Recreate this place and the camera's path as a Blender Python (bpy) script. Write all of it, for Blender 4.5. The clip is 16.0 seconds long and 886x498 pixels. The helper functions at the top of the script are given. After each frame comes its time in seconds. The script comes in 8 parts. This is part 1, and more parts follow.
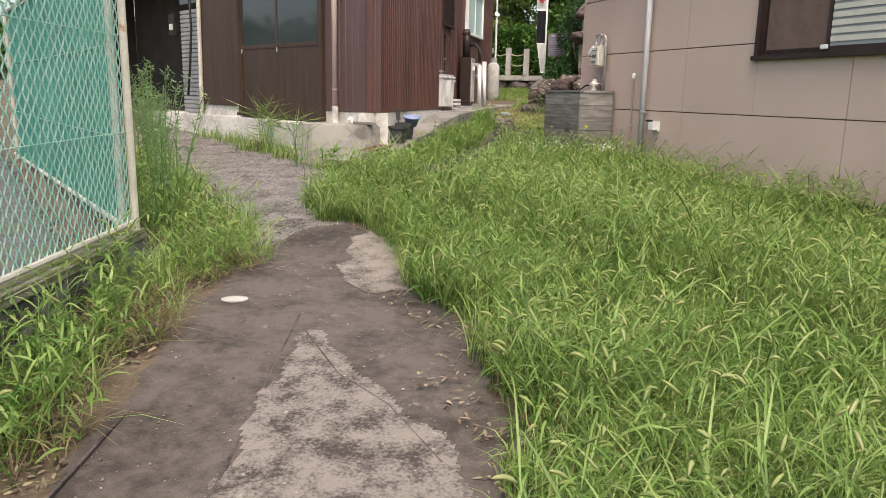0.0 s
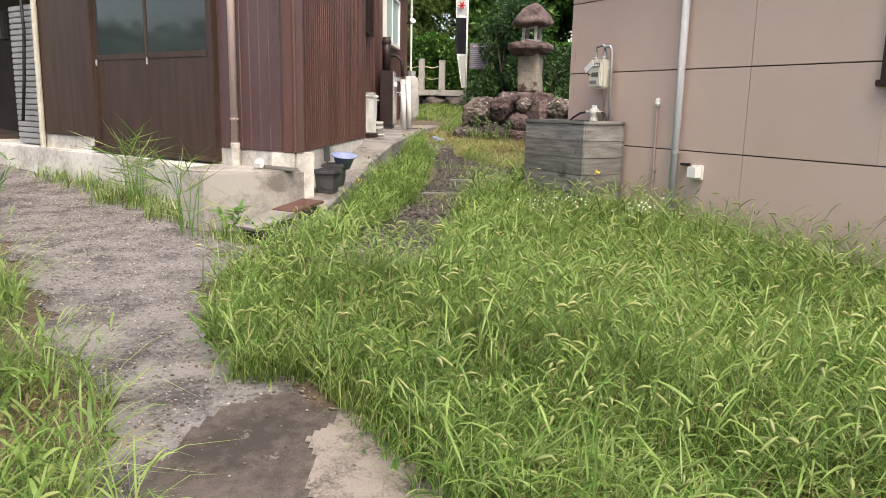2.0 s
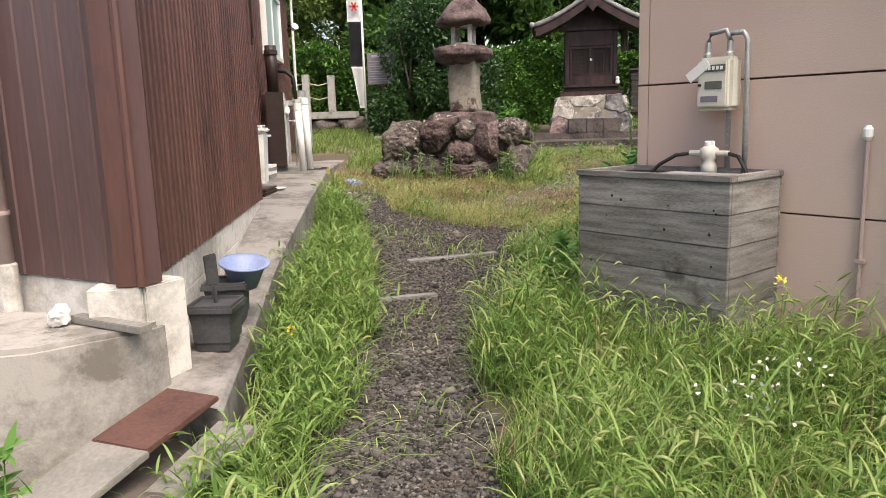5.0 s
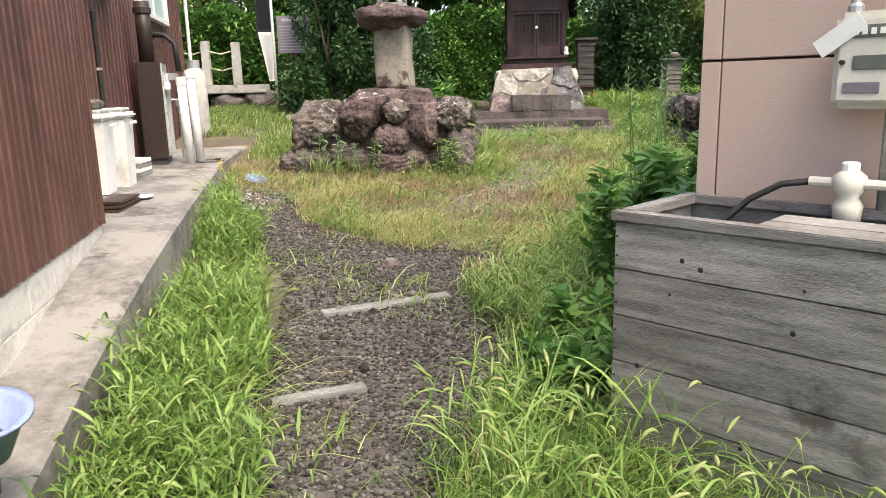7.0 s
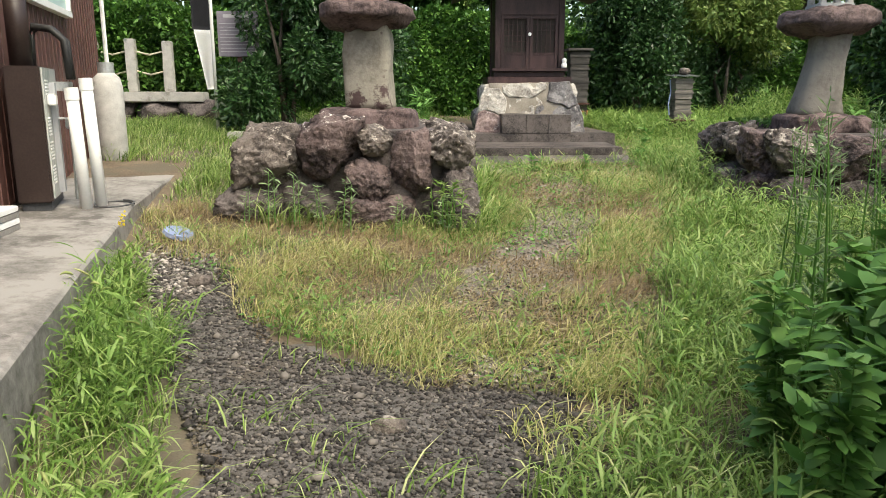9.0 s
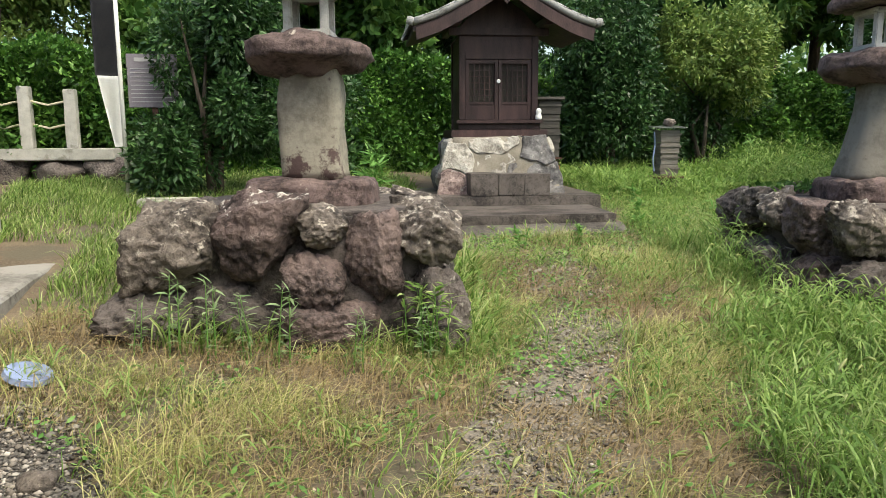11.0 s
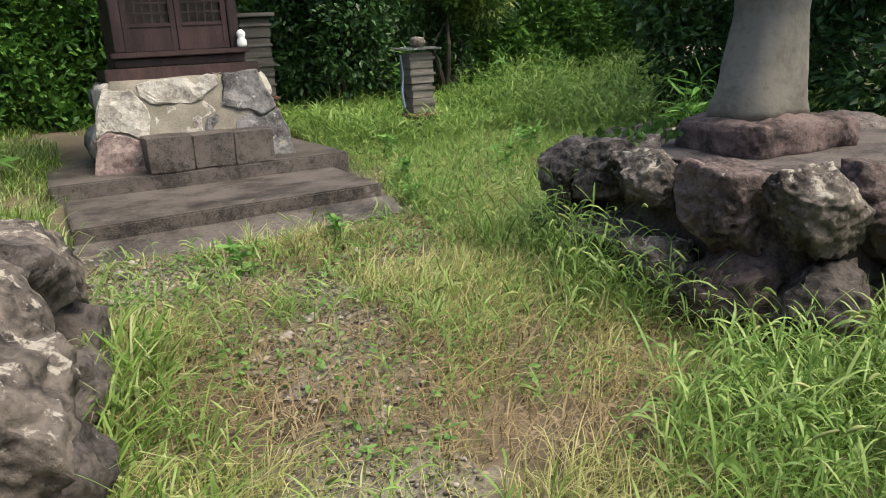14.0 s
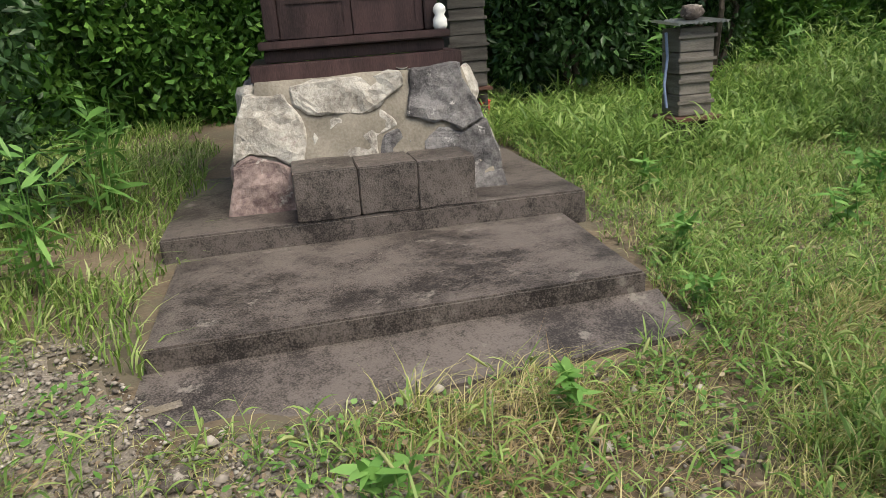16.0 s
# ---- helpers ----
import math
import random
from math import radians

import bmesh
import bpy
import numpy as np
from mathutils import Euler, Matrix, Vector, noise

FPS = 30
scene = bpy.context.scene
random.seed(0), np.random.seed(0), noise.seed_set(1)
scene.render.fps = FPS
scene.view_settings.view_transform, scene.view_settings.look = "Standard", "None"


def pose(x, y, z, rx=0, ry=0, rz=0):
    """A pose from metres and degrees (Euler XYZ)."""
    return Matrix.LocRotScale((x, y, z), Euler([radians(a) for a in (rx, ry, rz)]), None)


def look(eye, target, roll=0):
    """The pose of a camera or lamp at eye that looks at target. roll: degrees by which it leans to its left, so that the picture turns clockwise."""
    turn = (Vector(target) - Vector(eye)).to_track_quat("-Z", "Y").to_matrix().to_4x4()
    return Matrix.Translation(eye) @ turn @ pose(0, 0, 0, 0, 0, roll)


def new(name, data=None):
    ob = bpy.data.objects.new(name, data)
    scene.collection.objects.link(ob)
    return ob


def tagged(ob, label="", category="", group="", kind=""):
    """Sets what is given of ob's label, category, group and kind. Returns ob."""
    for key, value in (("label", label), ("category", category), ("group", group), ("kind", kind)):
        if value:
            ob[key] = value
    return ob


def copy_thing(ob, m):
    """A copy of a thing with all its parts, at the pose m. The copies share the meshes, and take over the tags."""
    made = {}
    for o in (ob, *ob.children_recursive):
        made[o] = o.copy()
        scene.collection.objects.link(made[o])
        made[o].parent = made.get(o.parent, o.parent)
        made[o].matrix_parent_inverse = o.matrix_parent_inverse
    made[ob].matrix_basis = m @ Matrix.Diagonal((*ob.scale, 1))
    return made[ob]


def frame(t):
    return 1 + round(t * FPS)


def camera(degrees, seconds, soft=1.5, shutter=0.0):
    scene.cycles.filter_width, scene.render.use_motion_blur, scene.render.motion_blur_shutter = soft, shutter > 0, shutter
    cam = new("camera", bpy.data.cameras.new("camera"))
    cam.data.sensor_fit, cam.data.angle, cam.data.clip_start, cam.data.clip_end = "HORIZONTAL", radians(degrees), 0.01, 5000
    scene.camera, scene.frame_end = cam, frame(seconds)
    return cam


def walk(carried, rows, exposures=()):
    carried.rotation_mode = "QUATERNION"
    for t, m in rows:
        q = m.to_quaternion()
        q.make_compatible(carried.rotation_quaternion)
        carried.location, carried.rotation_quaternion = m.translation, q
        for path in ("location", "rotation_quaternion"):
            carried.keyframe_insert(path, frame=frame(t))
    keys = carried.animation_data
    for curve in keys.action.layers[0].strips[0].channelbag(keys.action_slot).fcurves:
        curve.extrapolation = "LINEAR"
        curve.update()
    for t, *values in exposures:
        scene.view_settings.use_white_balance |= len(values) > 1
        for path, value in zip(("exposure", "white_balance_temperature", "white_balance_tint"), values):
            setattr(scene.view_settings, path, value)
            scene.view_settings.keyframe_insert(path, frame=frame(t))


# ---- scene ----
cam = camera(61.7, 16.0, 0.7)
METRES, EYE, TILT, LEAN, TURN = 20.0, 1.43, 0.0, 0.0, 10.6
ROWS = [
    (0.0, 0.0, 0.0, 0.0, 0.24, -11.84, -1.13),
    (0.5, -0.0136, 0.0422, 0.0025, -0.92, -13.99, -2.21),
    (1.0, -0.0215, 0.0848, 0.0053, -3.1, -12.94, -0.6),
    (1.5, -0.0303, 0.1252, 0.0093, -6.38, -11.89, -1.8),
    (2.0, -0.0354, 0.1644, 0.0112, -8.59, -11.01, -1.1),
    (2.5, -0.0413, 0.2055, 0.013, -11.26, -9.79, -1.25),
    (3.0, -0.0445, 0.2414, 0.0145, -15.25, -10.38, 0.75),
    (3.5, -0.0472, 0.2785, 0.0173, -14.47, -10.84, 1.49),
    (4.0, -0.0485, 0.3142, 0.0198, -16.44, -10.61, 2.24),
    (4.5, -0.0466, 0.3478, 0.0209, -17.57, -9.79, 2.11),
    (7.0, -0.0057, 0.4795, 0.027, -24.67, -12.43, 1.49),
    (7.5, 0.0026, 0.5111, 0.0278, -22.81, -12.5, 1.59),
    (8.0, 0.0118, 0.5404, 0.0284, -24.78, -14.24, 2.19),
    (8.5, 0.0195, 0.5707, 0.0312, -24.1, -13.5, 1.49),
    (9.0, 0.0266, 0.598, 0.0347, -28.43, -12.07, 0.04),
    (11.5, 0.073, 0.7081, 0.0419, -35.64, -8.3, 0.41),
    (12.0, 0.084, 0.7292, 0.0427, -40.62, -9.55, 1.39),
    (12.5, 0.0995, 0.749, 0.0443, -40.32, -10.85, 2.84),
    (13.0, 0.1149, 0.7688, 0.046, -48.09, -12.22, 2.32),
    (13.5, 0.1394, 0.7867, 0.0455, -53.96, -13.5, 3.1),
    (14.0, 0.1624, 0.8084, 0.0463, -55.09, -15.15, 3.26),
    (14.5, 0.186, 0.8281, 0.0494, -54.51, -15.91, 3.66),
    (15.0, 0.2099, 0.848, 0.053, -43.36, -16.49, 6.28),
    (15.5, 0.2281, 0.8726, 0.0566, -40.42, -16.96, 4.08),
    (16.0, 0.2502, 0.8985, 0.0561, -38.86, -17.42, 4.04),
]

EXPO = [(0.0, 1.04, 7200, 11), (1.2, 1.26, 7200, 11), (4.5, 1.18, 7150, 12), (7.2, 1.66, 7050, 8), (9.5, 1.36, 7050, 1), (12.0, 1.34, 7050, -1), (14.0, 1.25, 7000, 2), (16.0, 1.05, 6950, 3)]
walk(cam, [(t, pose(0, 0, EYE, TILT, LEAN, TURN) @ pose(METRES * x, METRES * y, METRES * z, 90 + pitch, roll, yaw)) for t, x, y, z, yaw, pitch, roll in ROWS], EXPO)

# ---- light ----
SUN_EL, SUN_AZ = 60.0, 158.0
world = bpy.data.worlds.new("world")
scene.world = world
world.use_nodes = True
wn = world.node_tree.nodes
sky = wn.new("ShaderNodeTexSky")
sky.sky_type = "NISHITA"
sky.sun_disc = False
sky.sun_elevation = radians(SUN_EL)
sky.sun_rotation = radians(SUN_AZ)
sky.air_density, sky.dust_density, sky.ozone_density = 1.0, 4.0, 1.0
wn["Background"].inputs["Strength"].default_value = 0.15
world.node_tree.links.new(sky.outputs[0], wn["Background"].inputs["Color"])
sun_data = bpy.data.lights.new("sun", "SUN")
sun_data.energy, sun_data.angle, sun_data.color = 1.3, radians(38), (1.0, 0.96, 0.89)
sun = new("sun", sun_data)
sun.matrix_world = look((0, 0, 0), (-math.sin(radians(SUN_AZ)) * math.cos(radians(SUN_EL)), -math.cos(radians(SUN_AZ)) * math.cos(radians(SUN_EL)), -math.sin(radians(SUN_EL))))


# ---- materials ----
def surface(name, a, b, scale=3.0, rough=0.85, bump=0.3, grain=60.0, stain=None, stain_scale=0.8, stain_at=0.55, metal=0.0, stretch=(1, 1, 1), vary=0.0, spec=0.3, depth=0.01, fine_mix=0.4):
    """Two colours by noise at two scales, an optional stain with its own outline, and fine relief."""
    m = bpy.data.materials.new(name)
    m.use_nodes = True
    n, l = m.node_tree.nodes, m.node_tree.links
    out = n["Principled BSDF"]
    geo = n.new("ShaderNodeNewGeometry")
    mapping = n.new("ShaderNodeVectorMath")
    mapping.operation = "MULTIPLY"
    mapping.inputs[1].default_value = stretch
    l.new(geo.outputs["Position"], mapping.inputs[0])
    big = n.new("ShaderNodeTexNoise")
    big.inputs["Scale"].default_value, big.inputs["Detail"].default_value = scale, 6
    fine = n.new("ShaderNodeTexNoise")
    fine.inputs["Scale"].default_value, fine.inputs["Detail"].default_value = grain, 4
    for t in (big, fine):
        l.new(mapping.outputs[0], t.inputs["Vector"])
    both = n.new("ShaderNodeMix")
    both.inputs["Factor"].default_value = fine_mix
    l.new(big.outputs["Fac"], both.inputs["A"])
    l.new(fine.outputs["Fac"], both.inputs["B"])
    ramp = n.new("ShaderNodeValToRGB")
    ramp.color_ramp.elements[0].position, ramp.color_ramp.elements[1].position = 0.36, 0.64
    ramp.color_ramp.elements[0].color, ramp.color_ramp.elements[1].color = (*a, 1), (*b, 1)
    l.new(both.outputs[0], ramp.inputs[0])
    colour = ramp.outputs[0]
    if stain:
        spots = n.new("ShaderNodeTexNoise")
        spots.inputs["Scale"].default_value, spots.inputs["Detail"].default_value, spots.inputs["Roughness"].default_value = stain_scale, 8, 0.65
        l.new(geo.outputs["Position"], spots.inputs["Vector"])
        edge = n.new("ShaderNodeValToRGB")
        edge.color_ramp.elements[0].position, edge.color_ramp.elements[1].position = stain_at, stain_at + 0.07
        l.new(spots.outputs["Fac"], edge.inputs[0])
        mix = n.new("ShaderNodeMix")
        mix.data_type = "RGBA"
        l.new(edge.outputs[0], mix.inputs["Factor"])
        for s in mix.inputs:
            if s.type == "RGBA" and s.identifier.startswith("A"):
                l.new(colour, s)
            if s.type == "RGBA" and s.identifier.startswith("B"):
                s.default_value = (*stain, 1)
        colour = [s for s in mix.outputs if s.type == "RGBA"][0]
    if vary:
        info = n.new("ShaderNodeObjectInfo")
        rng = n.new("ShaderNodeMapRange")
        rng.inputs["To Min"].default_value, rng.inputs["To Max"].default_value = 1 - vary, 1 + vary
        l.new(info.outputs["Random"], rng.inputs["Value"])
        hsv = n.new("ShaderNodeHueSaturation")
        l.new(rng.outputs[0], hsv.inputs["Value"])
        l.new(colour, hsv.inputs["Color"])
        colour = hsv.outputs[0]
    l.new(colour, out.inputs["Base Color"])
    out.inputs["Roughness"].default_value, out.inputs["Metallic"].default_value = rough, metal
    out.inputs["Specular IOR Level"].default_value = spec
    if bump:
        bp = n.new("ShaderNodeBump")
        bp.inputs["Strength"].default_value, bp.inputs["Distance"].default_value = bump, depth
        l.new(both.outputs[0], bp.inputs["Height"])
        l.new(bp.outputs[0], out.inputs["Normal"])
    return m


def foliage(name, stops, patch=0.6, through_light=0.35, rough=0.5, by_patch=0.34):
    """Leaves and blades: colour by island and by patches over the plan, some light passing through."""
    m = bpy.data.materials.new(name)
    m.use_nodes = True
    n, l = m.node_tree.nodes, m.node_tree.links
    out = n["Principled BSDF"]
    geo = n.new("ShaderNodeNewGeometry")
    big = n.new("ShaderNodeTexNoise")
    big.inputs["Scale"].default_value, big.inputs["Detail"].default_value = patch, 4
    l.new(geo.outputs["Position"], big.inputs["Vector"])
    mix = n.new("ShaderNodeMix")
    mix.inputs["Factor"].default_value = by_patch
    l.new(geo.outputs["Random Per Island"], mix.inputs["A"])
    l.new(big.outputs["Fac"], mix.inputs["B"])
    ramp = n.new("ShaderNodeValToRGB")
    els = ramp.color_ramp.elements
    for i, c in enumerate(stops):
        p = 0.15 + 0.7 * i / (len(stops) - 1)
        e = els[i] if i < 2 else els.new(p)
        e.position = p
        e.color = (*c, 1)
    for i, c in enumerate(stops):
        els[i].color = (*c, 1)
    l.new(mix.outputs[0], ramp.inputs[0])
    l.new(ramp.outputs[0], out.inputs["Base Color"])
    out.inputs["Roughness"].default_value = rough
    out.inputs["Specular IOR Level"].default_value = 0.3
    tr = n.new("ShaderNodeBsdfTranslucent")
    l.new(ramp.outputs[0], tr.inputs["Color"])
    add = n.new("ShaderNodeMixShader")
    add.inputs[0].default_value = through_light
    l.new(out.outputs[0], add.inputs[1])
    l.new(tr.outputs[0], add.inputs[2])
    l.new(add.outputs[0], n["Material Output"].inputs["Surface"])
    return m


def stone(name, dark, mid, crust, crust_at=0.6, crust_scale=7.0, pit=24.0, depth=0.03, vary=0.2, rough=0.85, scale=3.5, upper=0.0, speck=0.14):
    """Weathered stone: mottled body, pitted relief, and lichen blotches with their own outline; 'upper' also spreads
    their colour over up-facing surfaces.
    """
    m = bpy.data.materials.new(name)
    m.use_nodes = True
    n, l = m.node_tree.nodes, m.node_tree.links
    out = n["Principled BSDF"]
    geo = n.new("ShaderNodeNewGeometry")

    def field(sc, detail, roughness):
        t = n.new("ShaderNodeTexNoise")
        t.inputs["Scale"].default_value, t.inputs["Detail"].default_value, t.inputs["Roughness"].default_value = sc, detail, roughness
        l.new(geo.outputs["Position"], t.inputs["Vector"])
        return t.outputs["Fac"]

    def sum_of(a, b, k):
        t = n.new("ShaderNodeMath")
        t.operation = "MULTIPLY_ADD"
        l.new(b, t.inputs[0])
        t.inputs[1].default_value = k
        l.new(a, t.inputs[2])
        return t.outputs[0]

    body, fine = field(scale, 8, 0.62), field(scale * 9, 6, 0.7)
    warp = n.new("ShaderNodeVectorMath")
    warp.operation = "MULTIPLY_ADD"
    wob = n.new("ShaderNodeTexNoise")
    wob.inputs["Scale"].default_value = pit * 0.5
    l.new(geo.outputs["Position"], wob.inputs["Vector"])
    l.new(wob.outputs["Color"], warp.inputs[0])
    warp.inputs[1].default_value = (1.2 / pit,) * 3
    l.new(geo.outputs["Position"], warp.inputs[2])
    cells = n.new("ShaderNodeTexVoronoi")
    cells.inputs["Scale"].default_value = pit
    l.new(warp.outputs[0], cells.inputs["Vector"])
    tone = n.new("ShaderNodeValToRGB")
    tone.color_ramp.elements[0].position, tone.color_ramp.elements[1].position = 0.62 - 0.5 * speck, 0.86 - 0.5 * speck
    tone.color_ramp.elements[0].color, tone.color_ramp.elements[1].color = (*dark, 1), (*mid, 1)
    l.new(sum_of(sum_of(body, fine, 0.55), cells.outputs["Distance"], -speck), tone.inputs[0])
    grown = field(crust_scale, 9, 0.72)
    # Upward normals add to the mask, so tops take more crust colour.
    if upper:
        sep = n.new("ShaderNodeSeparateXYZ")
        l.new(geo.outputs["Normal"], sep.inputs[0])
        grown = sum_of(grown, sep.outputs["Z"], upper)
    edge = n.new("ShaderNodeValToRGB")
    edge.color_ramp.elements[0].position, edge.color_ramp.elements[1].position = crust_at, crust_at + 0.05
    l.new(grown, edge.inputs[0])
    mix = n.new("ShaderNodeMix")
    mix.data_type = "RGBA"
    l.new(edge.outputs[0], mix.inputs[0])
    l.new(tone.outputs[0], mix.inputs[6])
    mix.inputs[7].default_value = (*crust, 1)
    info = n.new("ShaderNodeObjectInfo")
    rng = n.new("ShaderNodeMapRange")
    rng.inputs["To Min"].default_value, rng.inputs["To Max"].default_value = 1 - vary, 1 + vary
    l.new(info.outputs["Random"], rng.inputs["Value"])
    hsv = n.new("ShaderNodeHueSaturation")
    l.new(rng.outputs[0], hsv.inputs["Value"])
    l.new(mix.outputs[2], hsv.inputs["Color"])
    l.new(hsv.outputs[0], out.inputs["Base Color"])
    out.inputs["Roughness"].default_value, out.inputs["Specular IOR Level"].default_value = rough, 0.3
    bp = n.new("ShaderNodeBump")
    bp.inputs["Strength"].default_value, bp.inputs["Distance"].default_value = 1.0, depth
    l.new(sum_of(sum_of(body, fine, 0.5), cells.outputs["Distance"], 0.25), bp.inputs["Height"])
    l.new(bp.outputs[0], out.inputs["Normal"])
    return m


def glass(name, tint, rough=0.03):
    m = bpy.data.materials.new(name)
    m.use_nodes = True
    p = m.node_tree.nodes["Principled BSDF"]
    p.inputs["Base Color"].default_value = (*tint, 1)
    p.inputs["Roughness"].default_value = rough
    p.inputs["Specular IOR Level"].default_value = 0.6
    return m


M_SOIL = surface("soil", (0.075, 0.055, 0.038), (0.17, 0.13, 0.09), 1.5, 0.95, 0.8, 40, (0.10, 0.085, 0.06), 1.2, 0.5, depth=0.02)
M_CONC_PATH = stone("path_concrete", (0.044, 0.036, 0.031), (0.112, 0.094, 0.082), (0.185, 0.16, 0.138), 0.63, 3.5, 120, 0.004, 0.0, rough=0.9, scale=1.5, speck=0.10)
M_CONC_ROUGH = stone("worn_aggregate", (0.060, 0.050, 0.044), (0.25, 0.22, 0.195), (0.31, 0.275, 0.24), 0.62, 8, 60, 0.02, 0.0, rough=0.95, scale=6, speck=0.2)
M_SANDY = stone("sandy_worn_concrete", (0.085, 0.072, 0.062), (0.25, 0.22, 0.193), (0.29, 0.255, 0.225), 0.62, 8, 70, 0.014, 0.0, rough=0.95, scale=5, speck=0.18)
M_CONC_PALE = stone("pale_concrete", (0.36, 0.335, 0.30), (0.66, 0.63, 0.58), (0.27, 0.245, 0.215), 0.61, 1.6, 70, 0.004, 0.0, rough=0.9, scale=1.6, speck=0.06)
M_LEDGE = stone("ledge_concrete", (0.19, 0.175, 0.157), (0.38, 0.355, 0.325), (0.17, 0.155, 0.135), 0.60, 1.8, 70, 0.004, 0.0, rough=0.9, scale=1.6, speck=0.06)
M_ENCLOSURE = surface("dark_enclosure_ground", (0.05, 0.05, 0.052), (0.14, 0.14, 0.142), 8, 0.95, 0.6, 40, (0.09, 0.10, 0.06), 1.2, 0.55)
M_PORCH = stone("porch_concrete", (0.115, 0.104, 0.094), (0.27, 0.252, 0.232), (0.10, 0.09, 0.08), 0.585, 1.3, 90, 0.003, 0.0, rough=0.8, scale=1.4, speck=0.05)
M_SLAB = stone("dark_slab_concrete", (0.020, 0.016, 0.015), (0.115, 0.096, 0.087), (0.17, 0.15, 0.135), 0.61, 5, 110, 0.006, 0.06, rough=0.58, scale=2.2, speck=0.3)
M_GRAVEL = surface("gravel_bed", (0.036, 0.032, 0.030), (0.135, 0.123, 0.112), 9, 0.95, 1.0, 75, (0.075, 0.062, 0.05), 1.0, 0.55, depth=0.015)
M_LOT = stone("worn_asphalt_gravel", (0.058, 0.053, 0.052), (0.205, 0.192, 0.187), (0.28, 0.262, 0.255), 0.62, 14, 110, 0.006, 0.0, rough=0.95, scale=3.0, speck=0.12)
M_PEBBLE = foliage("crushed_stone", [(0.022, 0.019, 0.018), (0.046, 0.040, 0.036), (0.080, 0.070, 0.063), (0.19, 0.168, 0.148)], 1.5, 0.0, 0.8, 0.25)
M_GRAVELBROWN = surface("sandy_gravel", (0.10, 0.083, 0.068), (0.27, 0.235, 0.20), 6, 0.95, 0.8, 90, (0.15, 0.125, 0.095), 1.6, 0.5, depth=0.015, fine_mix=0.6)
M_PEBBLEBROWN = foliage("brown_pebbles", [(0.09, 0.073, 0.062), (0.18, 0.155, 0.135), (0.26, 0.228, 0.20), (0.43, 0.39, 0.35)], 1.5, 0.0, 0.85)
M_BROWN = surface("brown_steel_cladding", (0.085, 0.040, 0.034), (0.125, 0.06, 0.05), 2.0, 0.45, 0.08, 50, (0.075, 0.038, 0.033), 1.3, 0.57, stretch=(1, 1, 0.12), vary=0.16, spec=0.4)
M_DARKWOOD = surface("dark_brown_door", (0.040, 0.025, 0.019), (0.072, 0.045, 0.034), 3, 0.5, 0.08, 60, stretch=(4, 4, 0.4))
M_BEIGE = surface("beige_stucco_panel", (0.50, 0.375, 0.315), (0.56, 0.425, 0.36), 1.2, 0.9, 0.35, 140, (0.42, 0.305, 0.25), 0.7, 0.58, vary=0.02)
M_JOINT = surface("joint_sealant", (0.13, 0.085, 0.07), (0.18, 0.12, 0.10), 6, 0.9, 0.1)
M_PINKPIPE = surface("pinkish_downpipe", (0.36, 0.27, 0.25), (0.44, 0.34, 0.31), 4, 0.55, 0.05, stretch=(1, 1, 0.3))
M_GREYPIPE = surface("grey_downpipe", (0.35, 0.35, 0.36), (0.45, 0.45, 0.46), 4, 0.5, 0.05, stretch=(1, 1, 0.3))
M_METALGREY = surface("galvanised_steel", (0.30, 0.305, 0.30), (0.46, 0.47, 0.46), 6, 0.45, 0.08, metal=0.5)
M_STEEL = surface("painted_service_panel", (0.33, 0.335, 0.31), (0.50, 0.50, 0.47), 3, 0.45, 0.05, 40, (0.24, 0.27, 0.24), 2.2, 0.56, stretch=(1, 1, 0.5))
M_WHITE = surface("white_plastic", (0.72, 0.71, 0.68), (0.82, 0.81, 0.78), 3, 0.45, 0.05, 40, (0.55, 0.53, 0.48), 1.8, 0.63)
M_CREAM = surface("cream_enamel", (0.55, 0.52, 0.44), (0.64, 0.61, 0.53), 4, 0.45, 0.05)
M_BLACK = surface("black_rubber", (0.012, 0.012, 0.012), (0.03, 0.028, 0.026), 6, 0.55, 0.1)
M_HEATDARK = surface("dark_enamel_casing", (0.024, 0.015, 0.013), (0.045, 0.03, 0.026), 3, 0.4, 0.05)
M_ALU = surface("dark_bronze_aluminium", (0.035, 0.022, 0.020), (0.055, 0.036, 0.032), 3, 0.4, 0.03, metal=0.3)
M_GREYWOOD = surface("weathered_grey_board", (0.10, 0.095, 0.092), (0.27, 0.26, 0.25), 3, 0.85, 0.5, 40, (0.085, 0.075, 0.068), 2.4, 0.66, stretch=(1, 1, 9), vary=0.14)
# Mid-grey planks with grain and darker noise blotches.
M_CRATEWOOD = surface("damp_grey_planks", (0.095, 0.087, 0.08), (0.30, 0.283, 0.268), 3, 0.6, 0.5, 40, (0.075, 0.068, 0.06), 1.8, 0.63, stretch=(1, 1, 9), vary=0.2)
M_HIVE = surface("brown_grey_hive_board", (0.085, 0.075, 0.066), (0.20, 0.18, 0.16), 3, 0.85, 0.4, 40, (0.06, 0.05, 0.045), 2.4, 0.58, stretch=(1, 1, 9), vary=0.2)
# Darker tone of the hive boards, for the stack behind the shrine.
M_HIVEDARK = surface("dark_old_hive_board", (0.035, 0.032, 0.03), (0.10, 0.092, 0.086), 3, 0.85, 0.4, 40, stretch=(1, 1, 9), vary=0.2)
M_REDWOOD = surface("old_red_brown_timber", (0.018, 0.009, 0.009), (0.062, 0.033, 0.032), 3, 0.55, 0.4, 50, (0.10, 0.075, 0.07), 3.5, 0.67, stretch=(3, 3, 0.6), vary=0.14)
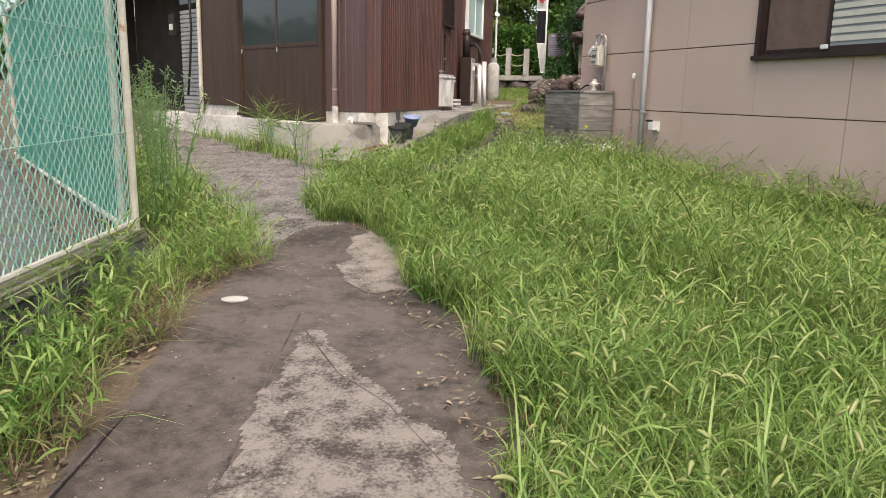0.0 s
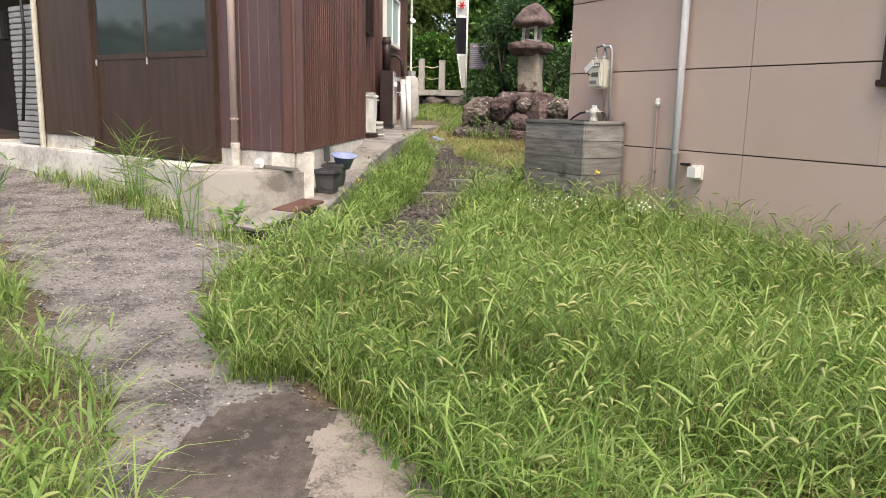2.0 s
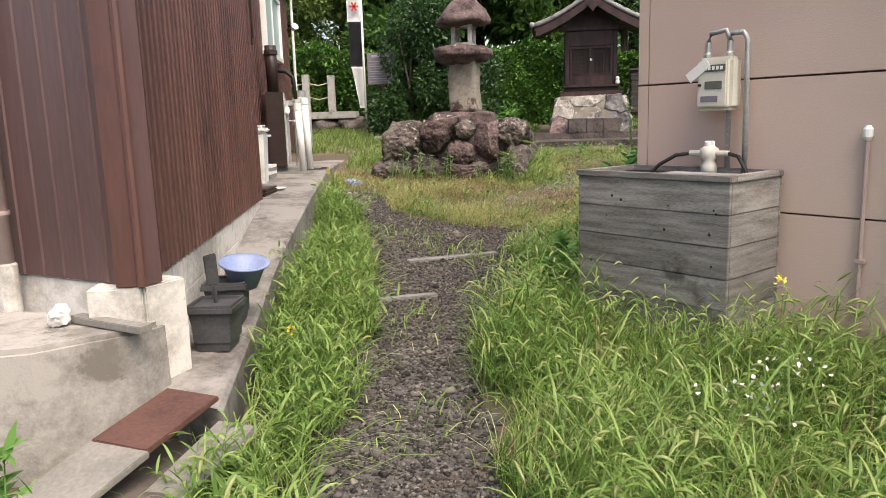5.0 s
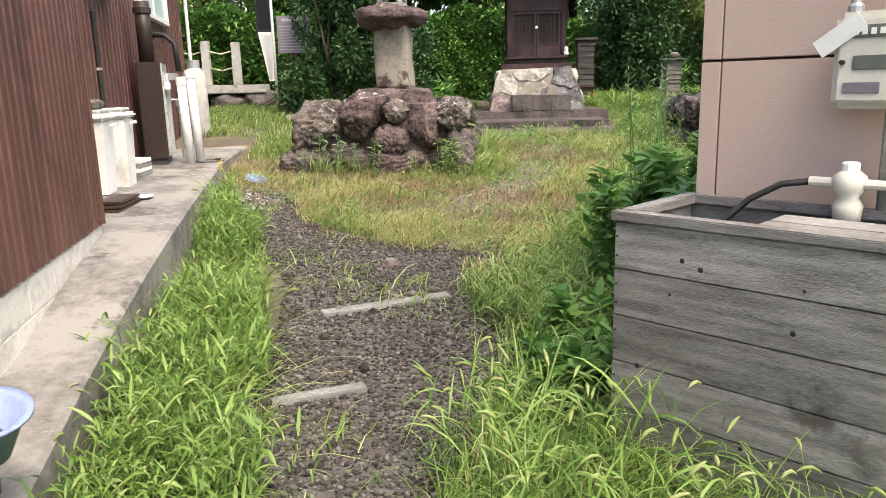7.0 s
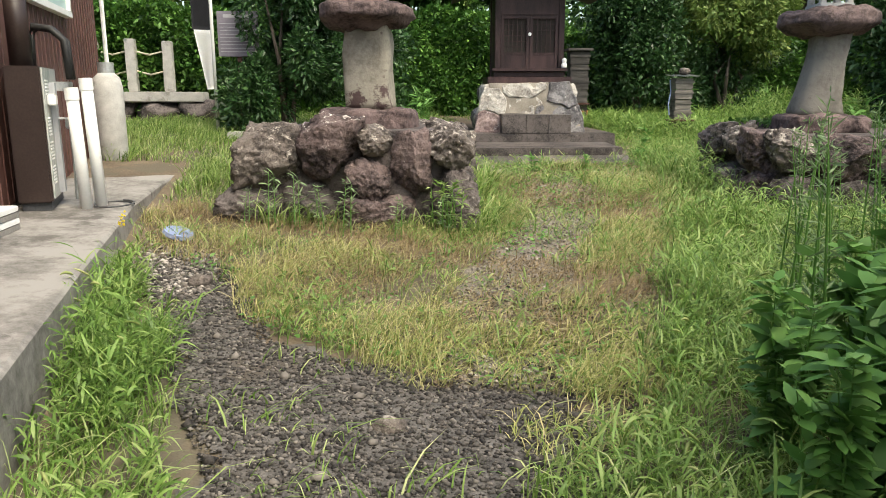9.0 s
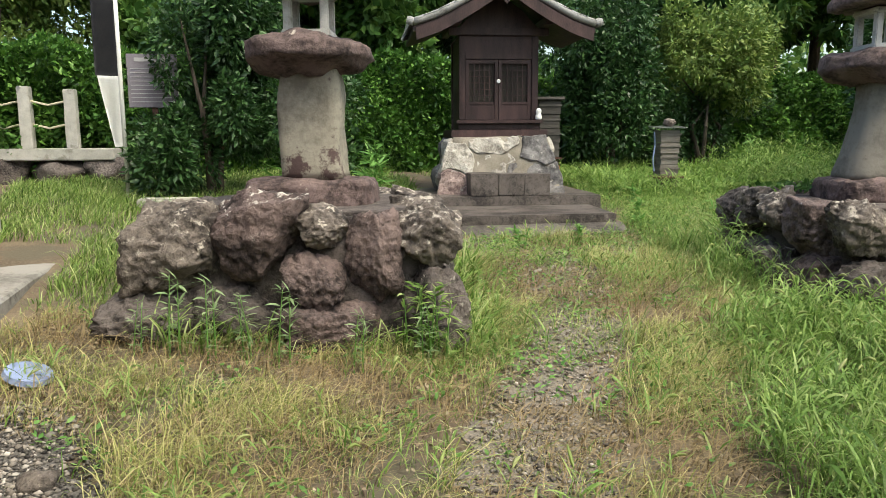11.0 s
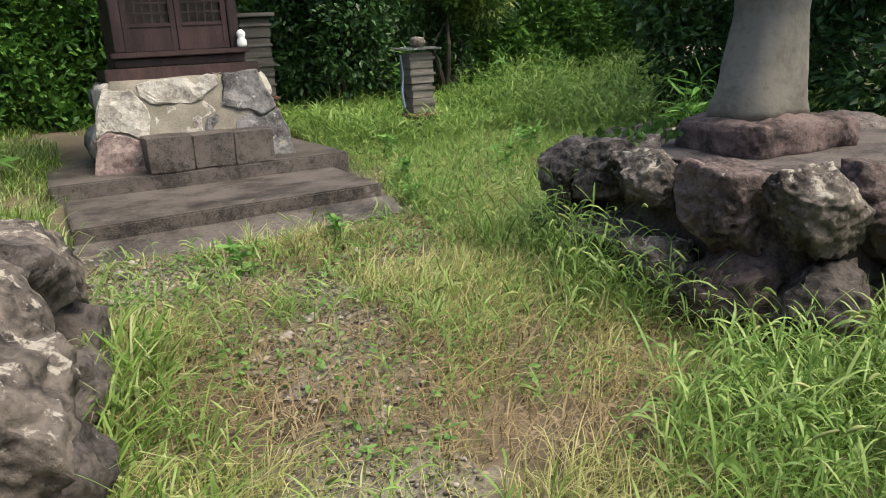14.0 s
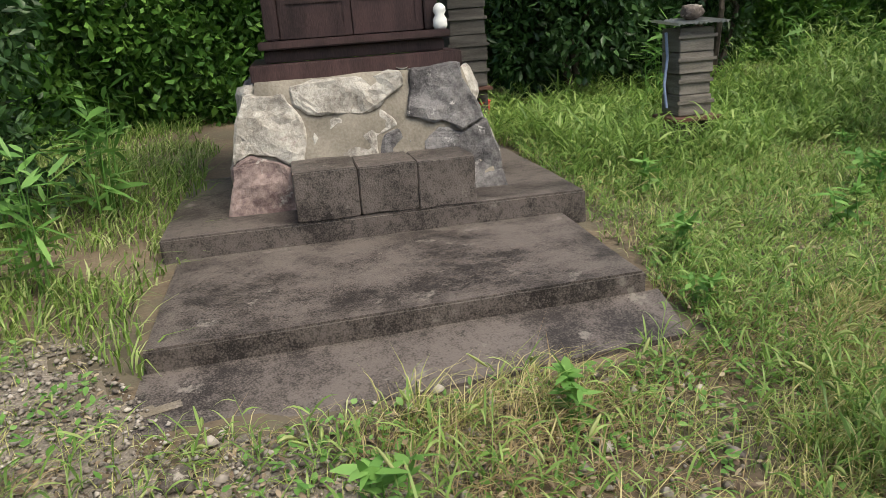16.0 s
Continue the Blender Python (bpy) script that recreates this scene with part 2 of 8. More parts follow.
M_BOARD = surface("red_brown_plank", (0.07, 0.034, 0.027), (0.135, 0.066, 0.05), 4, 0.75, 0.3, 50)
M_BOARDGREY = surface("pale_plank", (0.17, 0.16, 0.14), (0.27, 0.25, 0.225), 4, 0.85, 0.3, 50)
M_ROCK = stone("lichened_dark_rock", (0.020, 0.016, 0.016), (0.125, 0.104, 0.097), (0.30, 0.272, 0.243), 0.62, 12, 30, 0.035, 0.25)
M_ROCKRED = stone("purple_red_rock", (0.022, 0.016, 0.016), (0.135, 0.098, 0.092), (0.33, 0.29, 0.27), 0.64, 12, 30, 0.035, 0.2)
# The next two rocks are also paler on up-facing sides, through 'upper'.
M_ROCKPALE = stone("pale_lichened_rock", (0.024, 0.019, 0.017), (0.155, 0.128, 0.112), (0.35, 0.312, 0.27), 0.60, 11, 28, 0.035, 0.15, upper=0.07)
M_ROCKPALETOP = stone("crusted_red_rock", (0.026, 0.018, 0.018), (0.145, 0.104, 0.097), (0.48, 0.44, 0.40), 0.68, 12, 30, 0.035, 0.1, upper=0.17)
M_CEMENT = stone("dark_cement_bedding", (0.030, 0.024, 0.022), (0.105, 0.086, 0.08), (0.17, 0.15, 0.135), 0.64, 6, 70, 0.012, 0.0)
M_LANTERN = stone("grey_brown_lantern_stone", (0.145, 0.125, 0.10), (0.275, 0.248, 0.20), (0.075, 0.048, 0.045), 0.575, 2.0, 30, 0.006, 0.0, speck=0.03, scale=2.0)
M_LANTERNGREY = stone("grey_lantern_stone", (0.10, 0.09, 0.076), (0.19, 0.174, 0.15), (0.07, 0.055, 0.05), 0.66, 2.0, 30, 0.006, 0.0, speck=0.03, scale=2.0)
M_LANTERNRED = stone("purple_brown_stone", (0.034, 0.023, 0.022), (0.145, 0.102, 0.096), (0.38, 0.34, 0.30), 0.65, 6, 18, 0.022, 0.1)
M_BASEPALE = stone("pale_face_stone", (0.20, 0.178, 0.155), (0.44, 0.41, 0.37), (0.20, 0.14, 0.13), 0.60, 2.2, 18, 0.02, 0.08)
M_BASERED = stone("rusty_purple_face_stone", (0.10, 0.066, 0.066), (0.27, 0.205, 0.19), (0.38, 0.35, 0.32), 0.58, 3.0, 18, 0.02, 0.0)
M_BASEGREY = stone("grey_slaty_face_stone", (0.065, 0.060, 0.062), (0.20, 0.188, 0.188), (0.46, 0.44, 0.42), 0.60, 9, 14, 0.03, 0.08)
M_MORTAR = surface("sandy_mortar", (0.15, 0.13, 0.105), (0.27, 0.24, 0.20), 4, 0.95, 0.5, 60)
M_TILE = surface("silver_grey_roof_tile", (0.17, 0.165, 0.16), (0.32, 0.31, 0.30), 3, 0.5, 0.2, 50, (0.10, 0.095, 0.09), 2, 0.58, vary=0.15)
M_MOSS = surface("mossy_concrete", (0.10, 0.105, 0.045), (0.26, 0.245, 0.19), 7, 0.95, 0.8, 50, (0.13, 0.16, 0.04), 3, 0.52, depth=0.02)
M_OLDWALL = surface("stained_wall_concrete", (0.15, 0.145, 0.13), (0.30, 0.285, 0.26), 3, 0.95, 0.5, 60, (0.07, 0.065, 0.055), 2, 0.52)
M_WIREGREEN = surface("faded_green_wire", (0.20, 0.47, 0.38), (0.42, 0.60, 0.52), 7, 0.5, 0.0)
M_NETGREEN = surface("green_net", (0.05, 0.24, 0.19), (0.10, 0.36, 0.29), 1.5, 0.6, 0.0)
M_BROWNFRONT = surface("purple_brown_steel_cladding", (0.085, 0.048, 0.047), (0.125, 0.074, 0.072), 2.0, 0.4, 0.08, 50, (0.07, 0.038, 0.036), 1.3, 0.57, stretch=(1, 1, 0.15), vary=0.08, spec=0.45)
M_POST = surface("weathered_fence_post", (0.42, 0.40, 0.33), (0.56, 0.53, 0.45), 4, 0.6, 0.1, 50, (0.34, 0.19, 0.10), 5, 0.63)
M_BLUE = surface("pale_blue_plastic", (0.17, 0.22, 0.38), (0.26, 0.31, 0.48), 3, 0.45, 0.03)
M_DKPLASTIC = surface("dark_grey_plastic", (0.045, 0.045, 0.047), (0.085, 0.085, 0.088), 5, 0.55, 0.1)
M_CLOTHW = surface("white_flag_cloth", (0.70, 0.69, 0.67), (0.80, 0.79, 0.77), 4, 0.9, 0.1)
M_CLOTHB = surface("black_flag_cloth", (0.018, 0.018, 0.022), (0.03, 0.03, 0.035), 4, 0.9, 0.1)
M_RED = surface("red_dye", (0.50, 0.05, 0.05), (0.60, 0.08, 0.07), 4, 0.9, 0.05)
M_SIGN = surface("dark_sign_board", (0.16, 0.14, 0.17), (0.22, 0.20, 0.23), 3, 0.6, 0.05)
M_SIGNTEXT = surface("pale_sign_print", (0.36, 0.35, 0.36), (0.44, 0.43, 0.44), 5, 0.7, 0.0)
M_GRANITE = surface("pale_granite", (0.34, 0.325, 0.30), (0.50, 0.48, 0.45), 8, 0.9, 0.3, 90, (0.24, 0.23, 0.20), 3, 0.58)
M_ROPE = surface("straw_rope", (0.40, 0.36, 0.26), (0.52, 0.48, 0.36), 20, 0.95, 0.4)
M_TRUNK = surface("bark", (0.045, 0.035, 0.028), (0.12, 0.095, 0.075), 8, 0.95, 0.8, 40, stretch=(1, 1, 0.3))
M_BRASS = surface("brass_plate", (0.50, 0.42, 0.25), (0.62, 0.54, 0.36), 6, 0.4, 0.05, metal=0.8)
M_FROST = glass("frosted_pale_green_glass", (0.42, 0.55, 0.52), 0.35)
M_DARKGLASS = glass("dark_window_glass", (0.035, 0.045, 0.05), 0.05)
M_GREYGLASS = glass("grey_frosted_glass", (0.36, 0.37, 0.38), 0.45)
M_LCD = surface("dial_window", (0.10, 0.11, 0.10), (0.14, 0.15, 0.13), 9, 0.3, 0.0)
# Near-black so the shade inside the shed and shrine is in the colour.
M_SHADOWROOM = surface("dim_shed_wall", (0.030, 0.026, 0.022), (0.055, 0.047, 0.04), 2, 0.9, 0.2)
M_SHUTTER = surface("grey_shutter_steel", (0.24, 0.24, 0.24), (0.33, 0.33, 0.33), 3, 0.5, 0.1)
M_FOXTAIL = foliage("foxtail_leaves", [(0.070, 0.135, 0.024), (0.145, 0.25, 0.052), (0.225, 0.345, 0.09), (0.34, 0.43, 0.15)], 0.7, 0.4, 0.42)
M_LITTER = foliage("dead_leaf_litter", [(0.065, 0.045, 0.03), (0.14, 0.10, 0.07), (0.25, 0.195, 0.135), (0.36, 0.30, 0.21)], 1.5, 0.05, 0.85)
M_DRYGRASS = foliage("dry_mixed_grass", [(0.14, 0.19, 0.04), (0.28, 0.31, 0.09), (0.56, 0.49, 0.26), (0.36, 0.37, 0.13)], 0.8)
M_GRASS = foliage("lush_meadow_grass", [(0.060, 0.118, 0.020), (0.145, 0.245, 0.048), (0.235, 0.335, 0.085), (0.47, 0.50, 0.25)], 0.7)
M_GRASSDEEP = foliage("deep_green_grass", [(0.055, 0.14, 0.02), (0.10, 0.22, 0.035), (0.15, 0.29, 0.05)], 0.7)
M_SEED = foliage("pale_seed_heads", [(0.20, 0.28, 0.075), (0.31, 0.37, 0.13), (0.40, 0.42, 0.19)], 0.9)
M_PALEGRASS = foliage("pale_tall_grass", [(0.15, 0.27, 0.06), (0.25, 0.37, 0.10), (0.34, 0.43, 0.16)], 0.9)
M_STRAW = foliage("dead_straw", [(0.20, 0.14, 0.07), (0.34, 0.26, 0.14)], 0.9, 0.15)
M_WEED = foliage("weed_leaves", [(0.085, 0.20, 0.045), (0.14, 0.29, 0.065), (0.20, 0.36, 0.10)], 2.0)
M_WEEDGREY = foliage("grey_green_weed_leaves", [(0.15, 0.23, 0.10), (0.24, 0.33, 0.16)], 2.0)
M_HEDGE = foliage("hedge_leaves", [(0.025, 0.075, 0.014), (0.075, 0.18, 0.03), (0.14, 0.27, 0.05)], 0.5, 0.28)
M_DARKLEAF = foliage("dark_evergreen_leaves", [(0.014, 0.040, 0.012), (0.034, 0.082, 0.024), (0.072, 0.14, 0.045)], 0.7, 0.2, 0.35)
M_LIGHTLEAF = foliage("yellow_green_leaves", [(0.075, 0.14, 0.03), (0.145, 0.22, 0.05), (0.24, 0.30, 0.085)], 0.7, 0.3)
M_MIDLEAF = foliage("mid_green_leaves", [(0.03, 0.085, 0.015), (0.07, 0.15, 0.03), (0.12, 0.20, 0.04)], 0.6, 0.3)
M_FLOWER = foliage("white_petals", [(0.75, 0.75, 0.68), (0.82, 0.82, 0.78)], 2, 0.2)
M_YELLOW = foliage("yellow_petals", [(0.75, 0.58, 0.04), (0.8, 0.65, 0.08)], 2, 0.2)


# ---- mesh helpers ----
def part(name, bm, material, parent=None, label="", smooth=False):
    me = bpy.data.meshes.new(name)
    bm.to_mesh(me)
    bm.free()
    if smooth:
        me.polygons.foreach_set("use_smooth", [True] * len(me.polygons))
    me.materials.append(material)
    ob = new(name, me)
    ob.parent = parent
    if label:
        tagged(ob, label)
    return ob


def again(ob, m, parent=None):
    """Another piece on the same mesh."""
    o = new(ob.name.split(".")[0], ob.data)
    o.parent = parent or ob.parent
    o.matrix_basis = m
    return o


def thing(name, m, label, category, group="", kind=""):
    e = new(name)
    e.matrix_world = m
    return tagged(e, label, category, group, kind)


def box(x0, x1, y0, y1, z0, z1, bevel=0.0, bm=None):
    bm = bm or bmesh.new()
    v = bmesh.ops.create_cube(bm, size=1)["verts"]
    for w in v:
        w.co = Vector((x0 + (w.co.x + 0.5) * (x1 - x0), y0 + (w.co.y + 0.5) * (y1 - y0), z0 + (w.co.z + 0.5) * (z1 - z0)))
    if bevel:
        es = {e for w in v for e in w.link_edges}
        bmesh.ops.bevel(bm, geom=list(es), offset=bevel, segments=2, affect="EDGES", clamp_overlap=True)
    return bm


def tube(points, r, seg=8, bm=None, r_end=None):
    """A round bar through points; r_end tapers it."""
    bm = bm or bmesh.new()
    pts = [Vector(p) for p in points]
    rings = []
    for i, p in enumerate(pts):
        d = (pts[min(i + 1, len(pts) - 1)] - pts[max(i - 1, 0)]).normalized()
        side = d.cross(Vector((0, 0, 1)) if abs(d.z) < 0.9 else Vector((1, 0, 0))).normalized()
        up = side.cross(d)
        rad = r if r_end is None else r + (r_end - r) * i / (len(pts) - 1)
        rings.append([bm.verts.new(p + rad * (math.cos(6.2832 * k / seg) * side + math.sin(6.2832 * k / seg) * up)) for k in range(seg)])
    for a, b in zip(rings, rings[1:]):
        for k in range(seg):
            bm.faces.new((a[k], a[(k + 1) % seg], b[(k + 1) % seg], b[k]))
    bm.faces.new(rings[0][::-1])
    bm.faces.new(rings[-1])
    return bm


def lathe(profile, seg=20, bm=None, at=(0, 0)):
    """A turned shape from (radius, height) pairs."""
    bm = bm or bmesh.new()
    rings = [[bm.verts.new((at[0] + r * math.cos(6.2832 * k / seg), at[1] + r * math.sin(6.2832 * k / seg), z)) for k in range(seg)] for r, z in profile]
    for a, b in zip(rings, rings[1:]):
        for k in range(seg):
            bm.faces.new((a[k], a[(k + 1) % seg], b[(k + 1) % seg], b[k]))
    bm.faces.new(rings[0][::-1])
    bm.faces.new(rings[-1])
    return bm


def prism(outline, z0, z1, bm=None, bevel=0.0):
    """A flat shape of (x, y) pairs made thick."""
    bm = bm or bmesh.new()
    low = [bm.verts.new((x, y, z0)) for x, y in outline]
    top = [bm.verts.new((x, y, z1)) for x, y in outline]
    n = len(outline)
    fs = [bm.faces.new(top), bm.faces.new(low[::-1])]
    for k in range(n):
        fs.append(bm.faces.new((low[k], low[(k + 1) % n], top[(k + 1) % n], top[k])))
    bmesh.ops.recalc_face_normals(bm, faces=fs)
    if bevel:
        bmesh.ops.bevel(bm, geom=list(fs[0].edges), offset=bevel, segments=2, affect="EDGES")
    return bm


def rough_up(bm, amount, scale, seed, cuts=0):
    """Cuts a mesh finer and gives it an uneven surface."""
    if cuts:
        bmesh.ops.subdivide_edges(bm, edges=bm.edges[:], cuts=cuts, use_grid_fill=True)
    bm.normal_update()
    off = Vector((seed * 3.7, seed * 1.3, seed * 2.1))
    for v in bm.verts:
        v.co += v.normal * amount * (noise.noise(v.co * scale + off) + 0.5 * noise.noise(v.co * scale * 2.7 + off))
    return bm


def rock(sx, sy, sz, seed, blocky=0.66, sub=4, taper=0.0):
    """A blocky, pitted boulder of the given half-sizes about its centre."""
    rnd = random.Random(seed)
    bm = bmesh.new()
    bmesh.ops.create_icosphere(bm, subdivisions=sub, radius=1.0)
    planes = []
    for _ in range(11):
        d = Vector((rnd.uniform(-1, 1), rnd.uniform(-1, 1), rnd.uniform(-1, 1))).normalized()
        planes.append((d, rnd.uniform(0.66, 0.95)))
    off = Vector((seed * 1.7, seed * 0.9, seed * 2.3))
    shear = rnd.uniform(-0.25, 0.25)
    for v in bm.verts:
        p = v.co.copy()
        p = p * (1 + blocky * (1 / max(abs(p.x), abs(p.y), abs(p.z)) - 1)) * (1 - 0.12 * blocky)
        for d, k in planes:
            over = p.dot(d) - k
            if over > 0:
                p -= d * over * 0.88
        p.x = p.x * (1 + taper * p.z) + shear * p.z * (taper == 0)
        f = 1 + 0.13 * noise.noise(p * 1.3 + off) + 0.09 * noise.noise(p * 3.1 + off) - 0.17 * abs(noise.noise(p * 4.2 + off)) + 0.075 * noise.noise(p * 8 + off) - 0.055 * abs(noise.noise(p * 15 + off)) + 0.02 * noise.noise(p * 26 + off)
        v.co = Vector((p.x * sx, p.y * sy, p.z * sz)) * f
    return bm


def soft_mesh(name, verts, quads=None, tris=None, material=None, parent=None, smooth=True):
    """One mesh from arrays, for growth and pebbles."""
    me = bpy.data.meshes.new(name)
    verts = np.asarray(verts, dtype=np.float32)
    me.vertices.add(len(verts))
    me.vertices.foreach_set("co", verts.ravel())
    q = np.zeros((0, 4), int) if quads is None else np.asarray(quads)
    t = np.zeros((0, 3), int) if tris is None else np.asarray(tris)
    me.loops.add(q.size + t.size)
    me.loops.foreach_set("vertex_index", np.concatenate([q.ravel(), t.ravel()]).astype(np.int32))
    me.polygons.add(len(q) + len(t))
    start = np.concatenate([np.arange(len(q)) * 4, q.size + np.arange(len(t)) * 3])
    me.polygons.foreach_set("loop_start", start.astype(np.int32))
    if smooth:
        me.polygons.foreach_set("use_smooth", np.ones(len(q) + len(t), bool))
    me.update(calc_edges=True)
    me.materials.append(material)
    ob = new(name, me)
    ob.parent = parent
    return ob


# ---- the lie of the land ----
YS = np.linspace(-60, 120, 1801)
LAND = np.interp(YS, [-60, -5, 0, 4.66, 7, 12.8, 14.3, 17, 19.5, 20.5, 22, 24, 27, 40, 120], [-0.5, -0.45, -0.25, 0, 0.18, 0.46, 0.55, 0.80, 1.03, 1.10, 1.24, 1.42, 1.6, 1.75, 1.8])
LAND = np.convolve(np.pad(LAND, 8, mode="edge"), np.ones(17) / 17, mode="valid")


def land(x, y):
    return np.interp(y, YS, LAND) + 0.018 * np.sin(1.7 * x + 0.9 * y) * np.sin(0.8 * x - 1.3 * y)


def ground_z(x, y):
    return float(land(x, y))


def sheet(name, outline, lift, material, step=0.12, wobble=0.06, seed=1):
    """A thin uneven layer inside an outline, lying on the land."""
    ol = np.array(outline)
    xs, ys = np.arange(ol[:, 0].min() - 0.2, ol[:, 0].max() + 0.2, step), np.arange(ol[:, 1].min() - 0.2, ol[:, 1].max() + 0.2, step)
    gx, gy = np.meshgrid(xs, ys)
    wx = gx + wobble * np.sin(7.3 * gy + seed) + wobble * np.sin(17.1 * gy + 2.0 * gx)
    wy = gy + wobble * np.sin(6.1 * gx + 2 * seed) + wobble * np.sin(15.7 * gx + 2.3 * gy)
    ins = inside(wx, wy, outline)
    idx = -np.ones(gx.shape, int)
    cell = ins[:-1, :-1] & ins[1:, :-1] & ins[:-1, 1:] & ins[1:, 1:]
    use = np.zeros_like(ins)
    for a, b in ((0, 0), (1, 0), (0, 1), (1, 1)):
        use[a:a + cell.shape[0], b:b + cell.shape[1]] |= cell
    idx[use] = np.arange(use.sum())
    v = np.stack([gx[use], gy[use], land(gx[use], gy[use]) + lift], 1)
    j, i = np.nonzero(cell)
    q = np.stack([idx[j, i], idx[j, i + 1], idx[j + 1, i + 1], idx[j + 1, i]], 1)
    return soft_mesh(name, v, q, None, material)


def inside(x, y, outline):
    ok = np.zeros(np.shape(x), bool)
    n = len(outline)
    for k in range(n):
        (x0, y0), (x1, y1) = outline[k], outline[(k + 1) % n]
        c = ((y0 > y) != (y1 > y)) & (x < (x1 - x0) * (y - y0) / (y1 - y0 + 1e-9) + x0)
        ok ^= c
    return ok


def patchy(x, y, scale, seed):
    """Smooth 0..1 clumps over the plan."""
    a = np.sin(x * scale + seed) * np.cos(y * scale * 1.13 + seed * 2) + np.sin((x + y) * scale * 0.71 + seed * 3) + np.sin((x * 0.6 - y) * scale * 1.9 + seed * 5) * 0.6
    return 1 / (1 + np.exp(-1.6 * a))


GROUND = sorted(set(np.round(np.concatenate([np.arange(-14, 34, 0.35), [-900, -300, -100, -50, -25, 45, 60, 100, 300, 900]]), 3)))
gx, gy = np.meshgrid(np.array(GROUND), np.array(GROUND))
nn = len(GROUND)
ids = np.arange(nn * nn).reshape(nn, nn)
ground = soft_mesh("ground", np.stack([gx.ravel(), gy.ravel(), land(gx.ravel(), gy.ravel())], 1), np.stack([ids[:-1, :-1].ravel(), ids[:-1, 1:].ravel(), ids[1:, 1:].ravel(), ids[1:, :-1].ravel()], 1), None, M_SOIL)
tagged(ground, "bare brown earth sloping gently up to the shrine", "ground", kind="structure")

# outlines on the plan
PATH = [(-0.9, -4.0), (1.2, -4.0), (0.5, -0.5), (-0.12, 2.3), (-0.30, 3.3), (-0.55, 4.1), (-0.95, 4.9), (-1.40, 5.55), (-1.75, 6.35), (-2.15, 6.7), (-2.5, 6.5), (-2.66, 5.3), (-2.15, 2.95), (-1.6, 0.5)]
LOT = [(-2.75, 5.5), (-2.35, 5.9), (-1.9, 6.5), (-2.3, 6.95), (-2.7, 7.3), (-3.05, 8.0), (-3.3, 8.6), (-3.2, 9.5), (-3.4, 10.15), (-4.0, 10.5), (-4.9, 11.75), (-7.5, 14.3), (-9.5, 15.2), (-8.5, 12.3), (-6.2, 10.3), (-4.7, 8.6), (-3.75, 7.2), (-3.1, 6.5)]
TRACK = [(-2.7, 8.9), (-1.55, 8.7), (-1.46, 11.0), (-1.25, 12.0), (-0.50, 13.0), (-0.16, 14.2), (0.0, 14.95), (-1.1, 15.72), (-1.37, 16.02), (-1.5, 17.16), (-1.75, 17.9), (-2.2, 17.7), (-2.0, 16.2), (-1.76, 14.7), (-1.9, 13.3), (-2.15, 12.2), (-2.45, 10.4)]
AISLE = [(-0.6, 15.3), (0.0, 15.1), (0.6, 16.2), (1.15, 17.05), (1.7, 17.8), (2.5, 19.3), (2.7, 20.4), (1.75, 21.3), (1.55, 22.1), (0.9, 22.5), (0.2, 22.0), (0.7, 21.0), (1.75, 19.9), (1.6, 19.0), (1.05, 18.0), (0.35, 17.2), (-0.2, 16.4)]
track = tagged(sheet("gravel_track", TRACK, 0.012, M_GRAVEL, 0.045, 0.06, 2), "dark grey gravel track worn through the grass", "path", kind="structure")
lot = tagged(sheet("gravel_yard", LOT, 0.012, M_LOT, 0.05, 0.06, 3), "worn grey asphalt and gravel yard", "yard", kind="structure")
aisle = tagged(sheet("shrine_approach", AISLE, 0.007, M_GRAVELBROWN, 0.05, 0.10, 5), "thin gravel approach showing through dry grass", "path", kind="structure")

# ---- concrete path ----
path = thing("concrete_path", pose(0, 0, 0), "stained brown-grey concrete path with worn patches", "path", kind="structure")
base = sheet("slab", PATH, 0.035, M_CONC_PATH, 0.035, 0.012, 1)
base.parent = path
worn = sheet("worn_patch", [(-0.95, -3.9), (0.7, -3.9), (0.30, 0.2), (-0.18, 2.2), (-0.52, 2.95), (-0.82, 3.28), (-1.1, 3.55), (-1.45, 4.05), (-1.62, 4.1), (-1.5, 3.2), (-1.35, 2.4), (-1.0, 0.0)], 0.041, M_CONC_ROUGH, 0.025, 0.02, 4)
worn.parent = path
tagged(worn, "coarse exposed aggregate worn through the concrete")
worn = sheet("worn_patch", [(-1.95, 6.0), (-1.8, 5.3), (-1.55, 4.85), (-1.1, 4.95), (-1.3, 5.75), (-1.62, 6.3), (-1.95, 6.55)], 0.042, M_SANDY, 0.025, 0.03, 7)
worn.parent = path
slab_joint = part("joint", tube([(-1.75, 4.35, ground_z(-1.75, 4.35) + 0.036), (-1.35, 2.5, ground_z(-1.35, 2.5) + 0.036), (-0.95, 0.0, ground_z(-0.95, 0) + 0.036)], 0.010, 5), M_CEMENT, path)
part("joint", tube([(-2.05, 2.95, ground_z(-2.05, 2.95) + 0.036), (-1.66, 0.8, ground_z(-1.66, 0.8) + 0.036), (-1.3, -1.5, ground_z(-1.3, -1.5) + 0.036)], 0.010, 5), M_CEMENT, path)
part("crack", tube([(-1.62, 4.1, ground_z(-1.62, 4.1) + 0.036), (-1.2, 3.5, ground_z(-1.2, 3.5) + 0.036), (-0.85, 3.2, ground_z(-0.85, 3.2) + 0.036), (-0.5, 2.75, ground_z(-0.5, 2.75) + 0.036)], 0.008, 5), M_CEMENT, path)
lid = thing("manhole", pose(-2.285, 4.53, ground_z(-2.285, 4.53) + 0.034, -3, 0, 0), "round pale grey drain lid set in the concrete path", "drain lid")
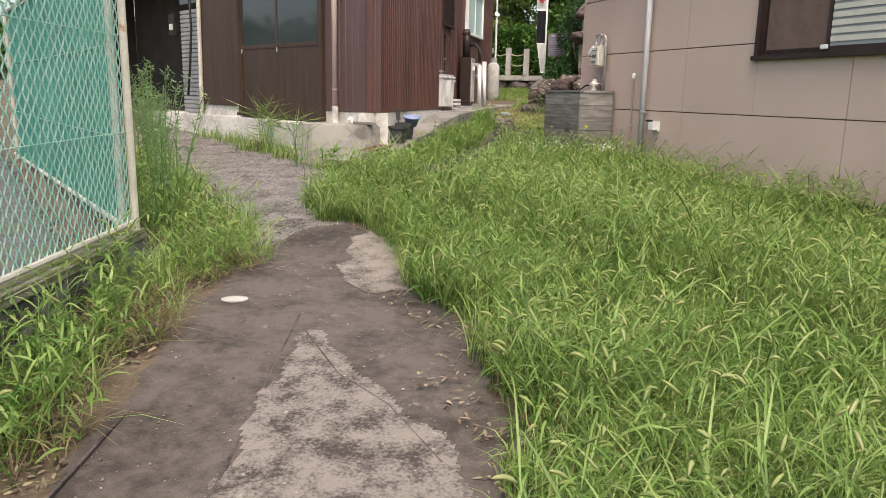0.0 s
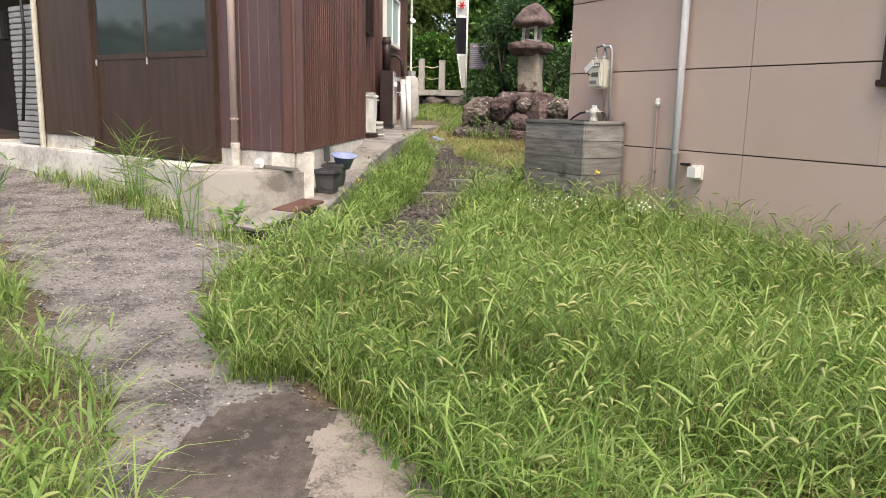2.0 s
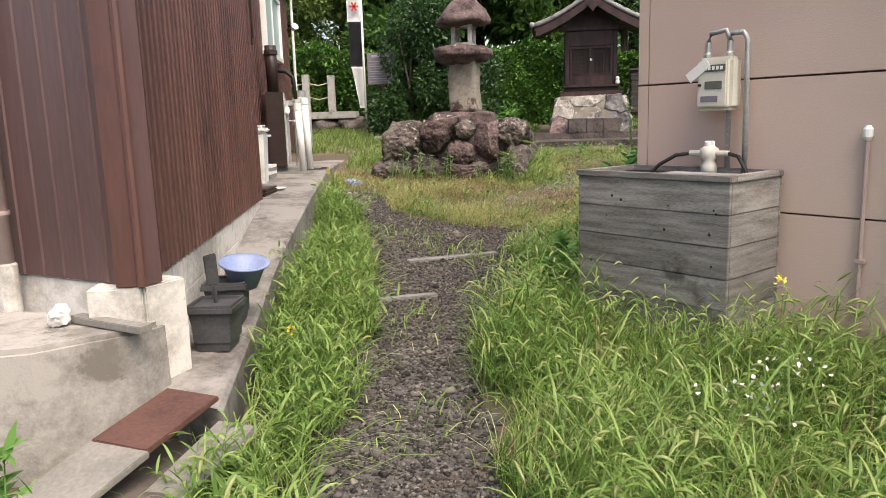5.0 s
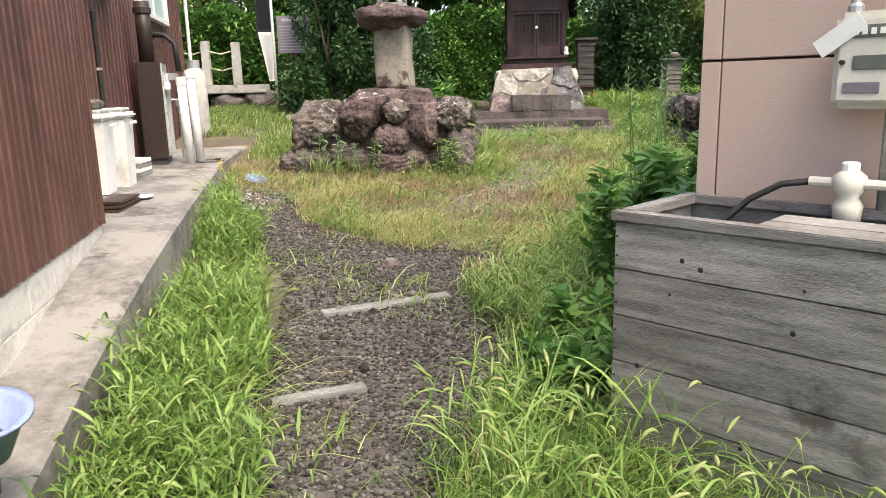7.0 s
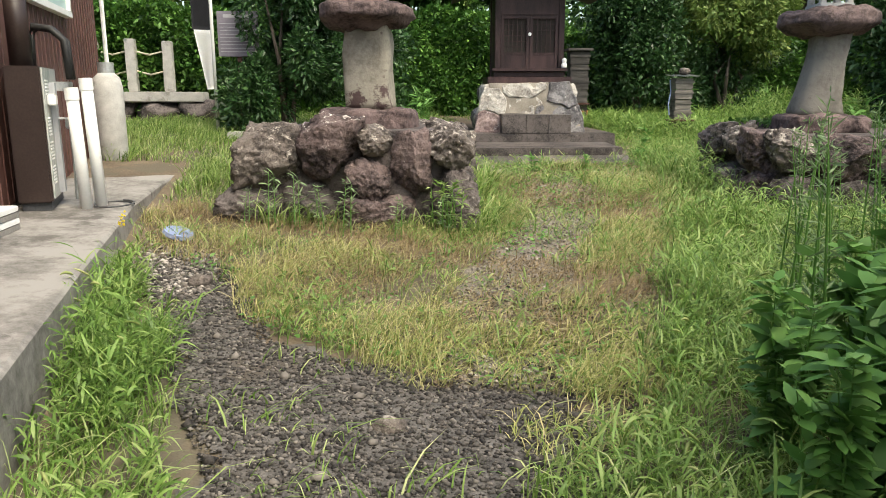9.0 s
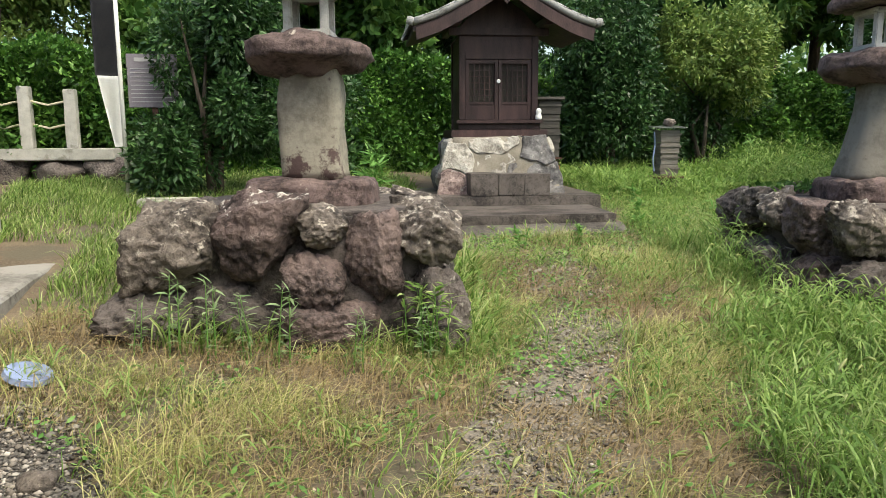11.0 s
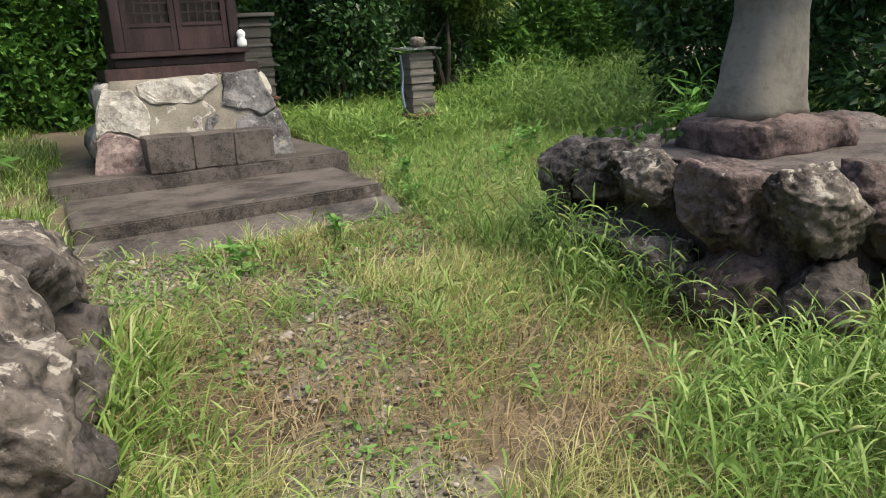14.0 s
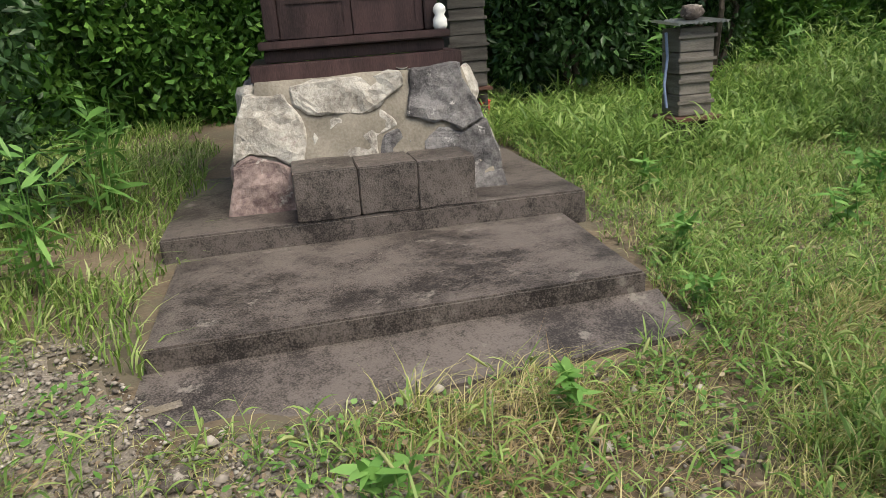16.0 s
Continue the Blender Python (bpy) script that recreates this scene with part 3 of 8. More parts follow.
part("rim", lathe([(0.09, 0), (0.09, 0.008), (0.08, 0.010), (0.08, 0.003)], 28), M_GRANITE, lid)
part("cover", lathe([(0.078, 0), (0.078, 0.007), (0.072, 0.009)], 28), M_GRANITE, lid)

# ---- boards laid over the track ----
for (ax, ay, bx_, by_), wid in (((-1.90, 12.86, -1.44, 12.92), 0.09), ((-1.56, 14.02, -0.68, 14.17), 0.12)):
    d = Vector((bx_ - ax, by_ - ay, 0))
    board = part("timber_strip", rough_up(box(0, d.length, -wid / 2, wid / 2, -0.03, 0.012, 0.006), 0.004, 9, wid * 50), M_GREYWOOD)
    board.matrix_world = pose((ax), ay, ground_z(ax, ay) + 0.02, 0, 0, math.degrees(math.atan2(d.y, d.x)))
    tagged(board, "flat weathered timber strip bedded across the gravel track", "board", "boards across the track")

# ---- low wall and wire fence ----
WA = Vector((-3.46, 5.2, 0))
WD = Vector((0.212, -0.977, 0))
WROT = math.degrees(math.atan2(WD.y, WD.x))
lw = thing("low_wall", pose(WA.x, WA.y, 0, 0, 0, WROT), "low stained concrete kerb wall with a mossy top", "wall", kind="structure")
part("wall_body", rough_up(box(0, 8, -0.09, 0.09, -0.9, 0.27, 0.012), 0.008, 6, 3, 5), M_OLDWALL, lw)
part("coping", rough_up(box(-0.02, 8, -0.12, 0.11, 0.27, 0.35, 0.015), 0.016, 9, 4, 6), M_MOSS, lw, "moss and lichen crust")


def chain_link(length, height, pitch, r):
    """Diamond mesh of zigzag wires, each bent clear of its neighbours."""
    vs, qs = [], []
    half = pitch / 2
    rows = int(height / half / 1.15)
    cols = int(length / pitch) + 1
    for c in range(cols):
        pts = [(c * pitch + (half + 0.002 if k % 2 else 0), (0.004 if k % 2 else -0.004), k * half * 1.15) for k in range(rows + 1)]
        b = len(vs)
        for x, y, z in pts:
            vs += [(x - r, y - r, z), (x + r, y - r, z), (x, y + r, z)]
        for k in range(rows):
            for s in range(3):
                qs.append((b + 3 * k + s, b + 3 * k + (s + 1) % 3, b + 3 * k + 3 + (s + 1) % 3, b + 3 * k + 3 + s))
        pts = [(c * pitch + (half - 0.002 if k % 2 else pitch), (-0.004 if k % 2 else 0.004), k * half * 1.15) for k in range(rows + 1)]
        b = len(vs)
        for x, y, z in pts:
            vs += [(x - r, y - r, z), (x + r, y - r, z), (x, y + r, z)]
        for k in range(rows):
            for s in range(3):
                qs.append((b + 3 * k + s, b + 3 * k + (s + 1) % 3, b + 3 * k + 3 + (s + 1) % 3, b + 3 * k + 3 + s))
    return vs, qs


def wire_fence(m, length, label, spacing, fine, thick, wire):
    f = thing("wire_fence", m, label, "fence")
    vs, qs = chain_link(length, 2.1, fine, thick)
    net = soft_mesh("wire_mesh", vs, qs, None, wire, f)
    net.location.z = 0.06
    tagged(net, "green diamond wire mesh")
    for k in range(int(length / spacing) + 1):
        part("post", tube([(k * spacing, 0.03, -0.2), (k * spacing, 0.03, 2.3)], 0.03, 10), M_POST, f, "rust-flecked cream steel post")
    part("bottom_rail", tube([(0, 0.02, 0.06), (length, 0.02, 0.06)], 0.022, 8), M_POST, f)
    for z in (0.75, 1.45):
        part("tension_wire", tube([(0, 0.012, z), (length * 0.5, 0.012, z - 0.02), (length, 0.012, z)], 0.004, 5), M_WIREGREEN, f)
    part("top_rail", tube([(0, 0.02, 2.18), (length, 0.02, 2.18)], 0.022, 8), M_POST, f)
    return f


wire_fence(pose(-3.42, 5.12, 0.35, 0, 0, WROT), 8.0, "green chain-link fence standing on the low wall", 4.0, 0.095, 0.0048, M_WIREGREEN)
back_dir = math.degrees(math.atan2(6.0, -6.2))
wire_fence(pose(-3.50, 5.18, 0.30, 0, 0, back_dir), 7.5, "green chain-link fence along the back of the enclosure", 7.0, 0.034, 0.0038, M_NETGREEN)
enc = tagged(sheet("enclosure_ground", [(-3.62, 5.0), (-2.9, 1.8), (-2.4, -1.5), (-12, -1.5), (-12, 11), (-9.2, 10.6)], 0.012, M_ENCLOSURE, 0.15, 0.03, 9), "dark gravel ground inside the wire fence", "ground", kind="structure")

# ---- beige house ----
BC = Vector((-0.13, 12.12, 0))
BROT = math.degrees(math.atan2(-0.859, 0.512))
beige = thing("house", pose(BC.x, BC.y, 0, 0, 0, BROT), "beige stucco-panelled house with dark joints", "house")
# local: x along the wall towards the road, y out of the back (into the house), z up; the face is y = 0
part("backing_wall", box(0.02, 9.6, 0.03, 0.18, 0.40, 3.15), M_JOINT, beige)
part("side_wall", box(0.0, 0.15, 0.19, 6.5, 0.40, 3.15), M_BEIGE, beige)
part("foundation", rough_up(box(0.04, 9.6, 0.08, 0.28, -0.9, 0.42), 0.004, 9, 2), M_CONC_PATH, beige)
# Unseen roof added to close the house; its height limits the shadow cast.
part("roof", box(-0.12, 10.0, -0.12, 6.8, 3.15, 3.25), M_TILE, beige)
rows_z = (0.48, 1.257, 2.037, 2.817, 3.15)
cols_s = (0.0, 0.085, 2.55, 5.02, 7.49, 9.6)
WIN = (3.78, 5.6, 1.90, 3.0)
for c0, c1 in zip(cols_s, cols_s[1:]):
    for z0, z1 in zip(rows_z, rows_z[1:]):
        gapx, gapz = 0.003, 0.005
        cells = [(c0 + gapx, c1 - gapx, z0 + gapz, z1 - gapz)]
        if c0 < WIN[1] and c1 > WIN[0] and z0 < WIN[3] and z1 > WIN[2]:
            new_cells = []
            x0, x1, a, b = cells[0]
            if x0 < WIN[0]:
                new_cells.append((x0, WIN[0], a, b))
            if x1 > WIN[1]:
                new_cells.append((WIN[1], x1, a, b))
            m0, m1 = max(x0, WIN[0]), min(x1, WIN[1])
            if a < WIN[2]:
                new_cells.append((m0, m1, a, min(b, WIN[2])))
            if b > WIN[3]:
                new_cells.append((m0, m1, max(a, WIN[3]), b))
            cells = new_cells
        for x0, x1, a, b in cells:
            part("panel", box(x0, x1, 0.0, 0.028, a, b, 0.003), M_BEIGE, beige)
win = new("window")
win.parent = beige
fr = bmesh.new()
for q in ((WIN[0] - 0.04, WIN[0] + 0.02, WIN[2], WIN[3]), (WIN[1] - 0.02, WIN[1] + 0.04, WIN[2], WIN[3]), (WIN[0], WIN[1], WIN[3] - 0.02, WIN[3] + 0.04)):
    box(q[0], q[1], -0.035, 0.06, q[2], q[3], 0.004, fr)
part("frame", fr, M_ALU, win, "dark bronze aluminium frame")
part("sill", box(WIN[0] - 0.06, WIN[1] + 0.06, -0.06, 0.05, WIN[2] - 0.05, WIN[2], 0.006), M_ALU, win)
mid = 0.5 * (WIN[0] + WIN[1])
for x0, x1, dy in ((WIN[0] + 0.02, mid + 0.03, 0.030), (mid - 0.03, WIN[1] - 0.02, 0.005)):
    sash = bmesh.new()
    for q in ((x0, x0 + 0.05, WIN[2], WIN[3] - 0.02), (x1 - 0.05, x1, WIN[2], WIN[3] - 0.02), (x0 + 0.05, x1 - 0.05, WIN[2], WIN[2] + 0.06), (x0 + 0.05, x1 - 0.05, WIN[3] - 0.07, WIN[3] - 0.02)):
        box(q[0], q[1], dy, dy + 0.025, q[2], q[3], 0.003, sash)
    part("sash", sash, M_ALU, win)
    part("pane", box(x0 + 0.05, x1 - 0.05, dy + 0.010, dy + 0.016, WIN[2] + 0.06, WIN[3] - 0.07), M_GREYGLASS, win, "grey frosted pane")
for k in range(14):
    part("blind_slat", box(mid + 0.03, WIN[1] - 0.07, 0.0, 0.004, WIN[2] + 0.10 + k * 0.075, WIN[2] + 0.15 + k * 0.075), M_CREAM, win)
part("latch", box(mid - 0.06, mid + 0.02, -0.03, 0.0, WIN[2] + 0.03, WIN[2] + 0.075, 0.006), M_WHITE, win, "white latch")

spout = thing("downpipe", beige.matrix_world @ pose(1.81, -0.075, 0.42), "grey plastic rain downpipe on the beige wall", "downpipe")
part("pipe", tube([(0, 0, -0.05), (0, 0, 2.7)], 0.036, 14), M_GREYPIPE, spout, smooth=True)
for z in (0.80, 2.4):
    part("bracket", lathe([(0.043, z), (0.043, z + 0.03)], 14), M_METALGREY, spout)
    part("strap", box(-0.012, 0.012, 0.03, 0.075, z, z + 0.025), M_METALGREY, spout)
conduit = thing("conduit", beige.matrix_world @ pose(1.48, -0.025, 0.40), "thin grey-brown conduit rising to a capped end", "conduit")
part("pipe", tube([(0, 0, -0.05), (0, 0, 1.30)], 0.012, 10), M_PINKPIPE, conduit)
part("cap", lathe([(0.014, 1.28), (0.026, 1.30), (0.026, 1.34), (0.012, 1.36)], 12), M_WHITE, conduit)
part("clip", box(-0.025, 0.025, -0.016, 0.025, 0.62, 0.645, 0.004), M_PINKPIPE, conduit)
outlet = thing("wall_outlet", beige.matrix_world @ pose(2.06, -0.03, 1.06), "white weatherproof outlet box on the beige wall", "outlet box")
part("back_plate", box(-0.065, 0.065, 0.0, 0.03, -0.07, 0.07, 0.006), M_WHITE, outlet)
part("hood", prism([(-0.055, 0.0), (0.055, 0.0), (0.05, -0.075), (-0.05, -0.075)], -0.045, 0.055, bevel=0.008), M_WHITE, outlet)
part("clamp", box(-0.19, -0.10, -0.03, 0.03, 0.055, 0.08, 0.005), M_BLACK, outlet)
for s in (2.9, 3.55, 4.3):
    vent = thing("floor_vent", beige.matrix_world @ pose(s, 0.072, 0.2), "dark slot vent in the house foundation", "vent")
    part("frame", box(0, 0.4, -0.012, 0.008, 0, 0.14, 0.003), M_BLACK, vent)

meter = thing("gas_meter", beige.matrix_world @ pose(0.66, -0.02, 1.86), "pale grey gas meter with dial windows on the beige wall", "gas meter")
part("body", box(-0.115, 0.115, -0.15, -0.02, 0.0, 0.31, 0.022), M_CREAM, meter, smooth=False)
part("faceplate", box(-0.095, 0.095, -0.163, -0.146, 0.02, 0.29, 0.008), M_CREAM, meter)
part("counter_window", box(-0.085, 0.085, -0.168, -0.161, 0.225, 0.265, 0.002), M_LCD, meter, "dark counter window")
for k in range(6):
    part("digit", box(-0.075 + k * 0.026, -0.06 + k * 0.026, -0.171, -0.167, 0.235, 0.255), M_WHITE, meter)
part("display", box(-0.045, 0.065, -0.168, -0.161, 0.125, 0.170, 0.002), M_LCD, meter, "dark display")
part("label_plate", box(-0.07, 0.04, -0.168, -0.161, 0.05, 0.085, 0.002), M_SIGN, meter)
part("button", lathe([(0.008, 0.0), (0.008, 0.02)], 10), M_BLACK, meter).matrix_basis = pose(-0.075, -0.16, 0.15, 90, 0, 0)
for x in (-0.07, 0.07):
    part("union_nut", lathe([(0.026, 0.30), (0.026, 0.33), (0.018, 0.34), (0.018, 0.40)], 10, at=(x, -0.095)), M_METALGREY, meter)
part("tag", box(-0.19, -0.03, -0.17, -0.166, -0.03, 0.03), M_WHITE, meter, "white paper tag").matrix_basis = pose(0.0, 0.0, 0.30, 0, -35, 0)
part("pipe", tube([(0.07, -0.095, 0.40), (0.075, -0.095, 0.44), (0.15, -0.09, 0.44), (0.17, -0.08, 0.40), (0.17, -0.06, -0.62)], 0.016, 10), M_METALGREY, meter, smooth=True)
part("pipe", tube([(-0.07, -0.095, 0.40), (-0.06, -0.09, 0.45), (0.04, -0.09, 0.46), (0.05, -0.06, 0.40), (0.05, -0.05, -0.45)], 0.016, 10), M_METALGREY, meter, smooth=True)
reg = thing("gas_regulator", beige.matrix_world @ pose(0.62, -0.12, 1.46), "pale gas regulator with black hoses above the wooden box", "gas regulator")
part("body", lathe([(0.02, 0.0), (0.045, 0.02), (0.05, 0.07), (0.035, 0.10), (0.05, 0.12), (0.055, 0.17), (0.03, 0.19)], 14), M_CREAM, reg, smooth=True)
part("cap", lathe([(0.03, 0.19), (0.03, 0.215), (0.022, 0.22)], 12), M_WHITE, reg)
part("side_port", tube([(-0.13, 0, 0.145), (0.13, 0, 0.145)], 0.018, 10), M_CREAM, reg)
part("hose", tube([(-0.12, 0, 0.145), (-0.22, -0.02, 0.13), (-0.32, -0.05, 0.07), (-0.40, -0.09, -0.02), (-0.42, -0.1, -0.12)], 0.012, 8), M_BLACK, reg, "black rubber hose", True)
part("hose", tube([(0.12, 0, 0.145), (0.2, -0.02, 0.13), (0.27, -0.05, 0.05), (0.29, -0.07, -0.06)], 0.012, 8), M_BLACK, reg, "black rubber hose", True)
part("stem", tube([(0, 0, -0.3), (0, 0, 0.03)], 0.018, 10), M_METALGREY, reg)

# ---- wooden box ----
crate = thing("wooden_box", beige.matrix_world @ pose(0.0, -0.60, 0.42), "weathered grey plank box against the beige wall", "box")
L, D, H = 1.04, 0.56, 1.06
nz = 6
for k in range(nz):
    z0, z1 = k * H / nz + 0.002, (k + 1) * H / nz - 0.002
    for nm, q in (("plank", (0.0, L, 0.0, 0.022)), ("plank", (L - 0.022, L, 0.024, D - 0.024)), ("plank", (0.0, 0.022, 0.024, D - 0.024)), ("plank", (0.0, L, D - 0.022, D))):
        part(nm, rough_up(box(q[0], q[1], q[2], q[3], z0, z1, 0.003), 0.002, 8, k), M_CRATEWOOD, crate)
for q in ((-0.012, L + 0.012, -0.012, 0.05), (-0.012, L + 0.012, D - 0.05, D), (-0.012, 0.05, 0.052, D - 0.052), (L - 0.05, L + 0.012, 0.052, D - 0.052)):
    part("top_rail", rough_up(box(*q, H, H + 0.035, 0.004), 0.002, 8, q[0]), M_CRATEWOOD, crate)
part("lid_board", box(0.46, L - 0.02, 0.055, 0.20, H - 0.02, H + 0.02, 0.004), M_CRATEWOOD, crate)
part("lid_board", box(0.46, L - 0.02, 0.205, 0.35, H - 0.02, H + 0.02, 0.004), M_CRATEWOOD, crate)
knots = random.Random(5)
for k in range(16):
    part("knot", lathe([(0.005 + 0.006 * knots.random(), 0), (0.004, 0.002)], 9), M_BLACK, crate).matrix_basis = pose(knots.uniform(0.08, 0.98), 0.0, knots.uniform(0.12, 1.0), 90, 0, 0)
for k in range(nz):
    for dz in (0.05, 0.12):
        part("nail", lathe([(0.004, 0), (0.004, 0.003)], 7), M_BLACK, crate).matrix_basis = pose(0.012, 0.0, k * H / nz + dz, 90, 0, 0)

# ---- brown house ----
HC = Vector((-3.10, 10.83, 0))
SIDE = math.degrees(math.atan2(3.86, 0.18))
FRONT = math.degrees(math.atan2(0.58, -0.815))
brown = thing("house", pose(0, 0, 0), "dark red-brown steel-clad house on a concrete base", "house")


def clad(run, length, z0, z1, pitch, rib, skip=(), skin=M_BROWN):
    """Vertical cladding strips along a run; each strip is a tray with a standing rib."""
    back = part("wall", box(0, length, 0.012, 0.12, z0, z1), skin, brown)
    back.matrix_basis = run
    bm = prism([(0.0, 0.012), (0.0, 0.0), (pitch - rib - 0.012, 0.0), (pitch - rib - 0.004, -0.009), (pitch - 0.008, -0.009), (pitch - 0.001, 0.0), (pitch - 0.001, 0.012)], z0, z1)
    first = None
    for k in range(int(length / pitch)):
        if any(a <= k * pitch < b for a, b in skip):
            continue
        if first is None:
            first = part("cladding_strip", bm, skin, brown)
            first.matrix_basis = run @ pose(k * pitch, 0, 0)
        else:
            again(first, run @ pose(k * pitch, 0, 0))


END = Vector((-2.92, 14.69, 0))
side_out = pose(HC.x, HC.y, 0, 0, 0, SIDE)
clad(side_out, 3.86, 1.13, 4.5, 0.097, 0.032)
fr_len = 5.5
front_end = HC + Vector((-0.815, 0.58, 0)) * fr_len
front_out = pose(front_end.x, front_end.y, 0, 0, 0, FRONT + 180)
DOOR = (1.34, 3.90)
clad(front_out, fr_len, 1.13, 4.5, 0.16, 0.014, skip=((-0.1, fr_len - DOOR[0] + 0.02),), skin=M_BROWNFRONT)
fp_ = part("front_panel", box(0.0, fr_len - DOOR[1] - 0.07, -0.01, 0.012, 1.13, 4.5), M_DARKWOOD, brown, "plain dark brown board")
fp_.matrix_basis = front_out
clad(pose(-3.44, 14.75, 0, 0, 0, math.degrees(math.atan2(9.15, 0.42))), 9.16, 1.18, 4.5, 0.17, 0.012)
jog = pose(-3.44, 14.72, 0, 0, 0, 0)
jw = part("wall", box(-0.02, 0.53, -0.12, -0.012, 1.13, 4.5), M_BROWN, brown)
jw.matrix_basis = jog
part("corner_trim", tube([(HC.x, HC.y, 1.13), (HC.x, HC.y, 4.5)], 0.022, 8), M_BROWN, brown)
part("corner_trim", tube([(END.x, END.y, 1.13), (END.x, END.y, 4.5)], 0.022, 8), M_BROWN, brown)
part("end_wall", box(-9.0, -3.06, 23.75, 23.88, 1.1, 4.5), M_BROWN, brown)
# Roof out of view, added over walls kept low to shade the porch less.
part("roof", prism([(-2.98, 10.7), (-2.8, 14.72), (-3.3, 14.8), (-2.9, 24.0), (-10, 24.0), (-10, 15.9), (-8.0, 14.2)], 4.5, 4.65), M_TILE, brown)
fnd = bmesh.new()
box(0, 3.9, 0.0, 0.25, -0.3, 1.125, 0.006, fnd)
f = part("foundation", rough_up(fnd, 0.006, 4, 3, 4), M_CONC_PALE, brown, "pale concrete foundation")
f.matrix_basis = side_out @ pose(0, 0.012, 0)
blk = None
for row in range(3):
    for k in range(10):
        x0 = k * 0.4 + (0.2 if row % 2 else 0.0)
        if x0 + 0.39 > 3.88:
            continue
        if blk is None:
            blk = part("foundation_block", box(0.004, 0.396, -0.006, 0.02, 0.004, 0.186, 0.004), M_CONC_PALE, brown)
            blk.matrix_basis = side_out @ pose(x0, 0.014, 1.12 - 0.19 * (row + 1))
        else:
            again(blk, side_out @ pose(x0, 0.014, 1.12 - 0.19 * (row + 1)))
f = part("foundation", rough_up(box(0, fr_len, 0.0, 0.25, -0.3, 1.125, 0.006), 0.006, 4, 5, 4), M_CONC_PALE, brown, "pale concrete foundation")
f.matrix_basis = front_out @ pose(0, 0.012, 0)
f = part("foundation", box(0, 9.16, 0.02, 0.2, 0.3, 1.18), M_CONC_PALE, brown)
f.matrix_basis = pose(-3.44, 14.75, 0, 0, 0, math.degrees(math.atan2(9.15, 0.42)))

# sliding doors on the front
fd = thing("sliding_door", front_out @ pose(fr_len - DOOR[1], -0.03, 1.02), "dark brown two-leaf sliding door with glazed upper halves", "door")
W = DOOR[1] - DOOR[0]
fb = bmesh.new()
box(-0.07, 0, -0.03, 0.06, 0, 2.5, 0.005, fb)
box(W, W + 0.07, -0.03, 0.06, 0, 2.5, 0.005, fb)
box(0, W, -0.03, 0.06, 2.4, 2.5, 0.005, fb)
part("frame", fb, M_DARKWOOD, fd)
part("threshold", box(-0.07, W + 0.07, -0.07, 0.06, -0.06, 0.0, 0.006), M_DARKWOOD, fd)
for x0, x1, dy in ((0.0, W / 2 + 0.03, 0.02), (W / 2 - 0.03, W, -0.015)):
    lf = bmesh.new()
    box(x0, x0 + 0.06, dy, dy + 0.03, 0.0, 2.4, 0.004, lf)
    box(x1 - 0.06, x1, dy, dy + 0.03, 0.0, 2.4, 0.004, lf)
    for z0, z1 in ((0.0, 0.09), (1.12, 1.19), (2.32, 2.4)):
        box(x0 + 0.06, x1 - 0.06, dy, dy + 0.03, z0, z1, 0.004, lf)
    leaf = part("leaf", lf, M_DARKWOOD, fd)
    part("lower_panel", box(x0 + 0.06, x1 - 0.06, dy + 0.008, dy + 0.020, 0.09, 1.12), M_DARKWOOD, leaf)
    part("pane", box(x0 + 0.06, x1 - 0.06, dy + 0.010, dy + 0.016, 1.19, 2.32), M_DARKGLASS, leaf, "dark reflecting glass")
part("pull", box(W / 2 + 0.0, W / 2 + 0.02, -0.025, -0.012, 1.05, 1.13, 0.003), M_STEEL, fd, "small steel pull")
part("pull", box(0.02, 0.05, 0.008, 0.022, 1.05, 1.13, 0.003), M_STEEL, fd, "small steel pull")

dp = thing("downpipe", front_out @ pose(fr_len - 0.90, -0.075, 0.95), "pinkish-grey rain downpipe on the brown house", "downpipe")
part("pipe", tube([(0, 0, 0.02), (0, 0, 3.5)], 0.042, 14), M_PINKPIPE, dp, smooth=True)
part("foot", lathe([(0.052, -0.01), (0.052, 0.24), (0.044, 0.25)], 14), M_CONC_PALE, dp)
part("bracket", lathe([(0.049, 0.50), (0.049, 0.52)], 14), M_PINKPIPE, dp)
part("bracket", lathe([(0.049, 2.4), (0.049, 2.42)], 14), M_PINKPIPE, dp)

# the open shed at the far end of the front
shed = thing("open_shed", pose(front_end.x, front_end.y, 0, 0, 0, FRONT), "dim open lean-to beside the brown house", "shed")
# Lean-to walls coloured dark to carry the shade of its interior.
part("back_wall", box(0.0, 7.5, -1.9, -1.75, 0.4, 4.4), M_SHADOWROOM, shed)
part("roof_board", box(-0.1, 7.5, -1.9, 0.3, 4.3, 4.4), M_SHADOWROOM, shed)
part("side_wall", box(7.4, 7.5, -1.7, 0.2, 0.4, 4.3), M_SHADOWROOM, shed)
part("post", tube([(-0.02, 0.05, 0.7), (-0.10, 0.05, 4.3)], 0.04, 10), M_POST, shed, "pale leaning post")
sh = new("shutter")
sh.parent = shed
tagged(sh, "grey ribbed steel shutter")
for k in range(24):
    part("slat", box(0.12, 0.95, -0.06, -0.035, 0.95 + k * 0.085, 1.025 + k * 0.085, 0.01), M_SHUTTER, sh)
for x0 in (0.14, 0.56):
    part("upper_pane", box(x0, x0 + 0.38, -0.06, -0.04, 3.1, 3.8), M_DARKGLASS, shed)
part("meter_box", box(1.15, 1.45, -0.12, 0.0, 2.5, 2.95, 0.02), M_BLACK, shed, "black meter box")
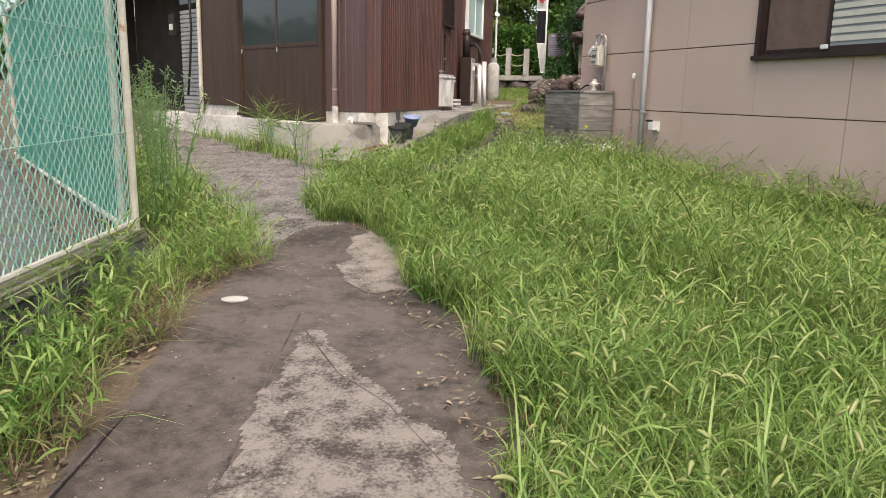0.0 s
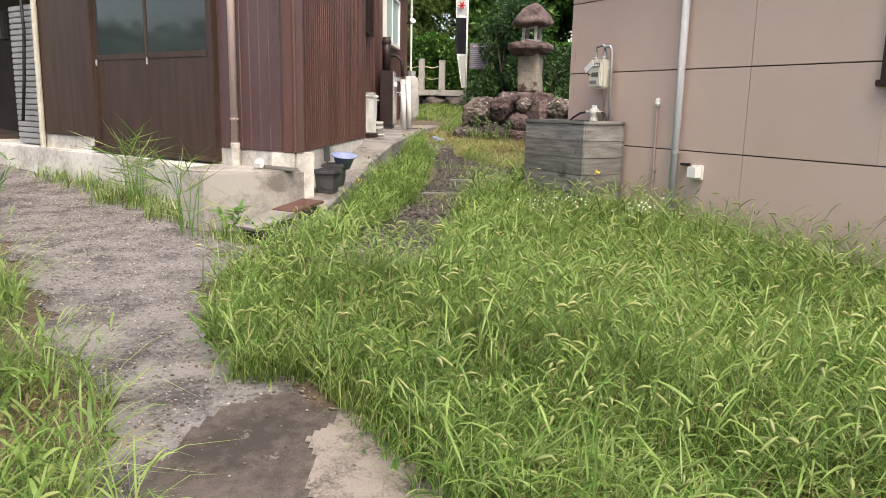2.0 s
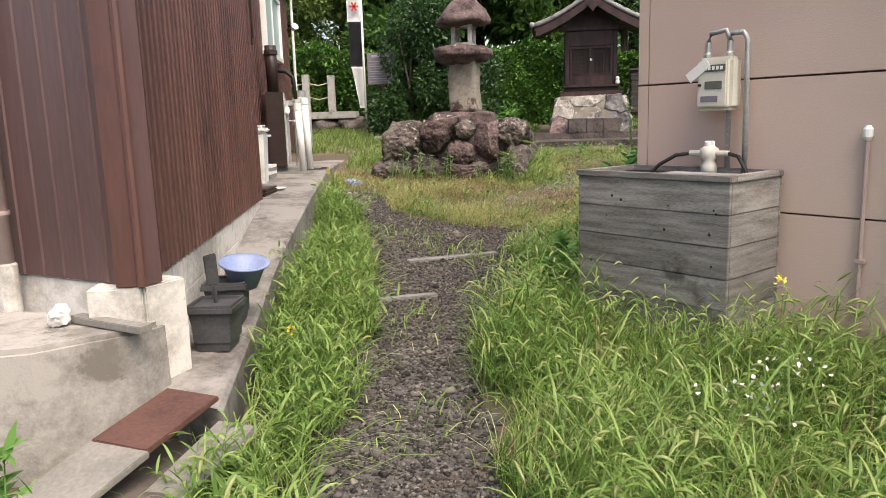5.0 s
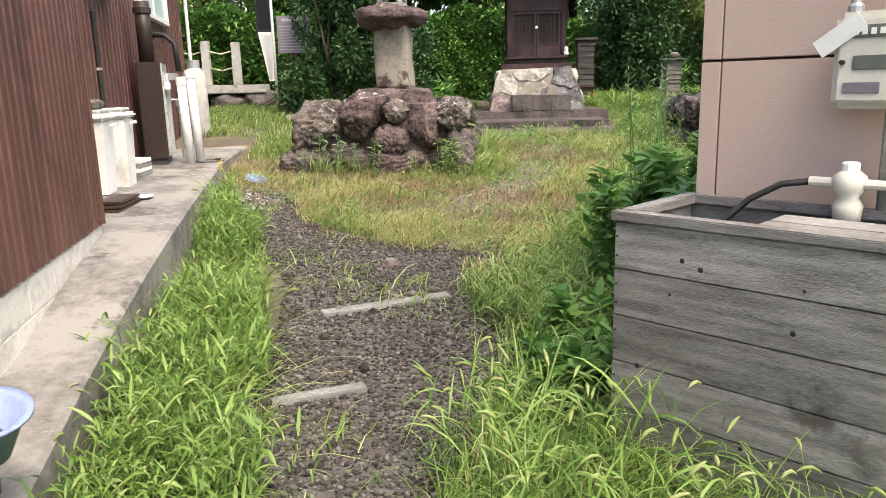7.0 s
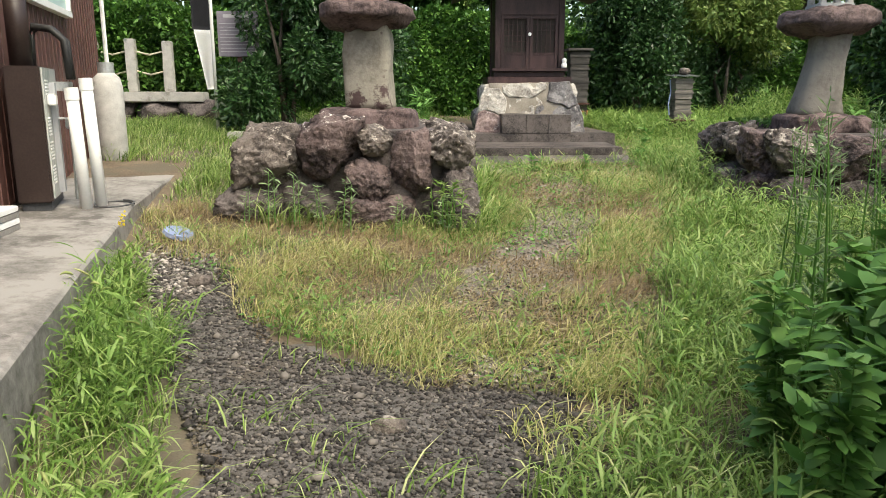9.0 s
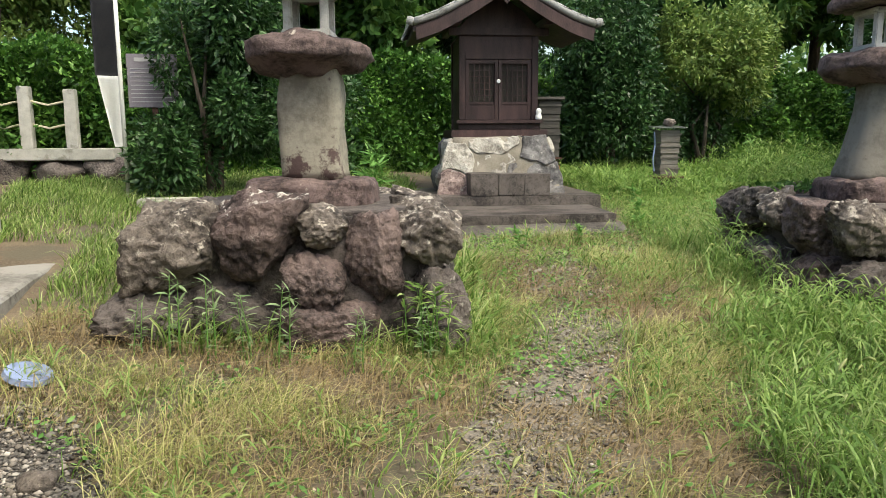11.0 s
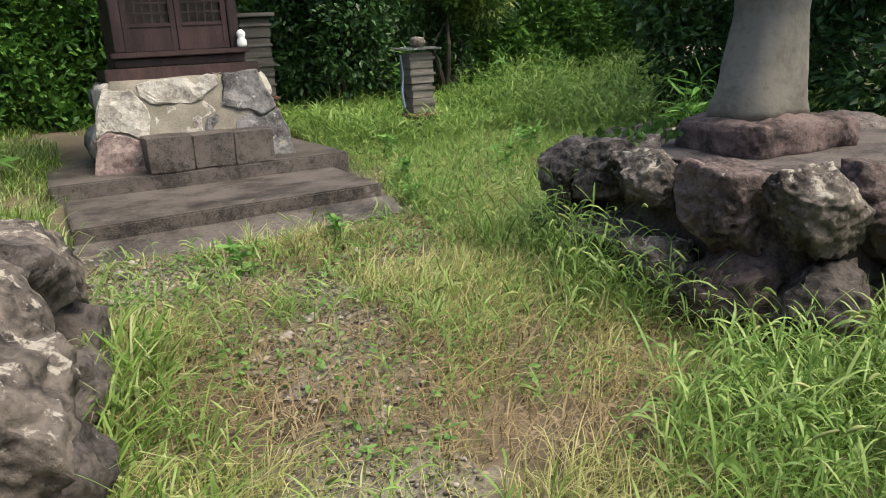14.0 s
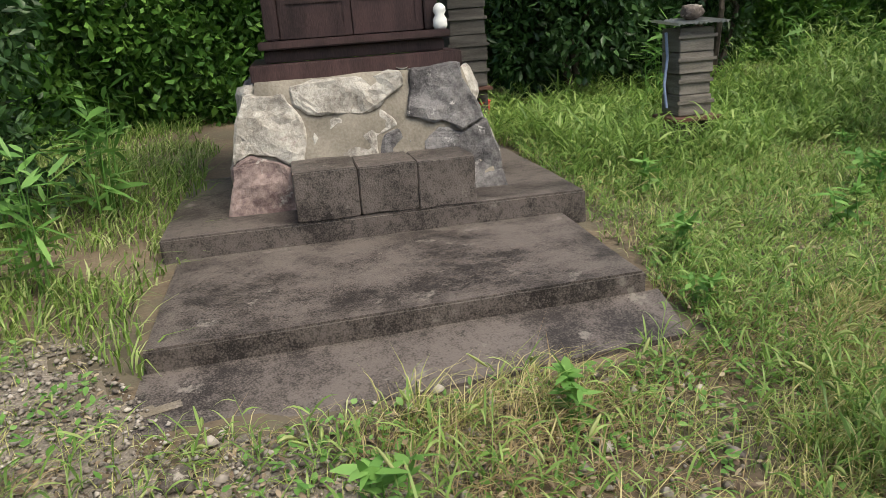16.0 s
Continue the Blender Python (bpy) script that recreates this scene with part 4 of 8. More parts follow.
part("meter_window", box(1.22, 1.38, 0.001, 0.012, 2.62, 2.74), M_CREAM, shed)
part("cable", tube([(0.30, 0.06, 3.4), (0.22, 0.08, 2.6), (0.30, 0.10, 1.9), (0.45, 0.10, 1.3)], 0.025, 8), M_BLACK, shed, "hanging black hose", True)
rack = thing("folded_chair", pose(-7.6, 14.5, 0.95, 0, 0, 30), "folded white-framed garden chair on the concrete step", "chair")
part("frame", tube([(-0.3, 0, 0.02), (-0.25, 0, 0.35), (0.3, 0.05, 0.4), (0.35, 0.05, 0.02)], 0.022, 8), M_WHITE, rack)
part("seat", box(-0.28, 0.3, -0.05, 0.3, 0.22, 0.26, 0.008), M_WEEDGREY, rack, "faded green seat")
bluebox = thing("watering_can", pose(-6.35, 13.45, 0.95), "blue plastic watering can beside the post", "watering can")
part("body", lathe([(0.10, 0), (0.12, 0.02), (0.11, 0.26), (0.07, 0.30)], 16), M_BLUE, bluebox, smooth=True)
part("handle", tube([(-0.10, 0, 0.10), (-0.2, 0, 0.22), (-0.1, 0, 0.32), (0.04, 0, 0.30)], 0.012, 8), M_BLUE, bluebox)
part("spout", tube([(0.10, 0, 0.06), (0.28, 0, 0.30)], 0.02, 8), M_BLUE, bluebox)

# concrete step in front of the doors and the ledge at the corner
step = part("concrete_step", rough_up(prism([(-4.25, 10.95), (-4.9, 11.75), (-6.4, 13.05), (-7.9, 14.1), (-9.6, 15.2), (-9.2, 15.9), (-6.2, 13.3), (-4.0, 11.45)], -0.2, 0.93, bevel=0.02), 0.01, 3, 5, 3), M_CONC_PALE)
tagged(step, "pale concrete step along the front of the brown house", "step", kind="structure")
ledge = part("concrete_ledge", rough_up(prism([(-3.02, 10.86), (-3.10, 10.72), (-3.5, 10.50), (-3.95, 10.44), (-4.22, 10.55), (-4.32, 10.85), (-4.1, 11.4), (-3.3, 11.0)], -0.1, 0.955, bevel=0.025), 0.01, 4, 7, 3), M_LEDGE)
tagged(ledge, "rounded concrete ledge at the house corner", "ledge", kind="structure")

# porch along the side, rising with the ground
porch = bmesh.new()
edge_pts = [(-2.74, 10.55, 0.60), (-2.71, 11.5, 0.67), (-2.66, 13.0, 0.80), (-2.56, 13.9, 0.96), (-2.49, 14.72, 1.04), (-2.41, 16.6, 1.09), (-2.30, 18.95, 1.13), (-2.12, 20.4, 1.15), (-1.92, 21.45, 1.16), (-2.2, 21.9, 1.16)]
inner = [(-3.06, 10.75, 0.62), (-3.02, 11.5, 0.69), (-2.98, 13.0, 0.82), (-2.95, 13.9, 0.98), (-2.92, 14.72, 1.08), (-3.30, 16.6, 1.13), (-3.20, 18.95, 1.15), (-3.14, 20.4, 1.16), (-3.10, 21.45, 1.17), (-3.1, 21.9, 1.17)]
inner = [(-3.05, y, z) if y < 14.6 else (-3.42 + 0.046 * (y - 14.75), y, z) for x, y, z in inner]
rows4 = []
for (ex, ey, ez), (ix, iy, iz) in zip(edge_pts, inner):
    rows4.append([porch.verts.new(p) for p in ((ix, iy, iz), (ex - 0.02, ey, ez), (ex, ey, ez - 0.02), (ex + 0.005, ey, ez - 0.8))])
for a, b in zip(rows4, rows4[1:]):
    for k in range(3):
        porch.faces.new((a[k], a[k + 1], b[k + 1], b[k]))
porch.faces.new(rows4[0])
porch.faces.new(rows4[-1][::-1])
bmesh.ops.recalc_face_normals(porch, faces=porch.faces[:])
porch_ob = part("porch", rough_up(porch, 0.006, 3, 2, 3), M_PORCH)
tagged(porch_ob, "stained grey concrete porch strip beside the brown house", "porch", kind="structure")
far_kerb = part("kerb_block", rough_up(box(-0.35, 0.35, -0.25, 0.25, -0.3, 0.05, 0.02), 0.012, 4, 1, 2), M_CONC_PATH)
far_kerb.matrix_world = pose(-3.05, 10.2, 0.42, 0, 0, 60)
tagged(far_kerb, "cracked concrete block below the house corner", "kerb block")

plk = part("plank", rough_up(box(0, 0.48, -0.16, 0.16, 0, 0.03, 0.004), 0.003, 5, 2), M_BOARDGREY)
plk.matrix_world = pose(-3.36, 9.86, 0.47, 0, -13, 55)
tagged(plk, "pale weathered plank lying sloped over the edge", "plank")
plk = part("plank", rough_up(box(0, 0.44, -0.15, 0.15, 0, 0.025, 0.004), 0.003, 5, 4), M_BOARD)
plk.matrix_world = pose(-3.10, 10.23, 0.585, 0, -9, 58)
tagged(plk, "red-brown plank lying sloped beside the ledge", "plank")
plk = part("plank", rough_up(box(0, 0.66, -0.10, 0.10, 0, 0.03, 0.004), 0.003, 5, 7), M_BOARDGREY)
plk.matrix_world = pose(-2.98, 9.88, 0.40, 0, -13, 60)
tagged(plk, "narrow grey plank leaning low beside the ledge", "plank")

# planters and bowl by the corner
pl = thing("planter", pose(-2.86, 11.32, 0.665, 0, 0, 80), "dark grey plastic planter on the porch edge", "planter")
part("tub", lathe([(0.12, 0.0), (0.16, 0.22), (0.175, 0.23), (0.175, 0.26), (0.155, 0.26), (0.14, 0.05)], 4), M_DKPLASTIC, pl).matrix_basis = pose(0, 0, 0, 0, 0, 45)
part("rim", lathe([(0.185, 0.22), (0.185, 0.245)], 4), M_DKPLASTIC, pl).matrix_basis = pose(0, 0, 0, 0, 0, 45)
pl2 = copy_thing(pl, pose(-2.85, 11.72, 0.70, 0, 0, 86))
bowl = thing("basin", pose(-2.75, 11.74, 0.995, 10, 6, 0), "pale blue plastic basin tipped on the planters", "basin")
part("bowl", lathe([(0.08, -0.09), (0.125, 0.045), (0.15, 0.055), (0.15, 0.065), (0.12, 0.055), (0.075, -0.078)], 24), M_BLUE, bowl, smooth=True)
trowel = part("garden_trowel", tube([(0, 0, 0), (0, 0, 0.16)], 0.012, 7, box(-0.035, 0.035, -0.006, 0.006, 0.16, 0.34, 0.005)), M_DKPLASTIC)
trowel.matrix_world = pose(-2.86, 11.36, 0.86, 12, -8, 30)
tagged(trowel, "dark trowel standing in the planter", "trowel")
deco = part("shell_ornament", rough_up(rock(0.055, 0.05, 0.06, 9, 0.4, 3), 0.012, 25, 3), M_WHITE)
deco.matrix_world = pose(-3.50, 10.86, 1.01)
tagged(deco, "small white knobbly ornament on the ledge", "ornament")
deco = part("timber_offcut", box(-0.25, 0.25, -0.035, 0.035, 0, 0.035, 0.004), M_BOARDGREY)
deco.matrix_world = pose(-3.25, 10.78, 0.957, 0, 0, -38)
tagged(deco, "short pale timber offcut on the ledge", "timber")


def bin_(m, stone):
    b = thing("dustbin", m, "white plastic lidded bin weighed down by a stone" if stone else "white plastic kitchen bin with a lid", "dustbin", "bins on the porch")
    part("body", prism([(-0.17, -0.14), (0.17, -0.14), (0.17, 0.14), (-0.17, 0.14)], 0.0, 0.62, bevel=0.02), M_WHITE, b)
    for v in b.children[0].data.vertices:
        k = 0.84 + 0.16 * v.co.z / 0.62
        v.co.x, v.co.y = v.co.x * k, v.co.y * k
    part("lid", box(-0.20, 0.20, -0.17, 0.17, 0.615, 0.67, 0.02), M_WHITE, b)
    part("lid_top", box(-0.165, 0.165, -0.14, 0.14, 0.67, 0.705, 0.018), M_WHITE, b)
    part("grip", box(-0.08, 0.08, -0.20, -0.165, 0.56, 0.585, 0.006), M_WHITE, b)
    return b


for bx0, by0, sto in ((-3.17, 16.98, False), (-3.26, 16.45, True)):
    bin_(pose(bx0, by0, 1.12, 0, 0, 86), sto).scale = (1.0, 1.0, 1.03)
st = part("flat_stone", rock(0.2, 0.12, 0.06, 12, 0.4, 3), M_ROCKPALE, smooth=True)
st.matrix_world = pose(-3.26, 16.45, 1.885, 0, 0, 80)
tagged(st, "flat brown stone weighing down the bin lid", "stone")

# boiler with pipes
bo = thing("water_heater", pose(-3.35, 18.66, 1.14, 0, 0, 2), "dark outdoor water heater with a pale steel service side", "water heater")
part("casing", box(0.20, 0.46, 0, 0.80, 0.07, 1.18, 0.012), M_HEATDARK, bo)
part("service_panel", box(0.461, 0.475, 0.03, 0.77, 0.10, 1.17, 0.004), M_STEEL, bo, "pale steel panel")
part("plinth", box(0.22, 0.44, 0.04, 0.76, 0, 0.07, 0.004), M_DKPLASTIC, bo)
for y0, z0, n in ((0.06, 0.22, 6), (0.06, 0.42, 6), (0.06, 0.62, 6), (0.1, 0.95, 5)):
    for k in range(n):
        part("louvre", box(0.475, 0.483, y0, y0 + 0.13, z0 + k * 0.027, z0 + 0.015 + k * 0.027, 0.002), M_WHITE, bo)
part("channel", box(0.475, 0.52, 0.30, 0.42, 0.12, 1.05, 0.004), M_GREYPIPE, bo, "pale pipe cover")
part("pipe_cover", box(0.475, 0.54, 0.14, 0.27, 0.86, 0.96, 0.012), M_WHITE, bo, "white pipe elbow cover")
part("valve", tube([(0.52, 0.36, 0.75), (0.60, 0.36, 0.75), (0.61, 0.36, 0.45), (0.60, 0.36, 0.05)], 0.014, 8), M_METALGREY, bo)
part("valve_body", lathe([(0.02, 0), (0.035, 0.02), (0.035, 0.08), (0.02, 0.10)], 12, at=(0.60, 0.36)), M_METALGREY, bo).location.z = 0.66
part("knob", lathe([(0.02, 0), (0.02, 0.02)], 12), M_BLACK, bo).matrix_basis = pose(0.475, 0.5, 0.14, 0, 90, 0)
part("flue", tube([(0.32, 0.12, 1.18), (0.32, 0.12, 1.85)], 0.085, 16), M_HEATDARK, bo, "dark sheet-metal flue", True)
part("flue_cap", lathe([(0.10, 1.72), (0.10, 1.78), (0.06, 1.80)], 16, at=(0.32, 0.12)), M_HEATDARK, bo)
for off, r in ((0.0, 0.03), (0.17, 0.03)):
    part("lagged_hose", tube([(0.32, 0.50 + off, 1.18), (0.33, 0.50 + off, 1.42), (0.38, 0.48 + off, 1.52), (0.52, 0.42 + off, 1.50), (0.62, 0.38 + off, 1.40), (0.64, 0.34 + off, 1.08)], r, 10), M_BLACK, bo, "black lagged hose", True)
part("bracket", box(0.475, 0.62, 0.40, 0.70, 0.98, 1.06, 0.004), M_METALGREY, bo)
for dy, top in ((0.50, 1.02), (0.66, 1.10)):
    pv = thing("drain_pipe", pose(-2.66 + 0.62 * (dy - 0.5), 18.30 + dy, 1.13, -2, -2, 0), "white plastic pipe leaning on the water heater", "pipe", "white pipes by the heater")
    part("pipe", tube([(0, 0, 0), (0, 0, top)], 0.05, 16), M_WHITE, pv, smooth=True)
    part("socket", lathe([(0.057, top - 0.10), (0.057, top), (0.045, top)], 16), M_WHITE, pv)
cy = thing("gas_cylinder", pose(-2.78, 22.3, 1.22), "tall pale grey gas cylinder on a block", "gas cylinder")
part("body", lathe([(0.17, 0), (0.185, 0.03), (0.185, 0.95), (0.16, 1.06), (0.09, 1.13)], 22), M_GRANITE, cy, smooth=True)
part("collar", lathe([(0.10, 1.10), (0.10, 1.25), (0.09, 1.25), (0.09, 1.12)], 18), M_METALGREY, cy)
part("valve", lathe([(0.025, 1.13), (0.025, 1.22)], 10), M_BRASS, cy)
blk = part("concrete_block", box(-0.3, 0.42, -0.3, 0.3, -0.3, 0.06, 0.01), M_CONC_PALE)
blk.matrix_world = pose(-2.75, 22.3, 1.16)
tagged(blk, "pale concrete block under the gas cylinder", "block")
drain = thing("vent_pipe", pose(-3.30, 17.35, 1.95), "slim black vent pipe on the brown wall", "pipe")
part("pipe", tube([(0, 0, -0.6), (0, 0, 0.75)], 0.02, 10), M_BLACK, drain)
part("cap", lathe([(0.03, 0.72), (0.03, 0.79), (0.015, 0.80)], 10), M_BLACK, drain)
part("clip", box(-0.06, 0.03, -0.022, 0.022, 0.25, 0.275), M_PINKPIPE, drain)
slabs = thing("stacked_boards", pose(-3.12, 17.75, 1.13, 0, 0, 80), "stack of short white and grey boards on the porch", "boards")
for k in range(4):
    part("board", box(-0.2 + 0.02 * k, 0.18, -0.10, 0.10 - 0.01 * k, k * 0.045, k * 0.045 + 0.04, 0.004), M_WHITE if k % 2 else M_BOARDGREY, slabs)
slabs = thing("stacked_boards", pose(-2.98, 15.75, 1.08, 0, 0, 80), "dark loose boards with a pale dish on the porch", "boards")
for k in range(3):
    part("board", box(-0.3 + 0.03 * k, 0.22, -0.09, 0.10, k * 0.03, k * 0.03 + 0.022, 0.003), M_DARKWOOD, slabs)
dish = part("saucer", lathe([(0.07, 0), (0.10, 0.012), (0.10, 0.018), (0.06, 0.008)], 20), M_WHITE)
dish.matrix_world = pose(-2.86, 16.1, 1.105)
tagged(dish, "pale round saucer on the porch", "saucer")
hosec = part("garden_hose", tube([(-2.45 + 0.16 * math.cos(a * 0.5), 18.9 + 0.2 * math.sin(a * 0.5), 1.142 + 0.001 * a) for a in range(16)], 0.008, 6), M_DKPLASTIC)
tagged(hosec, "thin dark hose coiled on the porch", "hose")

# windows on the recessed wall
WROT2 = math.degrees(math.atan2(9.15, 0.42))


def wall_window(y0, y1, z0, z1, frame_mat, pane_mat, label, bars=0):
    x = -3.44 + 0.046 * (y0 - 14.75)
    w = thing("window", pose(x, y0, z0, 0, 0, WROT2), label, "window")
    ww, hh = y1 - y0, z1 - z0
    b = bmesh.new()
    for q in ((-0.06, 0.0, 0, hh), (ww, ww + 0.06, 0, hh), (-0.06, ww + 0.06, hh, hh + 0.06), (-0.09, ww + 0.09, -0.07, 0)):
        box(q[0], q[1], -0.09, 0.0, q[2], q[3], 0.004, b)
    part("frame", b, frame_mat, w)
    part("pane", box(0, ww, -0.045, -0.03, 0, hh), pane_mat, w)
    part("mullion", box(ww / 2 - 0.025, ww / 2 + 0.025, -0.07, -0.046, 0, hh, 0.003), frame_mat, w)
    for k in range(bars):
        part("bar", box(0.04 + k * ww / bars, 0.065 + k * ww / bars, -0.12, -0.10, 0, hh, 0.003), frame_mat, w)
    return w


wall_window(19.7, 21.7, 3.02, 4.0, M_WHITE, M_FROST, "white-framed window with frosted green glass")
wall_window(17.2, 17.95, 3.0, 3.8, M_ALU, M_DARKGLASS, "small dark window with bars", 5)
fl = thing("flood_lamp", pose(-3.02, 23.5, 3.75), "small white flood lamp under the eaves", "lamp")
part("arm", tube([(0, 0, 0), (0.12, -0.05, 0.03)], 0.018, 8), M_ALU, fl)
part("head", lathe([(0.03, 0), (0.07, 0.10), (0.075, 0.13)], 14), M_WHITE, fl).matrix_basis = pose(0.12, -0.05, 0.0, 60, 0, 30)
wp = thing("corner_pipe", pose(-2.93, 23.95, 1.3), "slim white pipe at the far house corner", "pipe")
part("pipe", tube([(0, 0, 0), (0, 0, 3.8)], 0.03, 10), M_WHITE, wp)


# ---- stone lanterns on their rock plinths ----
def drum(pr, e, z0, n=28):
    """A stacked stone of rounded-square rings: height, half width, half depth, shift."""
    bm = bmesh.new()
    rings = []
    for h, rx, ry, cx in pr:
        ring = []
        for k in range(n):
            a = 6.2832 * k / n
            c, s = math.cos(a), math.sin(a)
            ring.append(bm.verts.new((cx + rx * math.copysign(abs(c) ** e, c), ry * math.copysign(abs(s) ** e, s), z0 + h)))
        rings.append(ring)
    for a, b in zip(rings, rings[1:]):
        for k in range(n):
            bm.faces.new((a[k], a[(k + 1) % n], b[(k + 1) % n], b[k]))
    bm.faces.new(rings[0][::-1])
    bm.faces.new(rings[-1])
    return bm


def lantern(m, label, left):
    """post on a rock-edged cement plinth; local: x along the front, y to the back, z from the ground."""
    ln = thing("stone_lantern", m @ pose(0 if left else -0.2, 0, 0), label, "stone lantern")
    tops = 0.80 if left else 0.755
    hw = 0.46 if left else 0.40
    base = [(0.0, hw * 1.0, 0.37, 0), (0.04, hw * 1.03, 0.385, 0), (0.10, hw * 1.03, 0.385, 0), (0.16, hw * 1.02, 0.38, 0), (0.195, hw * 0.985, 0.36, 0), (0.21, hw * 0.90, 0.31, 0), (0.214, hw * 0.5, 0.2, 0)]
    part("base_stone", rough_up(rough_up(drum(base, 0.36, tops - 0.05, 44), 0.035, 4.0, 4 + left, 1), 0.012, 17, 2 + left, 1), M_LANTERNRED, ln, "rough purple-brown base stone", True)
    if left:
        pr = [(0.0, 0.25, 0.20, 0.02), (0.12, 0.235, 0.20, 0.01), (0.30, 0.24, 0.19, 0), (0.52, 0.245, 0.19, 0), (0.74, 0.23, 0.18, 0), (0.83, 0.215, 0.17, 0)]
    else:
        pr = [(0.0, 0.26, 0.22, -0.04), (0.10, 0.25, 0.22, -0.04), (0.30, 0.205, 0.20, -0.02), (0.58, 0.18, 0.18, 0.02), (0.80, 0.19, 0.18, 0.05), (0.87, 0.21, 0.19, 0.06)]
    bm = drum(pr, 0.35 if left else 0.6, tops + 0.16)
    part("post", rough_up(bm, 0.022, 5, 8 + left, 1), M_LANTERN if left else M_LANTERNGREY, ln, "tall grey-brown post stone, chipped at the side", True)
    zt = tops + 0.16 + pr[-1][0]
    mp = part("middle_platform", rough_up(lathe([(0.22, 0), (0.38, 0.05), (0.48, 0.12), (0.47, 0.22), (0.38, 0.27), (0.26, 0.29)], 26), 0.06, 3.5, 3 + left, 2), M_LANTERNRED, ln, "broad rounded purple-brown platform stone", True)
    mp.location.z = zt - 0.06
    zt += 0.19
    f = part("fire_box", rough_up(box(-0.18, 0.18, -0.18, 0.18, 0.0, 0.055, 0.012), 0.006, 7, 2), M_GRANITE, ln, "open pale stone fire box")
    f.location.z = zt + 0.02
    for x in (-0.165, 0.105):
        for y in (-0.165, 0.105):
            part("corner_post", rough_up(box(x, x + 0.06, y, y + 0.06, 0.05, 0.31, 0.008), 0.004, 7, 2), M_GRANITE, f)
    part("lintel", rough_up(box(-0.18, 0.18, -0.18, 0.18, 0.30, 0.35, 0.012), 0.006, 7, 3), M_GRANITE, f)
    cap = part("cap_stone", rough_up(lathe([(0.28, 0.0), (0.43, 0.03), (0.44, 0.09), (0.33, 0.22), (0.20, 0.37), (0.10, 0.45), (0.03, 0.47)], 24), 0.06, 3, 6 + left, 1), M_LANTERNRED, ln, "weathered mushroom-shaped cap stone", True)
    cap.location.z = zt + 0.35
    pl = thing("rock_plinth", m, "mound of dark lichened boulders set in cement under a lantern", "plinth")
    part("cement_core", rough_up(prism([(-0.96, -0.98), (0.90, -0.98), (0.72, 0.84), (-0.94, 0.84)] if left else [(-0.94, -0.92), (0.92, -0.92), (0.92, 0.86), (-0.94, 0.86)], -0.15, tops - 0.06, bevel=0.10), 0.06, 2.2, 3 + left, 6), M_CEMENT, pl, "dark cement bedding", True)
    part("cement_top", rough_up(prism([(-0.92, -0.90), (0.86, -0.90), (0.72, 0.82), (-0.92, 0.82)] if left else [(-0.92, -0.85), (0.9, -0.85), (0.9, 0.82), (-0.92, 0.82)], tops - 0.10, tops - 0.02, bevel=0.03), 0.02, 2.5, 5 + left, 6), M_CEMENT, pl, "cracked dark cement top", True)
    rnd = random.Random(40 + left)
    return ln, pl, rnd


def boulder(pl, x, y, z, sx, sy, sz, seed, mat, turn=0.0, label="", taper=0.0):
    b = part("boulder", rock(sx, sy, sz, seed, 0.66, 5 if y < -0.5 or x < -0.8 else 4, taper), mat, pl, label, True)
    tilt = random.Random(seed * 7)
    b.matrix_basis = pose(x, y, z + tilt.uniform(-0.03, 0.02), tilt.uniform(-14, 14), tilt.uniform(-12, 12), turn)
    return b


LROT = math.degrees(math.atan2(-0.4, 0.917))
lz = 0.98
lnL, plL, rnd = lantern(pose(-0.02, 19.45, lz, 0, 0, LROT), "tall rough stone lantern with a broad cap", 1)
